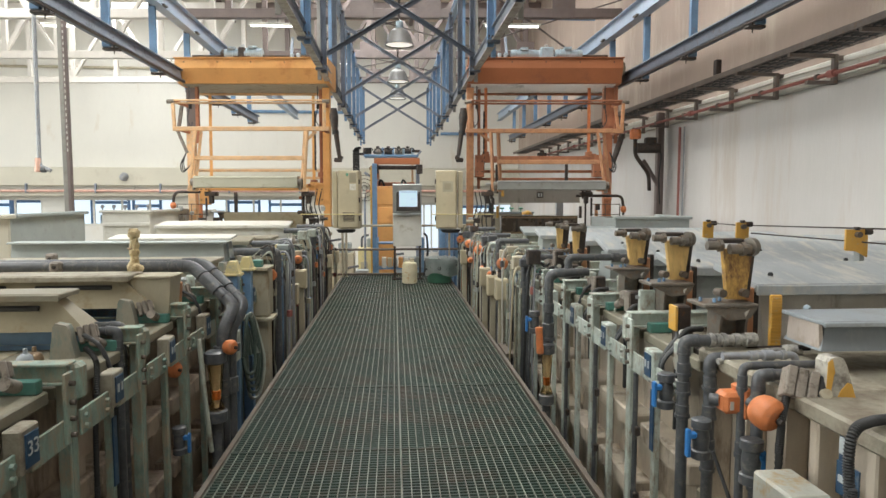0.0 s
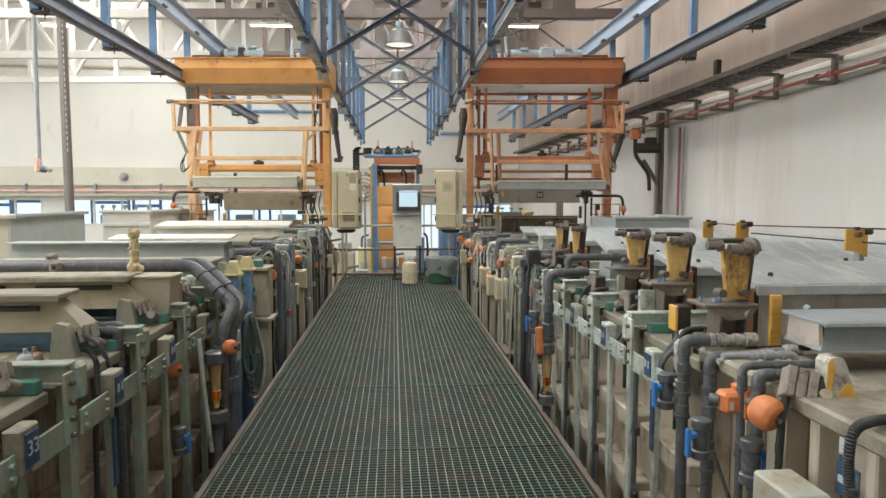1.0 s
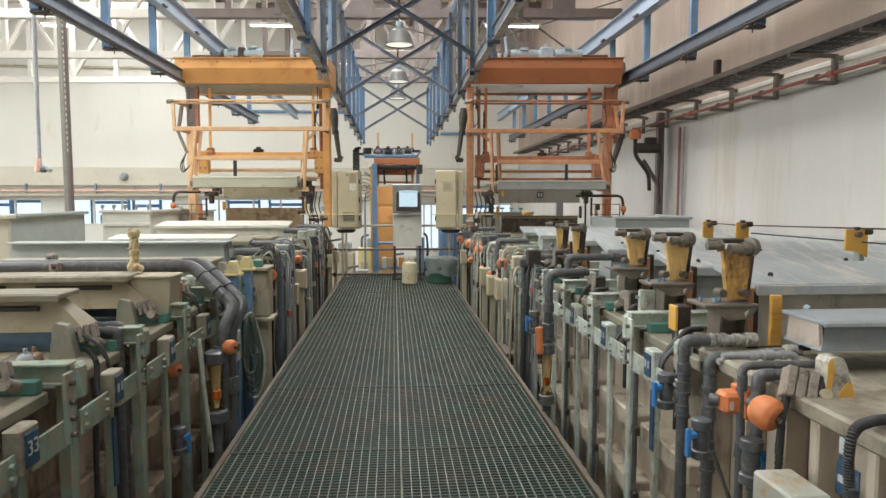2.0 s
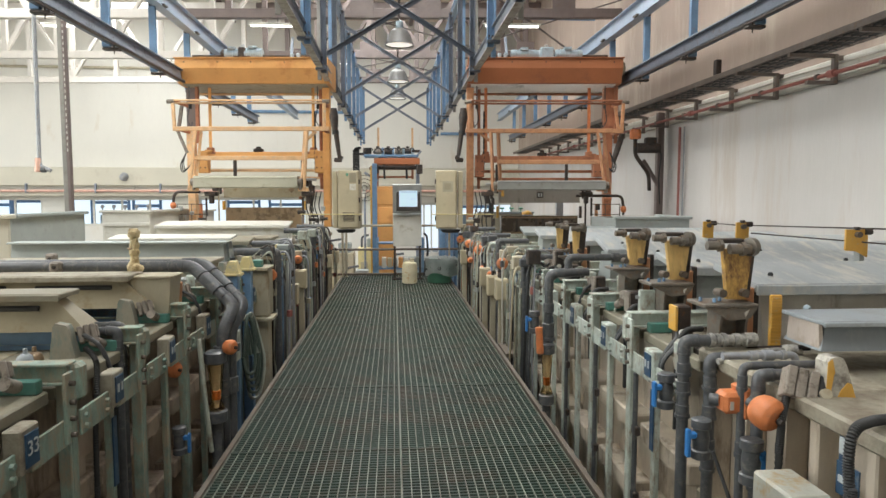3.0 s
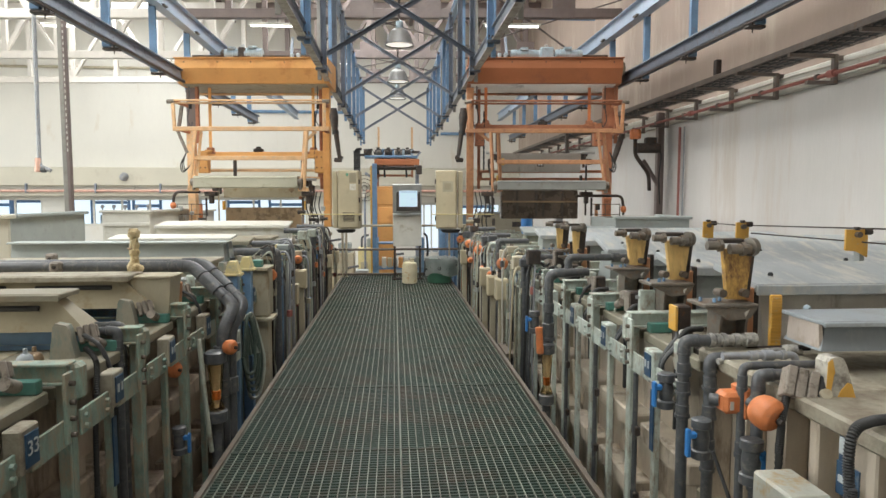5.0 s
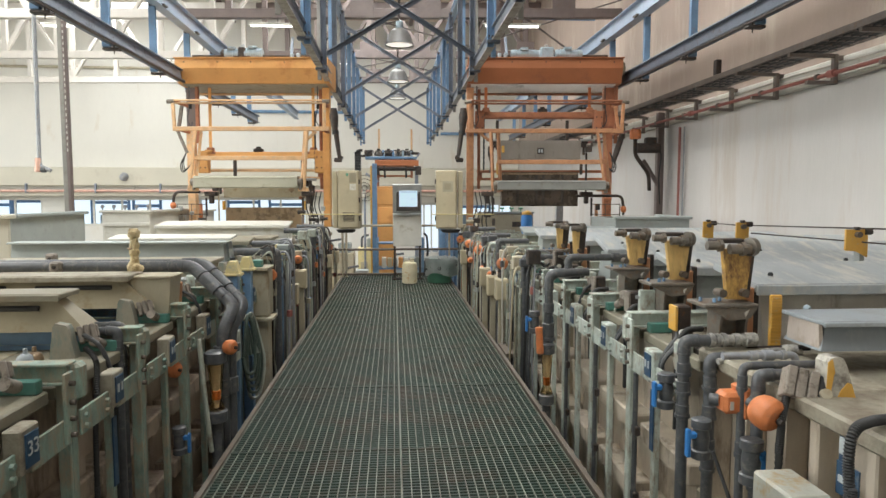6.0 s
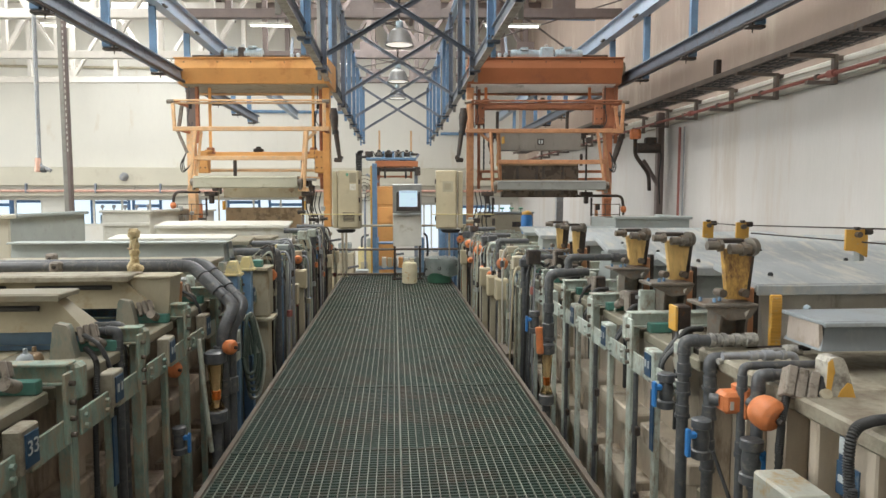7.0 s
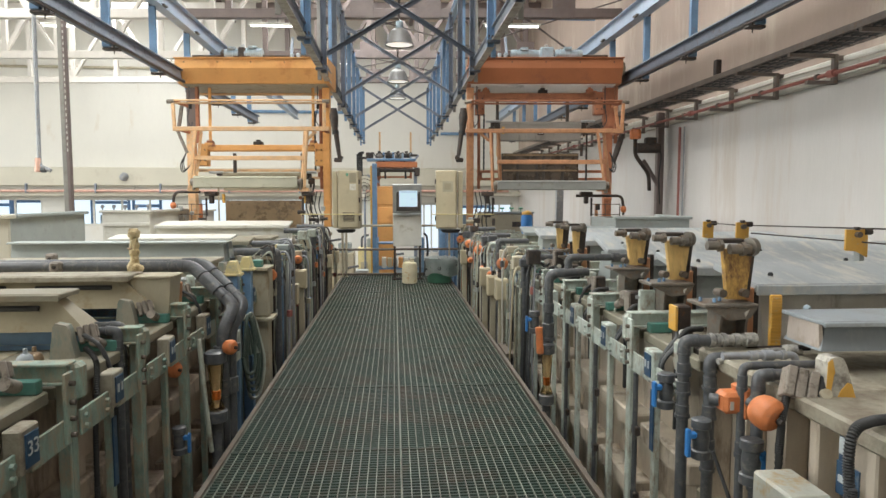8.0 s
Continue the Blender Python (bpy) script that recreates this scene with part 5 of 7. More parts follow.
def tank_unit(s, xf, y, k):
    """One treatment tank of a row; local x runs outward from the front posts."""
    t = thing("treatment_tank", (xf, y, FLOOR_Z), "beige plastic treatment tank in a grey green steel frame", "tank", "treatment tanks")

    def X(u):
        return s * u

    seen = {}
    frame_mt = M_VERDI if s < 0 else M_MINT

    def P(name, geo_fn, mt):
        seen[name] = seen.get(name, 0) + 1
        return part(name, shared((name, seen[name], s), geo_fn, mt), None, t, "", (0, 0, -FLOOR_Z))

    if s > 0 and k <= 2:
        # plain tank with a broad ledge
        P("body", lambda: Geo().span((X(0.16), -0.332, FLOOR_Z), (X(2.6), 0.332, 0.8), 0.006), M_TANK)
        P("ledge", lambda: Geo().span((X(0.05), -0.333, 0.8), (X(0.42), 0.333, 0.86), 0.01), M_SILL)
        P("lining", lambda: Geo().span((X(0.46), -0.33, 0.8), (X(2.6), 0.33, 0.82), 0.004), M_SILL)
        for yy in (-0.25, 0.0, 0.25):
            part("rib", shared(("tall_rib", 0, s), lambda: Geo().span((X(0.07), -0.022, FLOOR_Z), (X(0.16), 0.022, 0.8), 0.006), M_TANK), None, t, "", (0, yy, -FLOOR_Z))
        P("girth_rail", lambda: Geo().span((X(0.06), -0.33, 0.15), (X(0.16), 0.33, 0.24), 0.008), M_CREAM)
        return t
    P("body", lambda: Geo().span((X(0.22), -0.32, FLOOR_Z), (X(2.6), 0.32, 0.76), 0.01), M_TANK if s > 0 else M_TANK_W_SHADE)
    P("rim", lambda: Geo().span((X(0.055), -0.335, 0.75), (X(0.5), 0.285, 0.8), 0.006), M_LIDK)
    P("rim", lambda: Geo().span((X(0.5), -0.325, 0.77), (X(2.62), 0.325, 0.8), 0.006), M_CREAM)
    P("rib", lambda: Geo().span((X(0.04 if s > 0 else 0.1), -0.3, 0.22), (X(0.22), 0.27, 0.32), 0.008), M_TANK if s > 0 else M_TANK_W_SHADE)
    P("rib", lambda: Geo().span((X(0.04 if s > 0 else 0.1), -0.3, -0.16), (X(0.22), 0.27, -0.06), 0.008), M_TANK if s > 0 else M_TANK_W_SHADE)
    P("rib", lambda: Geo().span((X(0.04 if s > 0 else 0.12), -0.3, -0.6), (X(0.22), 0.27, -0.5), 0.008), M_TANK if s > 0 else M_TANK_W_SHADE)
    P("stay", lambda: Geo().span((X(0.13), -0.03, -1.4), (X(0.22), 0.03, 0.74), 0.006), M_CREAM if s > 0 else M_TANK_W_SHADE)
    P("post", lambda: Geo().span((X(0.0), 0.31, FLOOR_Z), (X(0.045), 0.325, 0.88), 0.003).span((X(0.0), 0.325, FLOOR_Z), (X(0.01), 0.37, 0.88), 0.003), frame_mt)
    P("post", lambda: Geo().span((X(0.0), -0.02, FLOOR_Z), (X(0.03), 0.02, 0.7), 0.004), frame_mt)
    P("cross_channel", lambda: Geo().span((X(-0.01), 0.29, 0.83), (X(1.0), 0.305, 0.9), 0.003).span((X(-0.02), 0.27, 0.89), (X(1.0), 0.34, 0.9), 0.003).span((X(-0.01), 0.27, 0.82), (X(1.0), 0.33, 0.83), 0.003), frame_mt)

    def tie():
        g = Geo()
        g.span((X(-0.014), 0.03, 0.6), (X(-0.002), 0.3, 0.7), 0.003)
        for yy, zz in ((0.28, 0.68), (0.28, 0.65), (0.28, 0.62), (0.06, 0.67), (0.06, 0.63)):
            bolt(g, (X(-0.014), yy, zz), (-s, 0, 0))
        return g

    def tie2():
        g = Geo()
        g.span((X(-0.016), -0.3, 0.6), (X(-0.004), -0.06, 0.7), 0.003)
        for yy in (-0.27, -0.09):
            for zz in (0.63, 0.67):
                bolt(g, (X(-0.016), yy, zz), (-s, 0, 0))
        return g

    if s > 0:
        P("pole", lambda: Geo().cyl((X(-0.012), 0.2, FLOOR_Z), (X(-0.012), 0.2, 0.6), 0.014, 8), M_PVC)
        for z in (0.3, -0.05):
            P("pole_clip", lambda: Geo().box((X(-0.006), 0.2, z), (0.03, 0.06, 0.05), 0.006), M_DARK)
    P("tie_plate", tie, frame_mt)
    P("tie_plate", tie2, frame_mt)
    hs = P("number_housing", lambda: Geo().span((X(-0.03), -0.055, 0.62), (X(0.03), 0.055, 0.77), 0.006), M_SILL if s < 0 else M_MINT)
    pl = part("number_plate", shared(("number_plate", 0, s), lambda: Geo().box((X(-0.0335), 0, 0.695), (0.006, 0.075, 0.11), 0.001), M_SIGN), None, hs)
    if not (s < 0 and k == 2):
        part("number_bar", shared(("number_bar", 0, s), lambda: Geo().box((X(-0.0375), -0.018, 0.7), (0.003, 0.016, 0.035), 0).box((X(-0.0375), 0.018, 0.7), (0.003, 0.016, 0.035), 0), M_INK), None, hs)
    if k % 3 == 0:
        P("label_strip", lambda: Geo().box((X(-0.006), 0.0, 0.42), (0.006, 0.04, 0.3), 0.001), M_SIGN)
    P("pad", lambda: Geo().box((X(0.15), 0.245, 0.826), (0.17, 0.045, 0.05), 0.004), M_TEAL)
    # end saddle and contact block on the rim
    if s < 0:
        P("saddle", lambda: Geo().prism([(-0.06, 0.79), (-0.03, 0.93), (-0.022, 0.945), (0.024, 0.955), (0.034, 0.94), (0.055, 0.79)], (X(0.245), 0.1, 0), (X(0.245), 0.15, 0), (s, 0, 0), (0, 0, 1)), M_SADDLE)

    def block():
        g = Geo()
        r = Euler((radians(-18), radians(10 * s), radians(25))).to_matrix()
        for j in range(3):
            g.box(Vector((X(0.17), 0.17, 0.915)) + r @ Vector((0, 0, -0.0)) + r @ Vector((X(0.026 * (j - 1)), 0, -0.02)), (0.021, 0.055, 0.075), 0.004, r)
        g.box(Vector((X(0.17), 0.2, 0.895)), (0.075, 0.04, 0.06), 0.005, r)
        g.cyl((X(0.12), 0.13, 0.87), (X(0.12), 0.2, 0.84), 0.024, 10)
        return g

    if s > 0 and k <= 3:
        return t
    P("contact_block", block, M_BLOCK)
    if k % 2 == 0:
        return t
    P("conduit", lambda: Geo().tube([(X(0.16), 0.12, 0.9), (X(0.08), 0.1, 0.86), (X(0.02), 0.09, 0.7), (X(0.03), 0.09, 0.2), (X(0.04), 0.09, -1.4)], 0.01, 8, 0.08), M_BLACK)
    return t


units = {}
for s, xf, y0 in ((-1, -1.2, 2.13 - 2 * PITCH), (1, 1.25, 1.66 - PITCH)):
    for k in range(17):
        units[s, k] = tank_unit(s, xf, y0 + k * PITCH, k)

# the one plate that can be read
f = bpy.data.curves.new("plate_text", "FONT")
f.body, f.size, f.extrude, f.align_x, f.align_y = "33", 0.07, 0.001, "CENTER", "CENTER"
txt = new("number", f)
txt.parent = units[-1, 2]
txt.matrix_local = Matrix.Translation((0.0385, 0, 0.7 - FLOOR_Z)) @ Euler((radians(90), 0, radians(90))).to_matrix().to_4x4()
f.materials.append(M_INK)
bpy.context.view_layer.update()
me = bpy.data.meshes.new_from_object(txt.evaluated_get(bpy.context.evaluated_depsgraph_get()))
num = part("number", me, None, units[-1, 2])
num.matrix_local = txt.matrix_local
bpy.data.objects.remove(txt)


# ---- hoods over the tanks ----
def hood(x0, x1, yf, yb, zb, zt, mats, label, slots=0, slope=0.0, taper=0.08, lip=0.035):
    """A trough shaped cover; x0 is the end at the walkway, x1 the far end."""
    s = 1 if x1 > x0 else -1
    t = thing("tank_hood", (x0, (yf + yb) / 2, zb), label, "tank cover", "tank hoods")
    L, D, H = abs(x1 - x0), (yb - yf), zt - zb
    g = Geo()
    vs = []
    for z, ins, end in ((0, -0.01, 0.0), (H - lip, 0.03, taper)):
        vs += [(s * end, -D / 2 + ins, z), (s * L, -D / 2 + ins, z), (s * L, D / 2 - ins, z), (s * end, D / 2 - ins, z)]
    g.add(vs, [(0, 1, 2, 3), (4, 5, 6, 7), (0, 1, 5, 4), (1, 2, 6, 5), (2, 3, 7, 6), (3, 0, 4, 7)])
    part("body", g, mats[0], t)
    r = Euler((math.atan2(slope, D), 0, 0)).to_matrix()
    part("lid", Geo().box((s * (L / 2 + taper / 2 - 0.02), 0, H - lip / 2 + slope / 2), (L - taper + 0.06, D + 0.05, lip), 0.006, r), mats[1], t)
    part("lid_lip", Geo().box((s * (L / 2 + taper / 2 - 0.02), -D / 2 - 0.03, H - lip * 0.75), (L - taper + 0.06, 0.012, lip * 1.1), 0.004), mats[1], t)
    if slots:
        part("base_strip", Geo().box((s * L / 2, 0.02, (0.8 - zb) / 2), (L - 0.1, 0.04, zb - 0.8), 0.003), M_BLUE, t)
        for k in range(6):
            part("hood_foot", Geo().box((s * (0.12 + k * 0.4), -D / 2 + 0.03, (0.8 - zb) / 2), (0.05, 0.04, zb - 0.8), 0.004), M_RUST if k % 2 else M_BLOCK, t)
    for k in range(slots):
        part("slot", Geo().tube([(s * (taper + 0.06 + k * 0.56), -D / 2 + 0.012, H - lip - 0.045), (s * (taper + 0.46 + k * 0.56), -D / 2 + 0.012, H - lip - 0.045)], 0.013, 8), M_BLACK, t)
    return t


CK = "khaki weathered plastic tank hood with a pale overhanging lid"
hood(-1.38, -3.9, 3.0, 3.14, 0.9, 1.075, (M_KHAKI, M_LIDK), CK, 4, 0.0, 0.15, 0.026)
hood(-1.34, -3.9, 3.68, 3.84, 0.89, 1.075, (M_KHAKI, M_SILL), CK, 4, 0.0, 0.16, 0.026)
hood(-1.5, -3.9, 4.75, 5.1, 0.84, 1.03, (M_FRAME, M_LIDK), "grey green tank hood with a pale lid", 0)
hood(-1.6, -3.56, 6.3, 6.45, 0.8, 1.085, (M_GREY, M_GREY), "grey tank hood with weathered rim", 0, 0.0, 0.03, 0.014)
hood(-1.6, -2.75, 6.52, 6.72, 0.8, 1.11, (M_GREY, M_WHITE), "grey tank hood with a pale worn lid", 0, 0.02, 0.04, 0.02)
hood(-1.55, -3.0, 7.25, 7.5, 0.8, 1.03, (M_GREY, M_LIDK), "grey tank hood with a cream lid", 0, 0.03)
hood(-1.45, -3.3, 9.3, 9.7, 0.8, 1.12, (M_WHITE, M_WHITE), "white plastic tank hood with a clean lid", 0, 0.04)
hood(-1.5, -3.4, 8.3, 8.75, 0.8, 1.0, (M_KHAKI, M_LIDK), CK, 3)
hood(-1.5, -3.4, 5.55, 5.95, 0.8, 0.97, (M_KHAKI, M_LIDK), CK, 3)
def lid_clip(x, y, z):
    t = thing("lid_clip", (x, y, z), "small black knob screwed on the hood lid", "knob", "lid knobs")
    part("knob", Geo().lathe([(0.009, 0), (0.012, 0.004), (0.011, 0.014), (0.005, 0.019)], None, 12), M_BLACK, t)
    part("washer", Geo().lathe([(0.014, 0), (0.014, 0.003)], None, 12), M_STEEL, t)


for c in ((1.72, 2.84, 1.14), (2.6, 2.84, 1.14), (1.72, 3.55, 1.135), (2.6, 3.55, 1.135), (1.78, 4.26, 1.13), (2.5, 4.26, 1.13), (1.82, 5.06, 1.13)):
    lid_clip(*c)
CG = "grey white tank hood with a sloping streaked lid"
R1 = hood(1.63, 4.0, 2.35, 2.57, 0.91, 1.03, (M_GREYBLUE, M_GREYBLUE_PALE), "grey blue tank hood with pale lid and pinkish end", 0, 0.0, 0.045, 0.016)
part("end_panel", Geo().prism([(-0.105, 0.0), (0.105, 0.0), (0.095, 0.105), (-0.095, 0.105)], (0.004, 0, 0.004), (0.02, 0, 0.004), (0, 1, 0), (0, 0, 1)), M_PINKISH, R1, "pinkish cream end panel")
R2 = hood(1.59 + 0.06, 4.0, 2.77, 3.12, 0.8, 1.12, (M_HOOD_SIDE, M_LID), CG, 0, 0.055, 0.0, 0.04)
part("ribbed_strip", Geo().box((-0.02, -0.3, 0.145), (0.05, 0.02, 0.28), 0.004), M_YELLOW_CLEAN, R2)
for k in range(20):
    part("strip_rib", Geo().box((-0.02, -0.311, 0.02 + k * 0.0132), (0.048, 0.003, 0.006), 0.001), M_YELLOW_CLEAN, R2)
for x in (0.13, 0.9, 1.6):
    part("bolt", Geo().lathe([(0.018, 0), (0.016, 0.012), (0.006, 0.018)], Matrix.Translation((x, -0.285, 0.22)) @ Euler((radians(90), 0, 0)).to_matrix().to_4x4(), 12), M_MOTOR, R2)
hood(1.61, 4.0, 3.5, 3.8, 0.8, 1.12, (M_GREY, M_LID), CG, 0, 0.05, 0.02, 0.04)
hood(1.66, 4.0, 4.2, 4.5, 0.8, 1.1, (M_GREY, M_LID), CG, 0, 0.08, 0.02, 0.04)
hood(1.7, 4.0, 5.0, 5.3, 0.8, 1.1, (M_GREY, M_LID), CG, 0, 0.08, 0.02, 0.04)
hood(1.75, 4.0, 6.3, 6.6, 0.8, 1.08, (M_GREY, M_LID), CG, 0, 0.06, 0.02, 0.04)
hood(1.8, 4.0, 7.8, 8.1, 0.8, 1.05, (M_GREY, M_LID), CG, 0, 0.06, 0.02, 0.04)
hood(1.85, 3.2, 9.0, 9.3, 0.8, 1.02, (M_FRAME, M_GREY), CG, 0, 0.06, 0.02, 0.04)

# ---- pipes, valves, brackets ----
def pipe_run(pts, r, mt, collars, label, bend=None):
    """A pipe of bent tube; collars are (place, axis, radius, length)."""
    base = Vector(pts[-1])
    t = thing("pipe_run", base, label, "pipe", "pipe runs")
    part("pipe", Geo().tube([Vector(p) - base for p in pts], r, 18, bend or r * 1.7), mt, t)
    if mt == M_PVC and r > 0.017:
        k = bend or r * 1.7
        for a, c, d in zip(pts, pts[1:], pts[2:]):
            a, c, d = Vector(a) - base, Vector(c) - base, Vector(d) - base
            u, w = (a - c).normalized(), (d - c).normalized()
            if u.angle(w) < 2.8:
                part("elbow", Geo().tube([c + u * (k + r * 0.7), c, c + w * (k + r * 0.7)], r * 1.13, 18, k), mt, t)
                for ax in (u, w):
                    p = c + ax * (k + r * 0.62)
                    part("socket_rim", Geo().tube([p - ax * r * 0.2, p - ax * r * 0.17, p + ax * r * 0.17, p + ax * r * 0.2], [r * 1.1, r * 1.22, r * 1.22, r * 1.1], 18), mt, t)
    for c, ax, rr, ln in collars:
        c, ax = Vector(c) - base, Vector(ax).normalized()
        part("collar", Geo().tube([c - ax * ln / 2, c - ax * ln * 0.47, c + ax * ln * 0.47, c + ax * ln / 2], [rr * 0.88, rr, rr, rr * 0.88], 20), mt, t)
    return t


Zup, Xax = (0, 0, 1), (1, 0, 0)


def joints(pts, spec, r):
    """Collars at fractions of the pipe's straight stretches."""
    out = []
    for i, f, k, ln in spec:
        a, b = Vector(pts[i]), Vector(pts[i + 1])
        out.append((a.lerp(b, f), b - a, r * k, ln))
    return out


def drop_pipe(px, py, yy, run, r, mt=None, zs=(), back=0.0, bottom=FLOOR_Z):
    """A pipe that comes out over the rim at (px, py, yy) and goes down to the floor."""
    x, z = px, py
    pts = [(x + run, yy + back, z), (x, yy, z), (x, yy, bottom)]
    cols = []
    for dz in zs:
        cols += [((x, yy, z - dz), Zup, r * 1.17, 0.055), ((x, yy, z - dz - 0.022), Zup, r * 1.32, 0.014)]
    return pipe_run(pts, r, mt or M_PVC, cols, "grey plastic process pipe with socket joints")


def globe_valve(c, r, facing, label="round orange valve actuator on the pipework"):
    t = thing("valve_actuator", c, label, "valve", "orange actuators")
    m = Vector(facing).to_track_quat("Z", "Y").to_matrix().to_4x4()
    part("dome", Geo().lathe([(r * 0.3, -r * 0.98), (r * 0.5, -r * 0.92), (r * 0.7, -r * 0.8), (r * 0.86, -r * 0.62), (r * 0.96, -r * 0.38), (r, -r * 0.1), (r, r * 0.3), (r * 0.97, r * 0.38), (r * 0.78, r * 0.62), (r * 0.74, r * 0.66), (r * 0.3, r * 0.68)], m, 32), M_VALVE, t)
    part("hub", Geo().lathe([(r * 0.2, r * 0.75), (r * 0.2, r * 1.05), (r * 0.12, r * 1.1)], m, 12), M_DARK, t)
    part("stem", Geo().lathe([(r * 0.3, -r * 1.3), (r * 0.3, -r * 0.7)], m, 12), M_PVC, t)
    return t


def ball_valve(c, axis_x, label="grey ball valve with a blue lever"):
    t = thing("ball_valve", c, label, "valve", "blue lever valves")
    part("body", Geo().lathe([(0.028, -0.08), (0.038, -0.075), (0.038, -0.045), (0.029, -0.04), (0.033, 0), (0.029, 0.04), (0.038, 0.045), (0.038, 0.075), (0.028, 0.08)], None, 16), M_PVC, t)
    part("lever", Geo().box((axis_x * 0.058, -0.015, -0.01), (0.016, 0.026, 0.11), 0.008).box((axis_x * 0.042, -0.015, 0.02), (0.034, 0.026, 0.026), 0.006), M_BLUEV, t)
    return t


def flow_meter(c, h=0.24, r=0.04):
    t = thing("flow_meter", c, "amber see-through flow meter between grey unions", "flow meter", "flow meters")
    part("tube", Geo().lathe([(r * 1.0, 0), (r * 1.05, 0.015), (r * 0.62, h * 0.2), (r * 0.7, h * 0.4), (r * 0.98, h), (r * 0.9, h), (r * 0.62, h * 0.4), (r * 0.54, h * 0.2), (r * 0.95, 0.015)], None, 18), M_AMBER, t)
    part("scale_body", Geo().lathe([(r * 0.3, 0.02), (r * 0.4, h * 0.25), (r * 0.66, h * 0.98)], None, 14), M_CREAM_HAZE, t)
    part("float", Geo().lathe([(0.004, h * 0.2), (r * 0.5, h * 0.24), (r * 0.56, h * 0.42), (0.004, h * 0.46)], None, 14), M_VALVE, t)
    for z in (-0.03, h + 0.03):
        part("union", Geo().lathe([(r * 0.9, z - 0.04), (r * 1.3, z - 0.03), (r * 1.3, z + 0.03), (r * 0.9, z + 0.04)], None, 16), M_PVC, t)
    part("tail", Geo().cyl((0, 0, -0.05), (0, 0, FLOOR_Z - c[2]), r * 0.7, 12), M_PVC, t)
    return t


# near pipework beside the walkway, on the east row
for px, py, yy, run, r, zs in ((1.215, 0.9, 2.61, 0.13, 0.024, (0.12, 0.2, 0.3)),
                               (1.275, 0.85, 2.5, 0.2, 0.023, (0.1, 0.22, 0.36, 0.44)),
                               (1.22, 0.91, 2.16, 0.32, 0.015, (0.06, 0.3)),
                               (1.25, 0.89, 2.11, 0.16, 0.02, (0.06, 0.12, 0.3, 0.38))):
    drop_pipe(px, py, yy, run, r, M_PVC, zs)
yp, zp = 2.61, 0.9
pipe_run([(1.31, yp, zp), (1.53, yp, zp)], 0.022, M_MOTTLED, [((1.33, yp, zp), Xax, 0.031, 0.02), ((1.355, yp, zp), Xax, 0.028, 0.016), ((1.385, yp, zp), Xax, 0.03, 0.018), ((1.44, yp, zp), Xax, 0.027, 0.03), ((1.5, yp, zp), Xax, 0.03, 0.05)], "mottled white crusted pipe with unions")
pipe_run([(1.5, yp + 0.02, zp - 0.045), (1.78, yp + 0.02, zp - 0.045)], 0.012, M_DARK, [], "thin dark rod beside the crusted pipe", 0.01)
pipe_run([(1.24, 2.34, 0.9), (1.53, 2.34, 0.9), (1.53, 2.34, 0.82)], 0.014, M_PVC_PALE, [((1.36, 2.34, 0.9), Xax, 0.019, 0.03), ((1.42, 2.34, 0.9), Xax, 0.021, 0.04), ((1.48, 2.34, 0.9), Xax, 0.019, 0.02)], "grey plastic pipe with a union over the ledge")
pipe_run([(1.28, 2.45, 0.85), (1.54, 2.5, 0.88), (1.66, 2.5, 0.87)], 0.012, M_MOTTLED, [((1.61, 2.5, 0.88), Xax, 0.022, 0.05)], "dusty pale plastic pipe with unions")
globe_valve((1.212, 1.99, 0.797), 0.056, (0.38, -0.88, -0.3), "large round orange float actuator on the pipework")
t = thing("motor_valve", (1.19, 2.19, 0.775), "orange plastic motor valve on a grey pipe", "valve")
part("housing", Geo().box((0.0, 0, 0), (0.07, 0.08, 0.075), 0.012).box((0.045, 0, 0), (0.03, 0.1, 0.11), 0.012), M_VALVE, t)
part("tag", Geo().box((-0.01, -0.042, -0.005), (0.012, 0.003, 0.03), 0), M_WHITE, t)
part("coupling", Geo().cyl((-0.03, 0.01, 0), (-0.055, 0.03, 0), 0.022, 14), M_PVC, t)
ball_valve((1.18, 2.7, 0.66), -1)
ball_valve((1.18, 2.37, 0.57), -1)
ball_valve((1.2, 2.05, 0.61), 0.5)
pipe_run([(1.2, 2.31, 0.54), (1.22, 2.22, 0.4), (1.22, 2.17, 0.26)], 0.007, M_BLACK, [], "thin black cable hanging beside the pipes", 0.02)

# pipe with flow meter farther along the east row
pipe_run([(1.83, 4.9, 1.04), (1.34, 4.9, 1.04), (1.34, 4.9, 0.71)], 0.026, M_PVC, [((1.71, 4.9, 1.04), Xax, 0.036, 0.06)], "dark grey plastic pipe over the tank rim", 0.06)
pipe_run([(1.36, 4.45, 0.98), (1.08, 4.45, 0.97), (1.08, 4.45, 0.67), (1.06, 4.45, 0.46)], 0.029, M_PVC, [((1.08, 4.45, 0.73), Zup, 0.038, 0.06), ((1.08, 4.45, 0.57), Zup, 0.042, 0.1), ((1.08, 4.45, 0.51), Zup, 0.048, 0.02)], "dark grey plastic pipe over the tank rim", 0.09)
flow_meter((1.06, 4.4, 0.12), 0.3, 0.042)
t = ball_valve((0.98, 4.45, 0.63), -1)
pipe_run([(0.99, 4.35, 0.61), (1.0, 4.35, 0.43)], 0.025, M_VALVE, [], "orange plastic pipe sleeve beside the flow meter", 0.01)

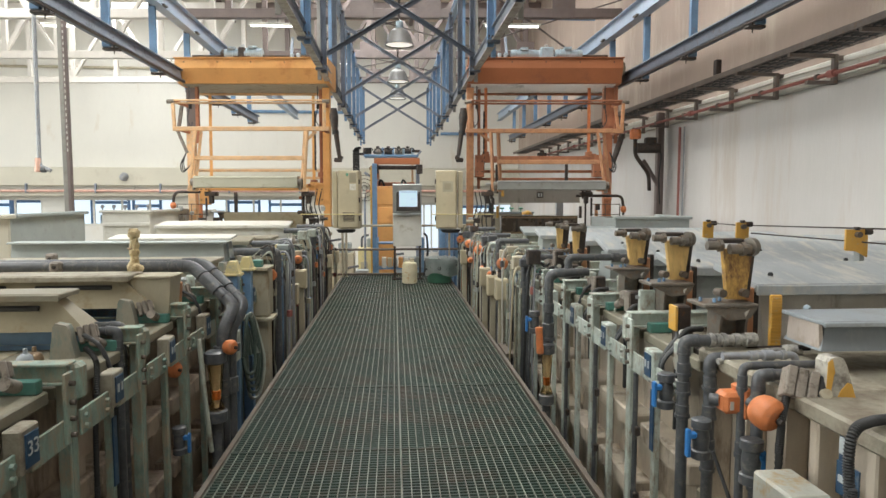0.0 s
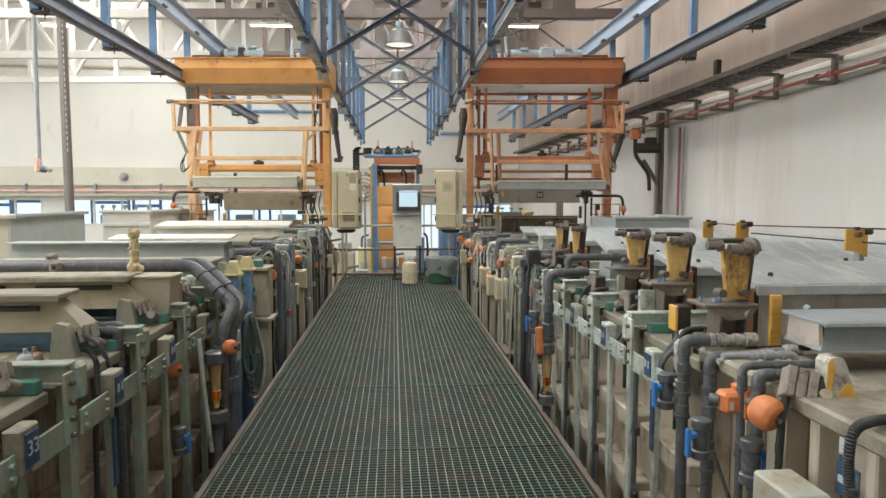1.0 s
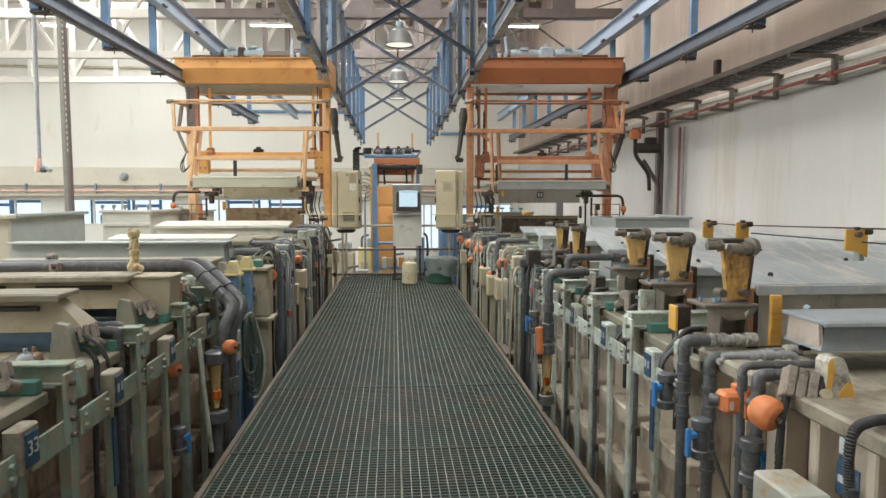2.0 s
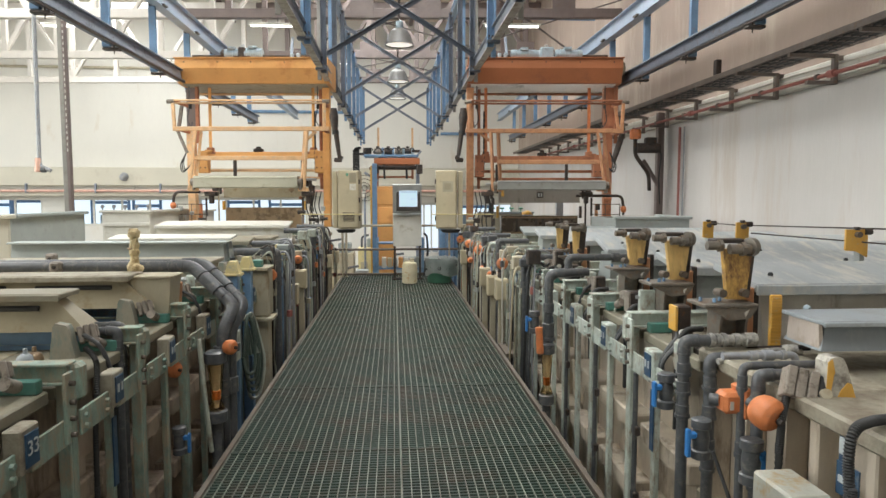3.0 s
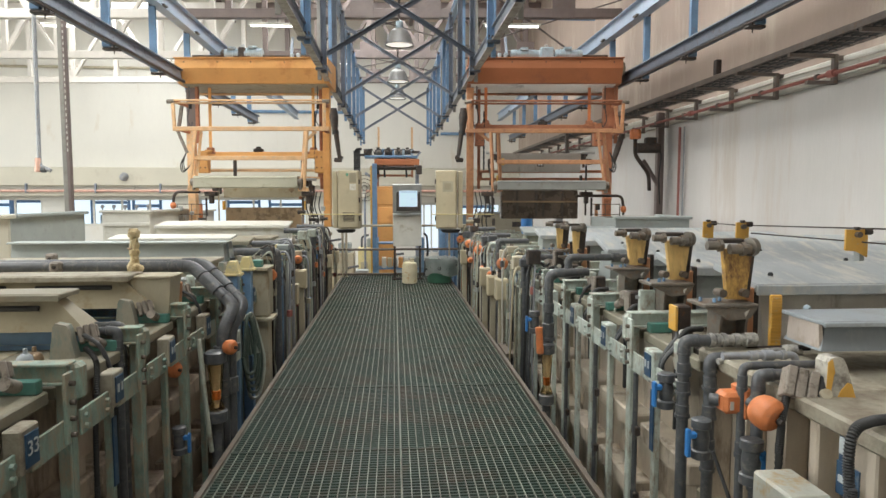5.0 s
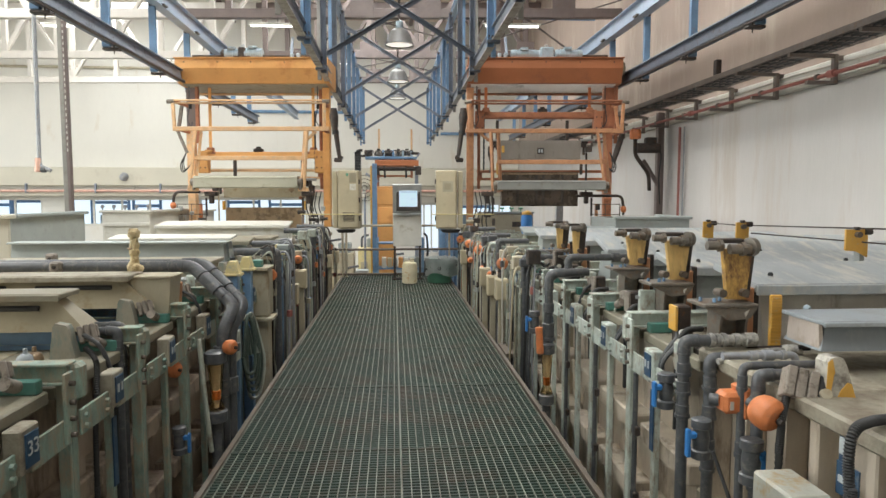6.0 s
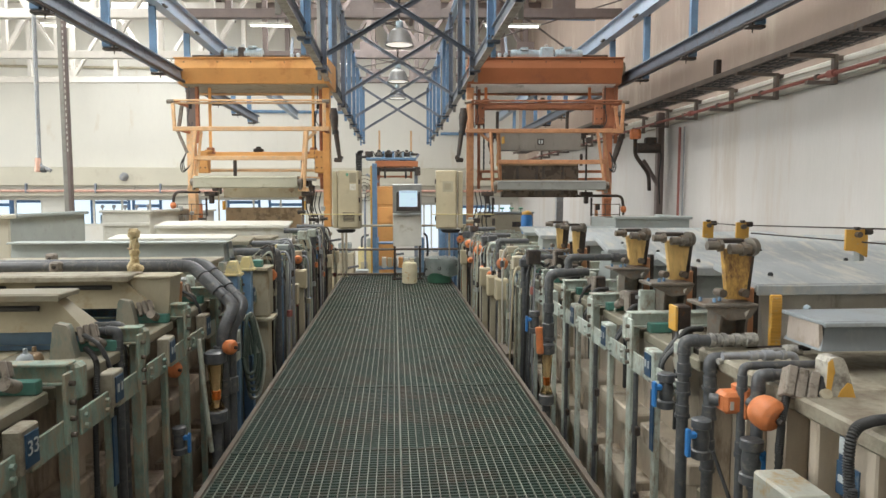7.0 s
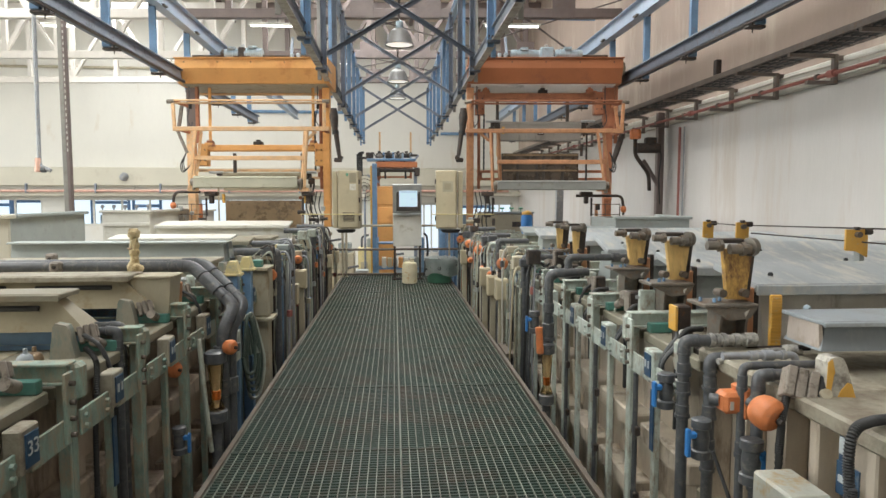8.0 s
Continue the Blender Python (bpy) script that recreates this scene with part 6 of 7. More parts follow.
# stout pipework on the west row
for dx in (0.0, 0.07):
    pts = [(-3.6, 4.32 + dx * 2, 1.055), (-1.31 + dx * 0.5, 4.32 + dx * 2, 1.055), (-1.02 + dx * 0.6, 4.2 + dx, 0.81), (-1.07 + dx * 0.4, 4.1 + dx, 0.66), (-1.07 + dx * 0.4, 4.02 + dx, FLOOR_Z + 0.0)]
    pipe_run(pts, 0.036, M_PVC, joints(pts, [(0, 0.96, 1.2, 0.1), (1, 0.45, 1.25, 0.14), (2, 0.5, 1.2, 0.06), (3, 0.05, 1.6, 0.05), (3, 0.16, 1.25, 0.1)], 0.036), "thick dark grey plastic pipe sloping down beside the tanks", 0.07)
flow_meter((-1.08, 3.95, 0.21), 0.3, 0.05)
globe_valve((-0.99, 3.95, 0.6), 0.045, (0.9, -0.4, 0.0))
globe_valve((-1.22, 3.64, 0.55), 0.045, (0.9, -0.4, 0.0))
pipe_run([(-1.1, 3.89, -0.02), (-1.12, 3.85, 0.34), (-1.15, 3.87, 0.67)], 0.014, M_FRAME_PALE, [], "pale bent flexible hose beside the posts", 0.2)
drop_pipe(-1.27, 0.89, 3.05, -0.2, 0.02, M_PVC, (0.06, 0.14))
drop_pipe(-1.28, 0.9, 3.12, -0.2, 0.02, M_PVC, (0.06,))
pipe_run([(-1.08, 4.29, -0.03), (-1.08, 4.28, -0.41)], 0.03, M_VALVE, [], "orange plastic pipe sleeve beside the walkway", 0.01)
ball_valve((-1.2, 3.63, 0.15), 1)

# tape wrapped stand pipe on the hood
t = thing("wrapped_standpipe", (-1.52, 3.9, 1.07), "stand pipe wrapped in yellowed tape on the hood", "pipe")
z1 = 1.32 - 1.07
g, n, rr = Geo(), 14, random.Random(8)
prof = [(0.05, 0), (0.055, 0.02), (0.05, z1 * 0.12), (0.036, z1 * 0.25), (0.033, z1 * 0.35), (0.042, z1 * 0.42), (0.04, z1 * 0.5), (0.03, z1 * 0.54), (0.036, z1 * 0.6), (0.034, z1 * 0.72), (0.028, z1 * 0.76), (0.045, z1 * 0.82), (0.048, z1 * 0.92), (0.03, z1)]
vs = [((0.68 * r + rr.uniform(-0.006, 0.006)) * math.cos(2 * math.pi * k / n) + 0.012 * math.sin(9 * z), (0.68 * r + rr.uniform(-0.006, 0.006)) * math.sin(2 * math.pi * k / n), z + rr.uniform(-0.004, 0.004)) for r, z in prof for k in range(n)]
g.add(vs, [(i * n + k, i * n + (k + 1) % n, (i + 1) * n + (k + 1) % n, (i + 1) * n + k) for i in range(len(prof) - 1) for k in range(n)])
g.add(vs[-n:], [tuple(range(n))])
part("wrapped_pipe", g, M_WRAP, t)
part("ring", Geo().lathe([(0.026, z1 * 0.52), (0.03, z1 * 0.54), (0.026, z1 * 0.56)], None, 14), M_BROWN_PANEL, t)
part("loose_tape", Geo().box((0.035, -0.02, 0.02), (0.06, 0.05, 0.045), 0.015, Euler((0.3, 0.5, 0.4)).to_matrix()), M_WRAP, t)


def pivot_bracket(px, py0, py1, yy, k):
    """A yellow painted arm on a black stand, with a bolted cross shaft on its head."""
    lo, hi = py0, py1
    t = thing("pivot_bracket", (lo[0], yy, 0.8), "yellow painted steel bracket on a black stand, paint chipped", "bracket", "yellow pivot brackets")
    z0, z1 = lo[2] - 0.8, hi[2] - 0.8
    part("stand", Geo().span((-0.045, 0.01, 0.0), (0.05, 0.06, z0 - 0.03), 0.008), M_GRIME, t)
    for x in (-0.06, 0.055):
        part("stand_cheek", Geo().prism([(-0.04, 0.0), (0.06, 0.0), (0.07, z0 - 0.03), (-0.07, z0 - 0.03), (-0.045, z0 * 0.6)], (x, 0, 0), (x + 0.01, 0, 0), (0, 1, 0), (0, 0, 1)), M_GRIME, t)
    part("gusset", Geo().prism([(-0.14, z0 - 0.03), (0.09, z0 - 0.03), (0.06, z0 - 0.075), (-0.03, z0 - 0.085), (-0.075, z0 - 0.06)], (0, -0.078, 0), (0, -0.07, 0), (1, 0, 0), (0, 0, 1)), M_GRIME, t)
    part("tag", Geo().prism([(0.0, 0.0), (0.022, 0.012), (0.006, -0.02)], (0.03, -0.081, z0 - 0.05), (0.03, -0.079, z0 - 0.05), (1, 0, 0), (0, 0, 1)), M_WHITE, t)
    part("cross_strap", Geo().box((0.0, -0.045, z0 * 0.3), (0.12, 0.008, 0.03), 0.002), M_BLOCK, t)
    part("stand_foot", Geo().box((0.0, 0.0, 0.01), (0.22, 0.2, 0.03), 0.004), M_DARK, t)
    part("stand_plate", Geo().box((-0.03, 0.0, z0 - 0.02), (0.24, 0.17, 0.016), 0.004), M_GRIME, t)
    for x in (-0.13, -0.085, -0.045):
        part("nut", Geo().lathe([(0.009, 0), (0.009, 0.012), (0.006, 0.018)], Matrix.Translation((x, -0.04 + 0.8 * abs(x + 0.085), z0 - 0.01)), 6), M_BLUE, t)
    w = 1.0 if k < 3 else 0.52
    a = Geo().prism([(-0.04 * w, z0), (0.04 * w, z0), (0.066 * w, z1 - 0.02), (-0.066 * w, z1 - 0.02)], (0.02, -0.03, 0), (0.02, 0.0, 0), (1, 0, 0), (0, 0, 1))
    part("arm", a, M_YELLOW if k < 1 else M_YELLOW_WORN, t)
    part("arm_flange", Geo().bar((0.068, 0.03, z0), (0.092, 0.03, z1), 0.015, 0.08), M_DARK, t)
    part("head", Geo().box((-0.01, 0.02, z1 + 0.012), (0.13, 0.08, 0.02), 0.006), M_DARK, t)
    part("shaft", Geo().cyl((-0.125, -0.04, z1 - 0.005), (-0.055, -0.04, z1 - 0.005), 0.019, 14).cyl((-0.075, -0.04, z1 - 0.005), (-0.06, -0.04, z1 - 0.005), 0.028, 6), M_GRIME, t)
    part("shaft", Geo().cyl((-0.03, -0.05, z1 - 0.02), (0.06, -0.05, z1 - 0.02), 0.022, 14).cyl((0.02, -0.05, z1 - 0.02), (0.036, -0.05, z1 - 0.02), 0.032, 6), M_GRIME, t)
    part("washer", Geo().cyl((0.06, -0.04, z1 - 0.012), (0.085, -0.03, z1 - 0.012), 0.04, 18), M_GRIME, t)
    for x in (-0.055, 0.045):
        part("pivot_pin", Geo().cyl((x, -0.06, z0 + 0.03), (x, 0.0, z0 + 0.03), 0.018, 12), M_EDGE, t)
    part("rust_leg", Geo().box((0.09, 0.06, z0 / 2 - 0.02), (0.1, 0.05, z0 + 0.12), 0.006), M_GUARD, t)
    part("side_bar", Geo().box((0.155, 0.07, z0 / 2), (0.025, 0.05, z0 + 0.12), 0.004), M_DARK, t)
    return t


for k, (a, b, yy) in enumerate((((1.46, 2.72, 1.06), (1.45, 2.72, 1.3), 2.72), ((1.5, 3.4, 1.06), (1.49, 3.4, 1.29), 3.4), ((1.52, 4.05, 1.07), (1.51, 4.05, 1.28), 4.05),
                                ((1.57, 5.6, 1.01), (1.57, 5.6, 1.25), 5.6), ((1.58, 6.2, 1.01), (1.57, 6.2, 1.25), 6.2))):
    pivot_bracket(0, a, b, yy, k)


def cable_plate(px, hi, lo, w):
    """A small yellow plate on the far rim that holds a guide cable."""
    t = thing("cable_plate", lo, "small yellow steel plate holding a guide cable", "bracket", "cable plates")
    h = hi[2] - lo[2]
    part("plate", Geo().prism([(-w / 2, 0.25 * h), (0, 0.22 * h), (w / 2, -0.0 * h), (w / 2, h), (-w / 2, h)], (0, -0.006, 0), (0, 0.006, 0), (1, 0, 0), (0, 0, 1)), M_YELLOW_CLEAN, t)
    part("bolt", Geo().cyl((0, -0.03, h * 0.82), (0, 0.01, h * 0.82), 0.016, 10), M_EDGE, t)
    part("pulley", Geo().cyl((w / 2 - 0.02, 0.0, h * 0.92), (w / 2 + 0.02, 0.0, h * 0.92), 0.018, 12), M_DARK, t)
    part("knob", Geo().cyl((0.0, 0, h - 0.004), (0.0, 0, h + 0.014), 0.016, 10), M_DARK, t)
    part("foot", Geo().box((w / 2 - 0.02, 0.03, (0.8 - lo[2]) / 2 + 0.02), (0.03, 0.05, lo[2] - 0.8 + 0.1), 0.004), M_GREY, t)


cable_plate(0, (2.47, 3.3, 1.33), (2.47, 3.3, 1.18), 0.125)
cable_plate(0, (2.25, 4.05, 1.34), (2.25, 4.05, 1.19), 0.085)
cable_plate(0, (2.36, 4.75, 1.32), (2.37, 4.75, 1.16), 0.08)
for a, b in (((2.31, 4.05, 1.32), (2.54, 3.1, 1.34)), ((2.31, 4.05, 1.27), (2.55, 3.1, 1.26)), ((2.38, 4.72, 1.31), (2.24, 4.05, 1.32))):
    c = new("guide_cable", Geo().tube([Vector(a), Vector(b)], 0.0045, 6).mesh("guide_cable", M_DARK))
    tagged(c, "thin dark guide cable between yellow plates", "cable", "guide cables")


# ---- near corner of the east row ----
t = thing("contact_stand", (1.42, 1.99, 0.81), "white and yellow plastic saddle on a black base", "saddle")
part("saddle", Geo().prism([(-0.035, 0.0), (-0.032, 0.15), (-0.022, 0.165), (0.0, 0.17), (0.016, 0.165), (0.028, 0.14), (0.066, 0.0)], (0, -0.04, 0.01), (0, 0.02, 0.01), (0.98, -0.2, 0), (0, 0, 1)), M_STAINED_WHITE, t)
part("yellow_face", Geo().prism([(-0.034, 0.03), (-0.031, 0.15), (-0.018, 0.16), (-0.01, 0.12), (-0.022, 0.04)], (0, -0.043, 0.012), (0, -0.04, 0.012), (0.98, -0.2, 0), (0, 0, 1)), M_YELLOW_CLEAN, t)
part("yellow_corner", Geo().prism([(0.0, 0.03), (0.012, 0.06), (0.03, 0.085), (0.042, 0.082), (0.06, 0.022), (0.03, 0.035)], (0, -0.043, 0.012), (0, -0.04, 0.012), (0.98, -0.2, 0), (0, 0, 1)), M_YELLOW_CLEAN, t)
part("base", Geo().box((0.01, -0.01, 0.0), (0.15, 0.1, 0.02), 0.005), M_BLACK, t)
t = thing("contact_block", (1.347, 1.98, 0.852), "grey ribbed contact block tilted on a dark bracket", "contact block")
r = Euler((radians(-25), radians(14), radians(-18))).to_matrix()
for j in range(3):
    part("rib_block", Geo().box(r @ Vector((-0.07 + 0.034 * j, 0, 0.03)), (0.03, 0.07, 0.1), 0.004, r), M_BLOCK, t)
part("clamp", Geo().box(r @ Vector((0.032, 0.01, 0.025)), (0.036, 0.075, 0.1), 0.006, r), M_BLACK, t)
part("clamp_disc", Geo().cyl(r @ Vector((0.036, -0.04, 0.015)), r @ Vector((0.036, -0.02, 0.015)), 0.018, 16), M_CREAM, t)
part("bracket", Geo().box((0.03, 0.04, -0.02), (0.1, 0.06, 0.05), 0.006), M_BLACK, t)


def corrugated(pts, r, label):
    base = Vector(pts[-1])
    t = thing("corrugated_hose", base, label, "hose", "corrugated hoses")
    P0 = [Vector(p) - base for p in pts]
    dense = []
    for i in range(len(P0) - 1):
        a, b, c, d = P0[max(i - 1, 0)], P0[i], P0[i + 1], P0[min(i + 2, len(P0) - 1)]
        n = max(4, int((c - b).length / (r * 0.3)))
        for j in range(n):
            u = j / n
            dense.append(0.5 * (2 * b + (c - a) * u + (2 * a - 5 * b + 4 * c - d) * u * u + (3 * b - a - 3 * c + d) * u ** 3))
    dense.append(P0[-1])
    part("sleeve", Geo().tube(dense, [r * (1.12 if i % 2 else 0.84) for i in range(len(dense))], 9), M_BLACK, t)
    return t


corrugated([(1.5, 1.77, 0.85), (1.3, 1.64, 0.89), (1.22, 1.6, 0.88), (1.2, 1.59, 0.81), (1.2, 1.58, 0.7), (1.2, 1.57, 0.52), (1.2, 1.57, FLOOR_Z)], 0.014, "black corrugated hose bending over the tank rim")
corrugated([(1.3, 2.02, 0.87), (1.24, 1.95, 0.79), (1.24, 1.96, 0.68), (1.24, 1.96, 0.49), (1.24, 1.96, FLOOR_Z)], 0.012, "black corrugated hose hanging down the tank")
corrugated([(-1.3, 2.8, 0.87), (-1.24, 2.76, 0.82), (-1.22, 2.71, 0.69), (-1.22, 2.68, 0.32), (-1.22, 2.68, FLOOR_Z)], 0.011, "black corrugated hose hanging down the tank")
t = thing("junction_box", (1.2, 1.83 - 0.1, FLOOR_Z), "pale grey enclosure with rust stains on its top", "box")
zt = 0.637 - FLOOR_Z
part("box", Geo().box((0.0, 0.1, zt - 0.12), (0.13, 0.2, 0.24), 0.008), mat("pale_grey_enclosure", (0.37, 0.37, 0.32), 0.5, 0, 0.15, 7, (0.36, 0.24, 0.1), 0.42), t)
part("latch", Geo().box((-0.02, -0.004, zt - 0.06), (0.03, 0.006, 0.03), 0.002), M_YELLOW_PALE, t)
part("stand", Geo().box((0, 0.1, (zt - 0.24) / 2), (0.05, 0.05, zt - 0.24), 0.004), M_FRAME, t)
t = thing("sign_board", (1.31, 1.735, 0.725), "dark blue enamel sign with worn white characters", "sign")
part("plate", Geo().box((0, 0.012, 0.05), (0.006, 0.055, 0.1), 0.002), M_SIGN, t)
part("plate", Geo().box((0, 0, -0.05), (0.006, 0.095, 0.1), 0.002), M_SIGN, t)
part("lettering_bar", Geo().box((-0.0045, 0.02, 0.05), (0.003, 0.03, 0.05), 0), M_INK, t)
part("lettering_bar", Geo().box((-0.0045, 0.0, -0.05), (0.003, 0.07, 0.02), 0), M_INK, t)


# ---- hoses, switches and actuators along both rows ----
def hose_bundle(x, y, z, seed, n=4):
    r = random.Random(seed)
    t = thing("hose_bundle", (x, y, FLOOR_Z), "hanging hoses, rods and fittings beside the tanks", "hoses", "hose bundles")
    s = 1 if x > 0 else -1
    for k in range(n):
        dy, dx, rr = r.uniform(-0.15, 0.15), r.uniform(-0.05, 0.07), r.choice((0.005, 0.007, 0.009, 0.012))
        top = z - FLOOR_Z + r.uniform(-0.2, 0.08)
        low = r.uniform(0.0, 0.5)
        pts = [(s * (0.13 + dx), dy * 0.6, top - r.uniform(-0.02, 0.06)), (s * (0.04 + dx), dy * 0.8, top + 0.03), (s * dx, dy, top - 0.08), (s * dx + r.uniform(-0.03, 0.02), dy + r.uniform(-0.06, 0.06), top * 0.62),
               (s * dx + r.uniform(-0.03, 0.03), dy + r.uniform(-0.1, 0.1), top * 0.35), (s * (dx + 0.08), dy + r.uniform(-0.1, 0.1), low)]
        h = part("hose", Geo().tube(pts, rr, 7, 0.07), r.choice((M_BLACK, M_PVC, M_PVC_PALE, M_FRAME_PALE, M_CABINET, M_CREAM, M_CREAM, M_MINT, M_WHITE, M_VALVE) if x > 0 else (M_BLACK, M_TRUSS, M_PVC, M_PVC_PALE, M_FRAME_PALE, M_DARK, M_CREAM)), t)
        if r.random() < 0.6:
            p = Vector(pts[3]).lerp(Vector(pts[2]), r.uniform(0.3, 0.95))
            part("fitting", Geo().lathe([(rr * 1.2, -0.035), (rr * 2.4, -0.03), (rr * 2.4, 0.03), (rr * 1.2, 0.035)], Matrix.Translation(p), 8), r.choice((M_DARK, M_BLUEV, M_VALVE, M_CREAM, M_PVC, M_RED, M_STEEL)), h)
    if r.random() < 0.7:
        part("clip_block", Geo().box((s * 0.05, r.uniform(-0.1, 0.1), z - FLOOR_Z + r.uniform(-0.02, 0.05)), (0.12, r.uniform(0.05, 0.12), r.uniform(0.06, 0.14)), 0.01), r.choice((M_FRAME_PALE, M_DARK, M_GREY, M_CREAM, M_PVC)), t)
    if r.random() < 0.5:
        part("rod", Geo().cyl((s * 0.0, r.uniform(-0.12, 0.12), 0.0), (s * 0.0, r.uniform(-0.12, 0.12), z - FLOOR_Z - r.uniform(0.1, 0.4)), 0.014, 8), r.choice((M_FRAME_PALE, M_CREAM, M_STEEL)), t)
    return t


def switch_post(c, mt=None):
    t = thing("switch_post", (c[0], c[1], FLOOR_Z), "cream post carrying a pale grey switch box", "switch box", "switch posts")
    h = c[2] - FLOOR_Z
    part("post", Geo().box((0, 0, h / 2), (0.06, 0.06, h), 0.005), M_CREAM, t)
    part("box", Geo().box((0, -0.01, h), (0.13, 0.12, 0.22), 0.008), mt or M_CABINET, t)
    part("cover", Geo().box((0, -0.074, h), (0.11, 0.012, 0.19), 0.004), mt or M_CABINET, t)
    part("gland", Geo().cyl((0, 0, h + 0.11), (0, 0, h + 0.16), 0.018, 8), M_DARK, t)
    return t


def stem_actuator(c, r):
    t = globe_valve(c, r, (0.25 if c[0] < 0 else -0.25, -1, 0.0), "round orange actuator on a dark valve stem")
    part("valve_body", Geo().lathe([(r * 0.7, -r * 0.3), (r * 0.75, -r * 1.4), (r * 0.5, -r * 1.6), (r * 0.6, -r * 2.6), (r * 0.35, -r * 2.8), (r * 0.35, FLOOR_Z - c[2])], Matrix.Translation((0, r * 1.3, 0)), 12), M_DARK, t)
    return t


for c, r in (((1.1, 10.72, 0.81), 0.065), ((1.1, 9.49, 0.82), 0.06), ((1.12, 8.5, 0.81), 0.062), ((1.15, 6.83, 0.8), 0.062), ((1.06, 7.72, 0.65), 0.035), ((1.06, 7.12, 0.65), 0.035), ((1.06, 9.0, 0.63), 0.04),
             ((-1.12, 5.97, 0.8), 0.055), ((-1.12, 7.64, 0.78), 0.05), ((-1.12, 9.83, 0.77), 0.06), ((-1.12, 11.36, 0.65), 0.06), ((-1.2, 9.59, 0.72), 0.05)):
    stem_actuator(c, r)
for c in ((1.08, 9.92, 0.59), (1.08, 7.67, 0.56), (1.08, 7.04, 0.54), (1.1, 6.59, 0.56), (-1.08, 7.61, 0.56), (-1.1, 7.09, 0.46), (-1.06, 10.63, 0.47), (-1.04, 11.64, 0.45)):
    switch_post(c)
switch_post((-1.19, 4.75, 0.43), M_MINT)
rng = random.Random(11)
for s, x, ys_ in ((1, 1.14, [5.5 + 0.31 * k for k in range(20)]), (-1, -1.1, [5.95 + 0.3 * k for k in range(19)])):
    for k, y in enumerate(ys_):
        hose_bundle(x + s * rng.uniform(-0.03, 0.05), y + rng.uniform(-0.08, 0.08), rng.uniform(0.82, 1.02), 100 + k + 50 * s, rng.choice((3, 4, 5)))
for y, z in ((5.9, 0.95), (7.4, 1.0), (8.6, 1.0), (9.9, 1.02)):
    drop_pipe(1.2, z, y, 0.35, 0.03, M_PVC, (0.1, 0.25))
for y, z in ((6.35, 0.98), (7.15, 1.0), (9.2, 1.04), (10.4, 1.04)):
    drop_pipe(-1.13, z, y, -0.4, 0.038, M_PVC, (0.12, 0.3))

# thick looped hose hung on the west row
t = thing("looped_hose", (-1.1, 4.95, 0.61), "dark green garden hose hung in loops over a bracket", "hose")
for k in range(5):
    a, w, d = -0.06 + 0.03 * k, 0.06 + 0.012 * k, 0.45 + 0.06 * k
    part("loop", Geo().tube([(0.02 * k - 0.03, a, -0.3), (-0.01 * k, a - 0.01, -0.04), (0.0, a + 0.02, 0.02), (0.02, a + 0.06, -0.05), (0.04 + 0.01 * k, a + w + 0.04, -d * 0.6), (0.03, a + w, -d), (-0.02, a, -d * 0.95), (-0.03, a - 0.02, -0.3)], 0.013, 8, 0.12), M_MINT if k == 4 else M_HOSE, t)
part("bracket", Geo().box((-0.06, 0.03, -0.02), (0.16, 0.12, 0.03), 0.006), M_CREAM, t)

# blue posts with yellow caps, and their cream housing
for c, h in (((-1.18, 4.85, 0.93), 0.1), ((-1.16, 5.2, 0.93), 0.1), ((-1.2, 6.85, 0.91), 0.1)):
    t = thing("capped_post", (c[0], c[1], FLOOR_Z), "blue painted post with a pale yellow plastic cap", "post", "capped posts")
    z = c[2] - FLOOR_Z
    part("post", Geo().box((0, 0, z / 2), (0.075, 0.075, z), 0.005), M_BLUE, t)
    part("cap", Geo().prism([(-0.055, 0), (-0.05, 0.02), (-0.025, 0.105), (0.025, 0.105), (0.05, 0.02), (0.055, 0)], (0, -0.05, z), (0, 0.05, z), (1, 0, 0), (0, 0, 1)), M_YELLOW_PALE, t)
    part("cap_base", Geo().box((0, 0, z + 0.008), (0.13, 0.12, 0.02), 0.006), M_YELLOW_PALE, t)
t = thing("pump_housing", (-1.16, 5.73, FLOOR_Z), "cream pump housing with a ledge and teal pad", "housing")
zc = 0.87 - FLOOR_Z
part("case", Geo().box((-0.02, 0.05, zc - 0.2), (0.19, 0.2, 0.4), 0.01), M_CREAM, t)
part("shelf", Geo().box((-0.05, 0.05, zc + 0.015), (0.26, 0.28, 0.03), 0.006), M_CREAM, t)
part("pad", Geo().box((-0.06, 0.0, zc + 0.06), (0.16, 0.08, 0.06), 0.006), M_TEAL, t)
part("foot", Geo().box((-0.02, 0.05, (zc - 0.4) / 2), (0.16, 0.17, zc - 0.4), 0.006), M_CREAM, t)
part("tray", Geo().box((0.0, 0.02, zc - 0.42), (0.22, 0.24, 0.03), 0.006), M_CREAM, t)

# small bottles under the near hood
for (px, mt, lb) in (((-1.52, 2.76, 0.84), M_GREYBLUE_PALE, "pale blue grey round plastic bottle on the tank rim"), ((-1.5, 2.79, 0.84), M_BROWN_PANEL, "brown round bottle on the tank rim")):
    t = thing("bottle", (px[0], px[1], 0.8), lb, "bottle", "bottles")
    part("flask", Geo().lathe([(0.02, 0), (0.034, 0.012), (0.036, 0.03), (0.028, 0.05), (0.01, 0.06)], None, 16), mt, t)
    part("neck", Geo().cyl((0, 0, 0.058), (0, 0, 0.08), 0.009, 10), mt, t)

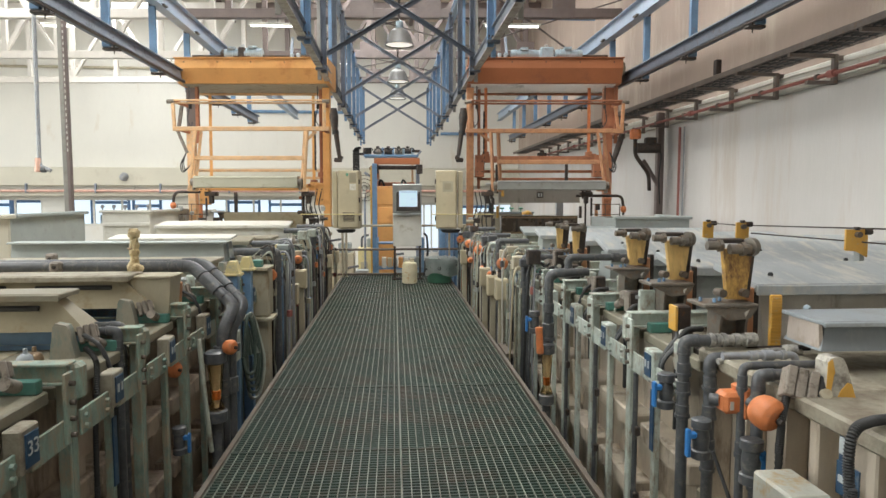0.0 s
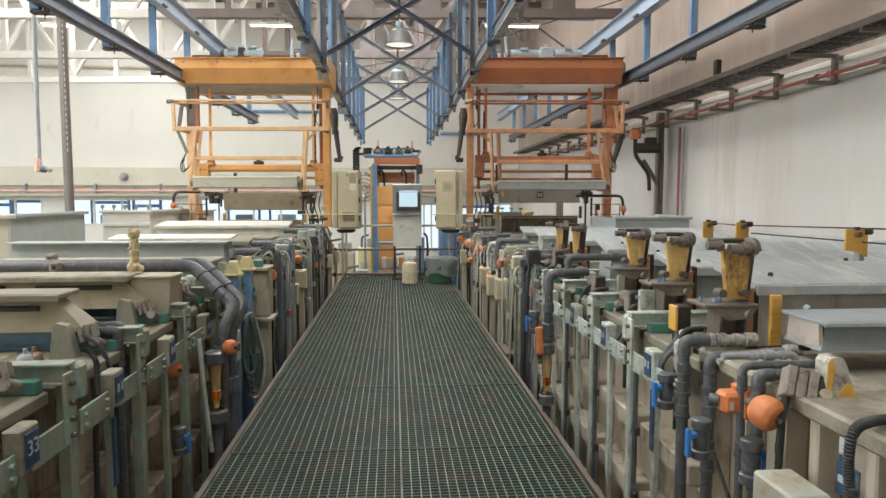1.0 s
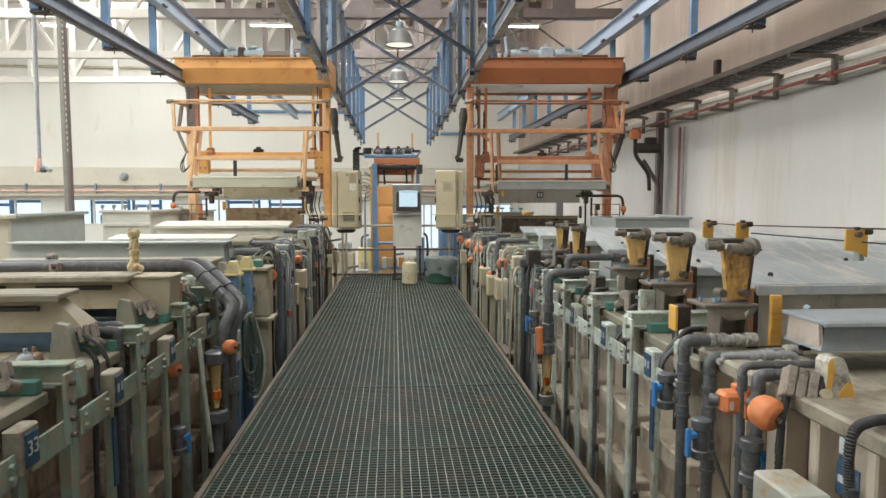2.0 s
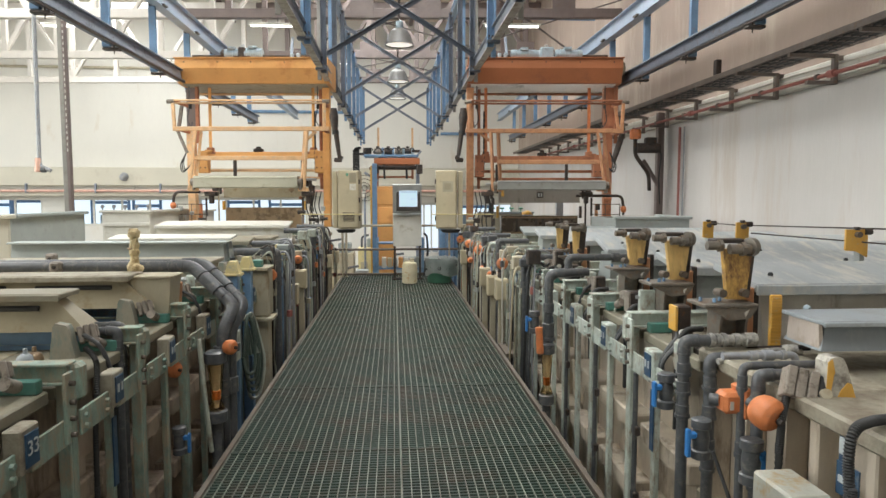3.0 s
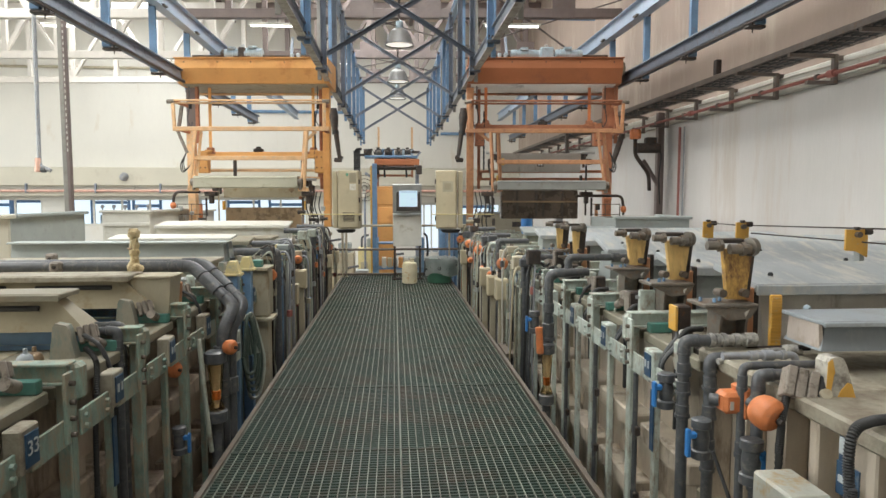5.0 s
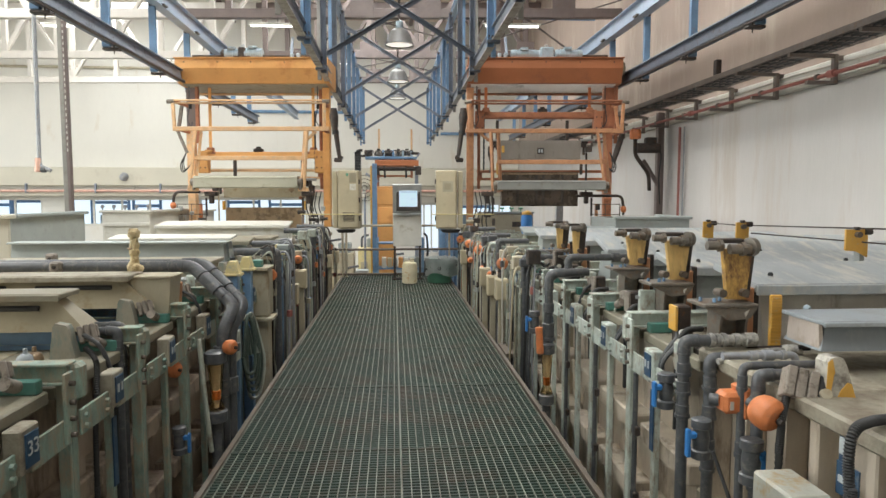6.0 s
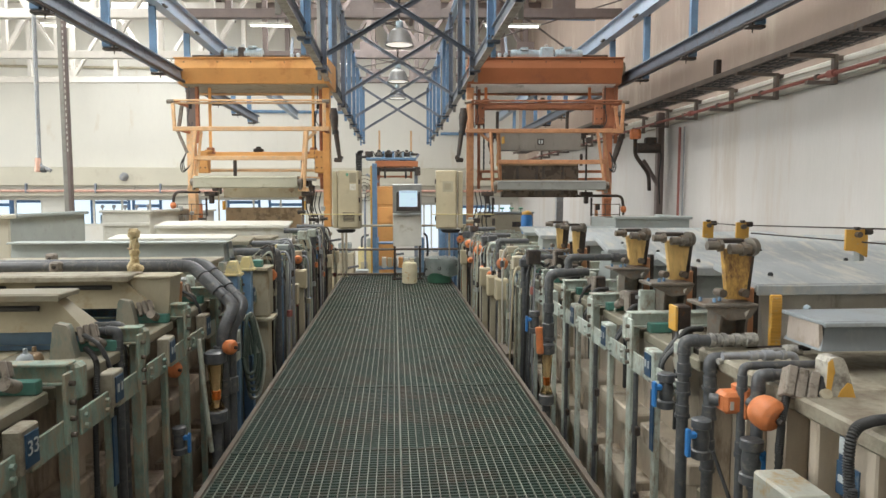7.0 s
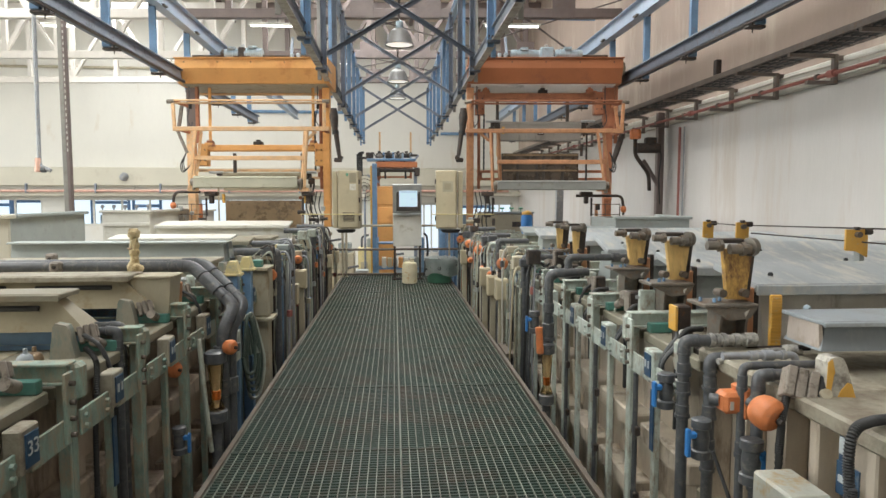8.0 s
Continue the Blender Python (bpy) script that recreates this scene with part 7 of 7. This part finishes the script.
# ---- tubs and enclosures beyond the west row ----
def enclosure(x0, x1, y0, y1, z1, mt, label, lipm=None):
    t = thing("tank_enclosure", ((x0 + x1) / 2, (y0 + y1) / 2, FLOOR_Z), label, "tank", "tank enclosures")
    w, d, h = x1 - x0, y1 - y0, z1 - FLOOR_Z
    for yy in (-d / 2 + 0.02, d / 2 - 0.02):
        part("side_panel", Geo().box((0, yy, h / 2), (w, 0.04, h), 0.006), mt, t)
    for xx in (-w / 2 + 0.02, w / 2 - 0.02):
        part("end_panel", Geo().box((xx, 0, h / 2), (0.04, d - 0.08, h), 0.006), mt, t)
    part("rim", Geo().box((0, -d / 2, h + 0.01), (w + 0.06, 0.08, 0.04), 0.008), lipm or mt, t)
    part("rim", Geo().box((w / 2, 0.06, h + 0.01), (0.08, d - 0.04, 0.04), 0.008), lipm or mt, t)
    part("base", Geo().box((0, 0, 0.4), (w - 0.1, d - 0.1, 0.05), 0.006), mt, t)
    part("rail", Geo().box((0, -d / 2 - 0.025, h - 0.18), (w, 0.03, 0.05), 0.006), mt, t)
    return t


enclosure(-4.75, -3.95, 7.0, 8.65, 1.3, M_GREY, "grey plastic tank enclosure with raised rim")
enclosure(-6.6, -3.85, 6.55, 6.85, 1.33 - 0.03, M_LEDGE, "cream plastic tank enclosure")
enclosure(-4.23, -3.56, 9.8, 12.0, 1.29, M_WHITE, "bright metal clad tank enclosure with pipes on top")
enclosure(-4.36, -3.77, 12.5, 14.0, 1.23, M_WHITE, "white plastic tank enclosure")
enclosure(-12.0, -7.0, 12.5, 15.0, 0.85, M_WHITE, "long white tank enclosure")
for k in range(5):
    x = -4.22 + k * 0.16
    t = thing("pipe_cross", (x, 9.8, 1.29 + 0.08), "small grey pipe fitting on the enclosure", "fitting", "pipe fittings")
    part("ring", Geo().lathe([(0.022, -0.008), (0.03, 0), (0.022, 0.008), (0.015, 0)], Euler((radians(90), 0, 0.3 * k)).to_matrix().to_4x4(), 14), M_PVC_PALE, t)
    part("stem", Geo().cyl((0, 0, -0.06), (0, 0, -0.02), 0.012, 8), M_PVC_PALE, t)

# steel column and service pipes in the west bay
cx = -6.2
t = tagged(thing("steel_column", (cx, 13, FLOOR_Z), "grey slotted steel column rising to the trusses", "column"))
part("flange", Geo().box((-0.035, 0, 4.9), (0.08, 0.1, 9.8), 0.006), M_COLUMN, t)
part("channel", Geo().box((0.035, 0, 4.9), (0.055, 0.12, 9.8), 0.006), M_TRUSS, t)
for k in range(24):
    part("slot", Geo().box((0.035, -0.061, 3.9 + 0.11 * k), (0.014, 0.008, 0.06), 0.002), M_WHITE, t)
pipe_run([(-7.18, 14, 8.3), (-7.24, 14, 2.15), (-7.02, 14, 2.05)], 0.04, M_PVC_PALE, [], "grey vertical service pipe with an elbow", 0.08)
t = thing("pipe_union", (-7.26, 14.0, 2.1), "faded pink plastic union on the service pipe", "union")
part("sleeve", Geo().lathe([(0.05, -0.08), (0.075, -0.07), (0.075, 0.02), (0.06, 0.05), (0.06, 0.2), (0.05, 0.21)], None, 16), mat("faded_pink_plastic", (0.62, 0.36, 0.27), 0.5), t)
part("side_nut", Geo().cyl((0.05, 0, -0.03), (0.14, 0, -0.03), 0.06, 14), M_PVC, t)
pipe_run([(-18.5, 25.95, 6.41), (-3.0, 25.95, 6.41)], 0.05, M_CREAM, [], "cream pipe along the end wall", 0.05)
pipe_run([(-18.5, 25.4, 1.75), (4.5, 25.4, 1.75)], 0.05, mat("faded_red_pipe", (0.6, 0.36, 0.29), 0.5), [], "faded red pipe along the end wall", 0.05)
for px in (65, 178, 285, 400, 520):
    x = -8.46 + (px - 300) * 25.4 / 1150
    t = thing("pipe_hanger", (x, 25.4, 1.76 - 0.06), "grey pipe hanger on the end wall", "hanger", "pipe hangers")
    part("strap", Geo().box((0, 0, 0.15), (0.06, 0.12, 0.36), 0.006), M_RAIL, t)

# ---- east wall: cable tray, red pipe, wall fittings ----
TRAY_X = 4.55
tz = 3.11
t = thing("cable_tray", (TRAY_X, 10.5, tz), "long dark steel mesh cable tray on wall brackets", "cable tray")
part("side_rail", Geo().box((-0.22, 0, 0.0), (0.02, 26, 0.07), 0.003), M_TRAY, t)
part("side_rail", Geo().box((0.22, 0, 0.0), (0.02, 26, 0.07), 0.003), M_TRAY, t)
for k in range(130):
    part("rung", Geo().box((0, -12.9 + 0.2 * k, -0.03), (0.42, 0.02, 0.01), 0), M_TRAY, t)
for k in range(9):
    part("wire", Geo().box((-0.18 + 0.045 * k, 0, -0.022), (0.008, 25.9, 0.008), 0), M_DARK, t)
for k in range(4):
    part("cable", Geo().tube([(-0.15 + 0.09 * k + 0.01 * math.sin(j * 1.7 + k), -12.9 + 1.6 * j, -0.025) for j in range(17)], 0.014, 6), M_BLACK, t)
for k in range(18):
    y = 2.54 + 1.1 * k
    b = thing("tray_bracket", (TRAY_X, y, 3.05), "dark steel bracket under the cable tray", "bracket", "tray brackets")
    part("arm", Geo().box((0.04, 0, 0.0), (0.56, 0.05, 0.04), 0.004), M_TRAY, b)
    part("drop", Geo().box((0.295, 0, -0.15), (0.05, 0.06, 0.32), 0.004), M_TRAY, b)
    part("cross_arm", Geo().box((0.14, 0.0, -0.29), (0.34, 0.05, 0.04), 0.004), M_TRAY, b)
    part("wall_foot", Geo().box((0.38, 0.0, -0.02), (0.13, 0.05, 0.05), 0.004), M_TRAY, b)
    part("pipe_clip", Geo().cyl((0.1, -0.02, -0.23), (0.1, 0.02, -0.23), 0.034, 10), M_TRAY, b)
pipe_run([(TRAY_X + 0.1, -2.4, 2.815), (TRAY_X + 0.1, 23.0, 2.815)], 0.022, M_RED, [((TRAY_X + 0.1, 6.7 + 3.3 * k, 2.815), (0, 1, 0), 0.042, 0.1) for k in range(4)], "dark red pipe along the east wall", 0.05)
t = thing("cable_duct", (4.86, 10, 2.93), "white flat cable duct on the wall under the tray", "duct")
part("trough", Geo().box((0.1, 0, 0.0), (0.07, 24, 0.24), 0.012), M_WHITE, t)
for k in range(3):
    part("cable", Geo().tube([(0.055 + 0.008 * math.sin(j * 1.3 + 2 * k), -12 + 1.1 * j, -0.07 + 0.06 * k + 0.02 * math.sin(j * 2.1 + k)) for j in range(23)], 0.014, 7), M_CREAM_HAZE, t)
pipe_run([(4.93, 11.0, tz - 0.4), (4.93, 11.0, FLOOR_Z)], 0.022, M_RED, [], "thin dark red riser pipe on the wall", 0.05)
pipe_run([(4.95, 10.87, tz - 0.4), (4.95, 10.87, FLOOR_Z)], 0.014, M_PVC_PALE, [], "thin pale riser pipe on the wall", 0.05)
c = (4.78, 11.6, 2.12)
t = thing("wall_column", (c[0] + 0.05, 11.6, FLOOR_Z), "brown steel column with a slanting strut", "column")
h = 3.03 - FLOOR_Z
part("post", Geo().box((0, 0, h / 2), (0.12, 0.12, h), 0.006), M_TRUSS, t)
part("strut", Geo().bar((-0.32, -0.03, h - 0.85), (0.0, -0.03, h - 1.35), 0.07, 0.06), M_TRUSS, t)
c = (4.52, 11.3, 2.38)
t = thing("wall_drive", (c[0], 11.42, c[2]), "dark gear drive with an orange cap on the column", "drive")
part("gearbox", Geo().box((0, 0, 0), (0.34, 0.16, 0.14), 0.03).cyl((-0.2, -0.02, 0.0), (0.22, -0.02, 0.0), 0.09, 14), M_DARK, t)
part("flange", Geo().box((0.06, 0, 0.12), (0.2, 0.14, 0.14), 0.02), M_DARK, t)
part("pipe", Geo().tube([(-0.22, 0, 0.16), (-0.22, 0, -0.12), (-0.08, 0, -0.3), (0.06, 0.05, -0.45), (0.1, 0.1, -0.75)], 0.035, 10, 0.1), M_DARK, t)
part("cap", Geo().lathe([(0.09, 0.16), (0.1, 0.17), (0.1, 0.31), (0.085, 0.33)], Matrix.Translation((-0.22, 0, 0)), 18), M_VALVE, t)
part("cable", Geo().tube([(0.2, 0, 0.0), (0.27, 0, -0.1), (0.24, 0.03, -0.5), (0.28, 0.05, -1.0)], 0.012, 8, 0.1), M_BLACK, t)
for y, z in ((9.81, 3.49),):
    t = thing("wall_stub", (4.96, y, z), "short grey steel stub fixed to the wall", "bracket")
    part("plate", Geo().box((0, 0, 0), (0.08, 0.1, 0.22), 0.004), M_DARK, t)
enclosure(3.27, 4.4, 9.4, 10.6, 1.19, M_GREY, "grey metal tank enclosure by the wall")


# contact holders with looped leads on the east rim
for k, (c, face) in enumerate((((1.36, 3.01, 0.86), M_YELLOW_CLEAN), ((1.38, 3.68, 0.83), M_BLOCK), ((1.4, 4.39, 0.83), M_BLOCK), ((1.42, 5.08, 0.84), M_BLOCK), ((1.42, 5.58, 0.91), M_BLOCK))):
    t = thing("contact_holder", (c[0], c[1], 0.79), "grimy contact holder block with looped leads on the rim", "contact holder", "contact holders")
    z = c[2] - 0.79
    part("block", Geo().box((0.02, 0, z + 0.06), (0.07, 0.08, 0.13), 0.008), M_DARK, t)
    part("face_plate", Geo().box((-0.022, -0.01, z + 0.065), (0.014, 0.08, 0.12), 0.004), face, t)
    part("foot", Geo().box((0.03, 0.0, z / 2), (0.08, 0.07, z + 0.02), 0.006), M_DARK, t)
    part("disc", Geo().cyl((0.01, -0.06, z - 0.005), (0.01, -0.04, z - 0.005), 0.018, 14), M_WHITE, t)
    for j in range(4):
        part("lead", Geo().tube([(-0.01 + 0.02 * j, -0.02, z + 0.02), (-0.02 + 0.015 * j, -0.05, z - 0.03), (-0.06 + 0.01 * j, -0.07 - 0.01 * j, z - 0.05), (-0.11, -0.08 - 0.01 * j, z - 0.12), (-0.12, -0.09, -0.2)], 0.008, 7, 0.04), M_BLACK if j % 2 else M_PVC, t)

# grey channel brackets and clamps along the frame heads
for s, xf, y0 in ((-1, -1.2, 2.13 - 2 * PITCH), (1, 1.25, 1.66 - PITCH)):
    for k in range(3 if s > 0 else 1, 13):
        y = y0 + k * PITCH
        t = thing("frame_clamp", (xf, y + 0.27, 0.7), "bolted grey green clamp head on the frame post", "clamp", "frame clamps")
        part("strap", Geo().box((-s * 0.02, 0.0, 0.04), (0.014, 0.06, 0.26), 0.003), M_VERDI if s < 0 else M_MINT, t)
        part("back_strap", Geo().box((s * 0.03, 0.1, 0.02), (0.014, 0.07, 0.3), 0.003), M_VERDI if s < 0 else M_MINT, t)
        for z in (-0.06, 0.0, 0.06, 0.13):
            part("bolt", Geo().cyl((-s * 0.027, 0.0, z), (-s * 0.045, 0.0, z), 0.011, 6), M_EDGE, t)
        b = thing("channel_cover", (xf + s * 0.06, y - 0.18, 0.72), "rounded pale green cover on the frame", "cover", "channel covers")
        part("shell", Geo().box((0, 0, 0.06), (0.07, 0.08, 0.15), 0.02), M_VERDI if s < 0 else M_MINT, b)
        if s > 0:
            part("pipe_stub", Geo().tube([(s * 0.0, 0.06, -0.3), (s * 0.0, 0.06, 0.1), (s * 0.03, 0.06, 0.17), (s * 0.12, 0.07, 0.17)], 0.014, 9, 0.06), M_BLACK, b)


# clips, straps and small fittings lying on the rims and hoods
rng = random.Random(77)
for k in range(34):
    s = -1 if k % 2 else 1
    y = rng.uniform(3.2, 10.5)
    x = (1.36 if s > 0 else -1.34) + s * rng.uniform(-0.06, 0.22)
    t = thing("rim_fitting", (x, y, 0.79), "small grimy fitting bolted on the tank rim", "fitting", "rim fittings")
    h = rng.uniform(0.05, 0.2)
    part("bracket", Geo().box((0, 0, h / 2), (rng.uniform(0.03, 0.09), rng.uniform(0.03, 0.09), h), 0.006, Euler((0, 0, rng.uniform(0, 1.5))).to_matrix()), rng.choice((M_BLOCK, M_DARK, M_VERDI, M_MINT, M_CREAM)), t)
    part("pin", Geo().cyl((-0.06, 0, h * 0.8), (0.06, 0.02, h * 0.8), rng.uniform(0.01, 0.02), 8), rng.choice((M_DARK, M_STEEL, M_PVC)), t)
    if rng.random() < 0.5:
        part("lead", Geo().tube([(0, 0, h * 0.9), (-s * 0.06, 0.03, h + 0.05), (-s * 0.14, 0.05, h - 0.02), (-s * 0.17, 0.05, -0.4)], 0.008, 7, 0.06), rng.choice((M_BLACK, M_PVC, M_FRAME_PALE)), t)
for c in ((-2.48, 4.9, 1.1), (-2.14, 4.28, 1.1)):
    t = thing("hood_clip", (c[0], c[1], 1.03), "small dark clip on the hood lid", "clip", "hood clips")
    part("clip", Geo().box((0, 0, 0.03), (0.07, 0.06, 0.07), 0.012), M_BLOCK, t)
    part("screw", Geo().cyl((0, -0.04, 0.03), (0, -0.03, 0.03), 0.012, 8), M_DARK, t)

t = thing("end_box", (-1.36, 3.8, 0.84), "open cream plastic box at the end of the hood", "box")
h = 1.05 - 0.84
part("wall", Geo().prism([(-0.09, 0), (0.09, 0), (0.11, h), (-0.11, h)], (0, -0.08, 0), (0, 0.1, 0), (1, 0, 0), (0, 0, 1)), M_CREAM, t)
part("rim", Geo().box((0, 0.01, h + 0.006), (0.24, 0.2, 0.014), 0.004), M_CREAM, t)
t = thing("orange_cup", (-1.33, 4.0, 0.8), "faded orange plastic cup on the rim", "cup")
part("cup", Geo().lathe([(0.04, 0), (0.055, 0.99 - 0.8), (0.045, 0.99 - 0.8)], None, 16), M_GUARD, t)
part("base", Geo().cyl((0, 0, 0), (0, 0, 0.012), 0.05, 14), M_DARK, t)


def motions():
    for ob, rows in MOVES:
        walk(ob, rows)


motions()
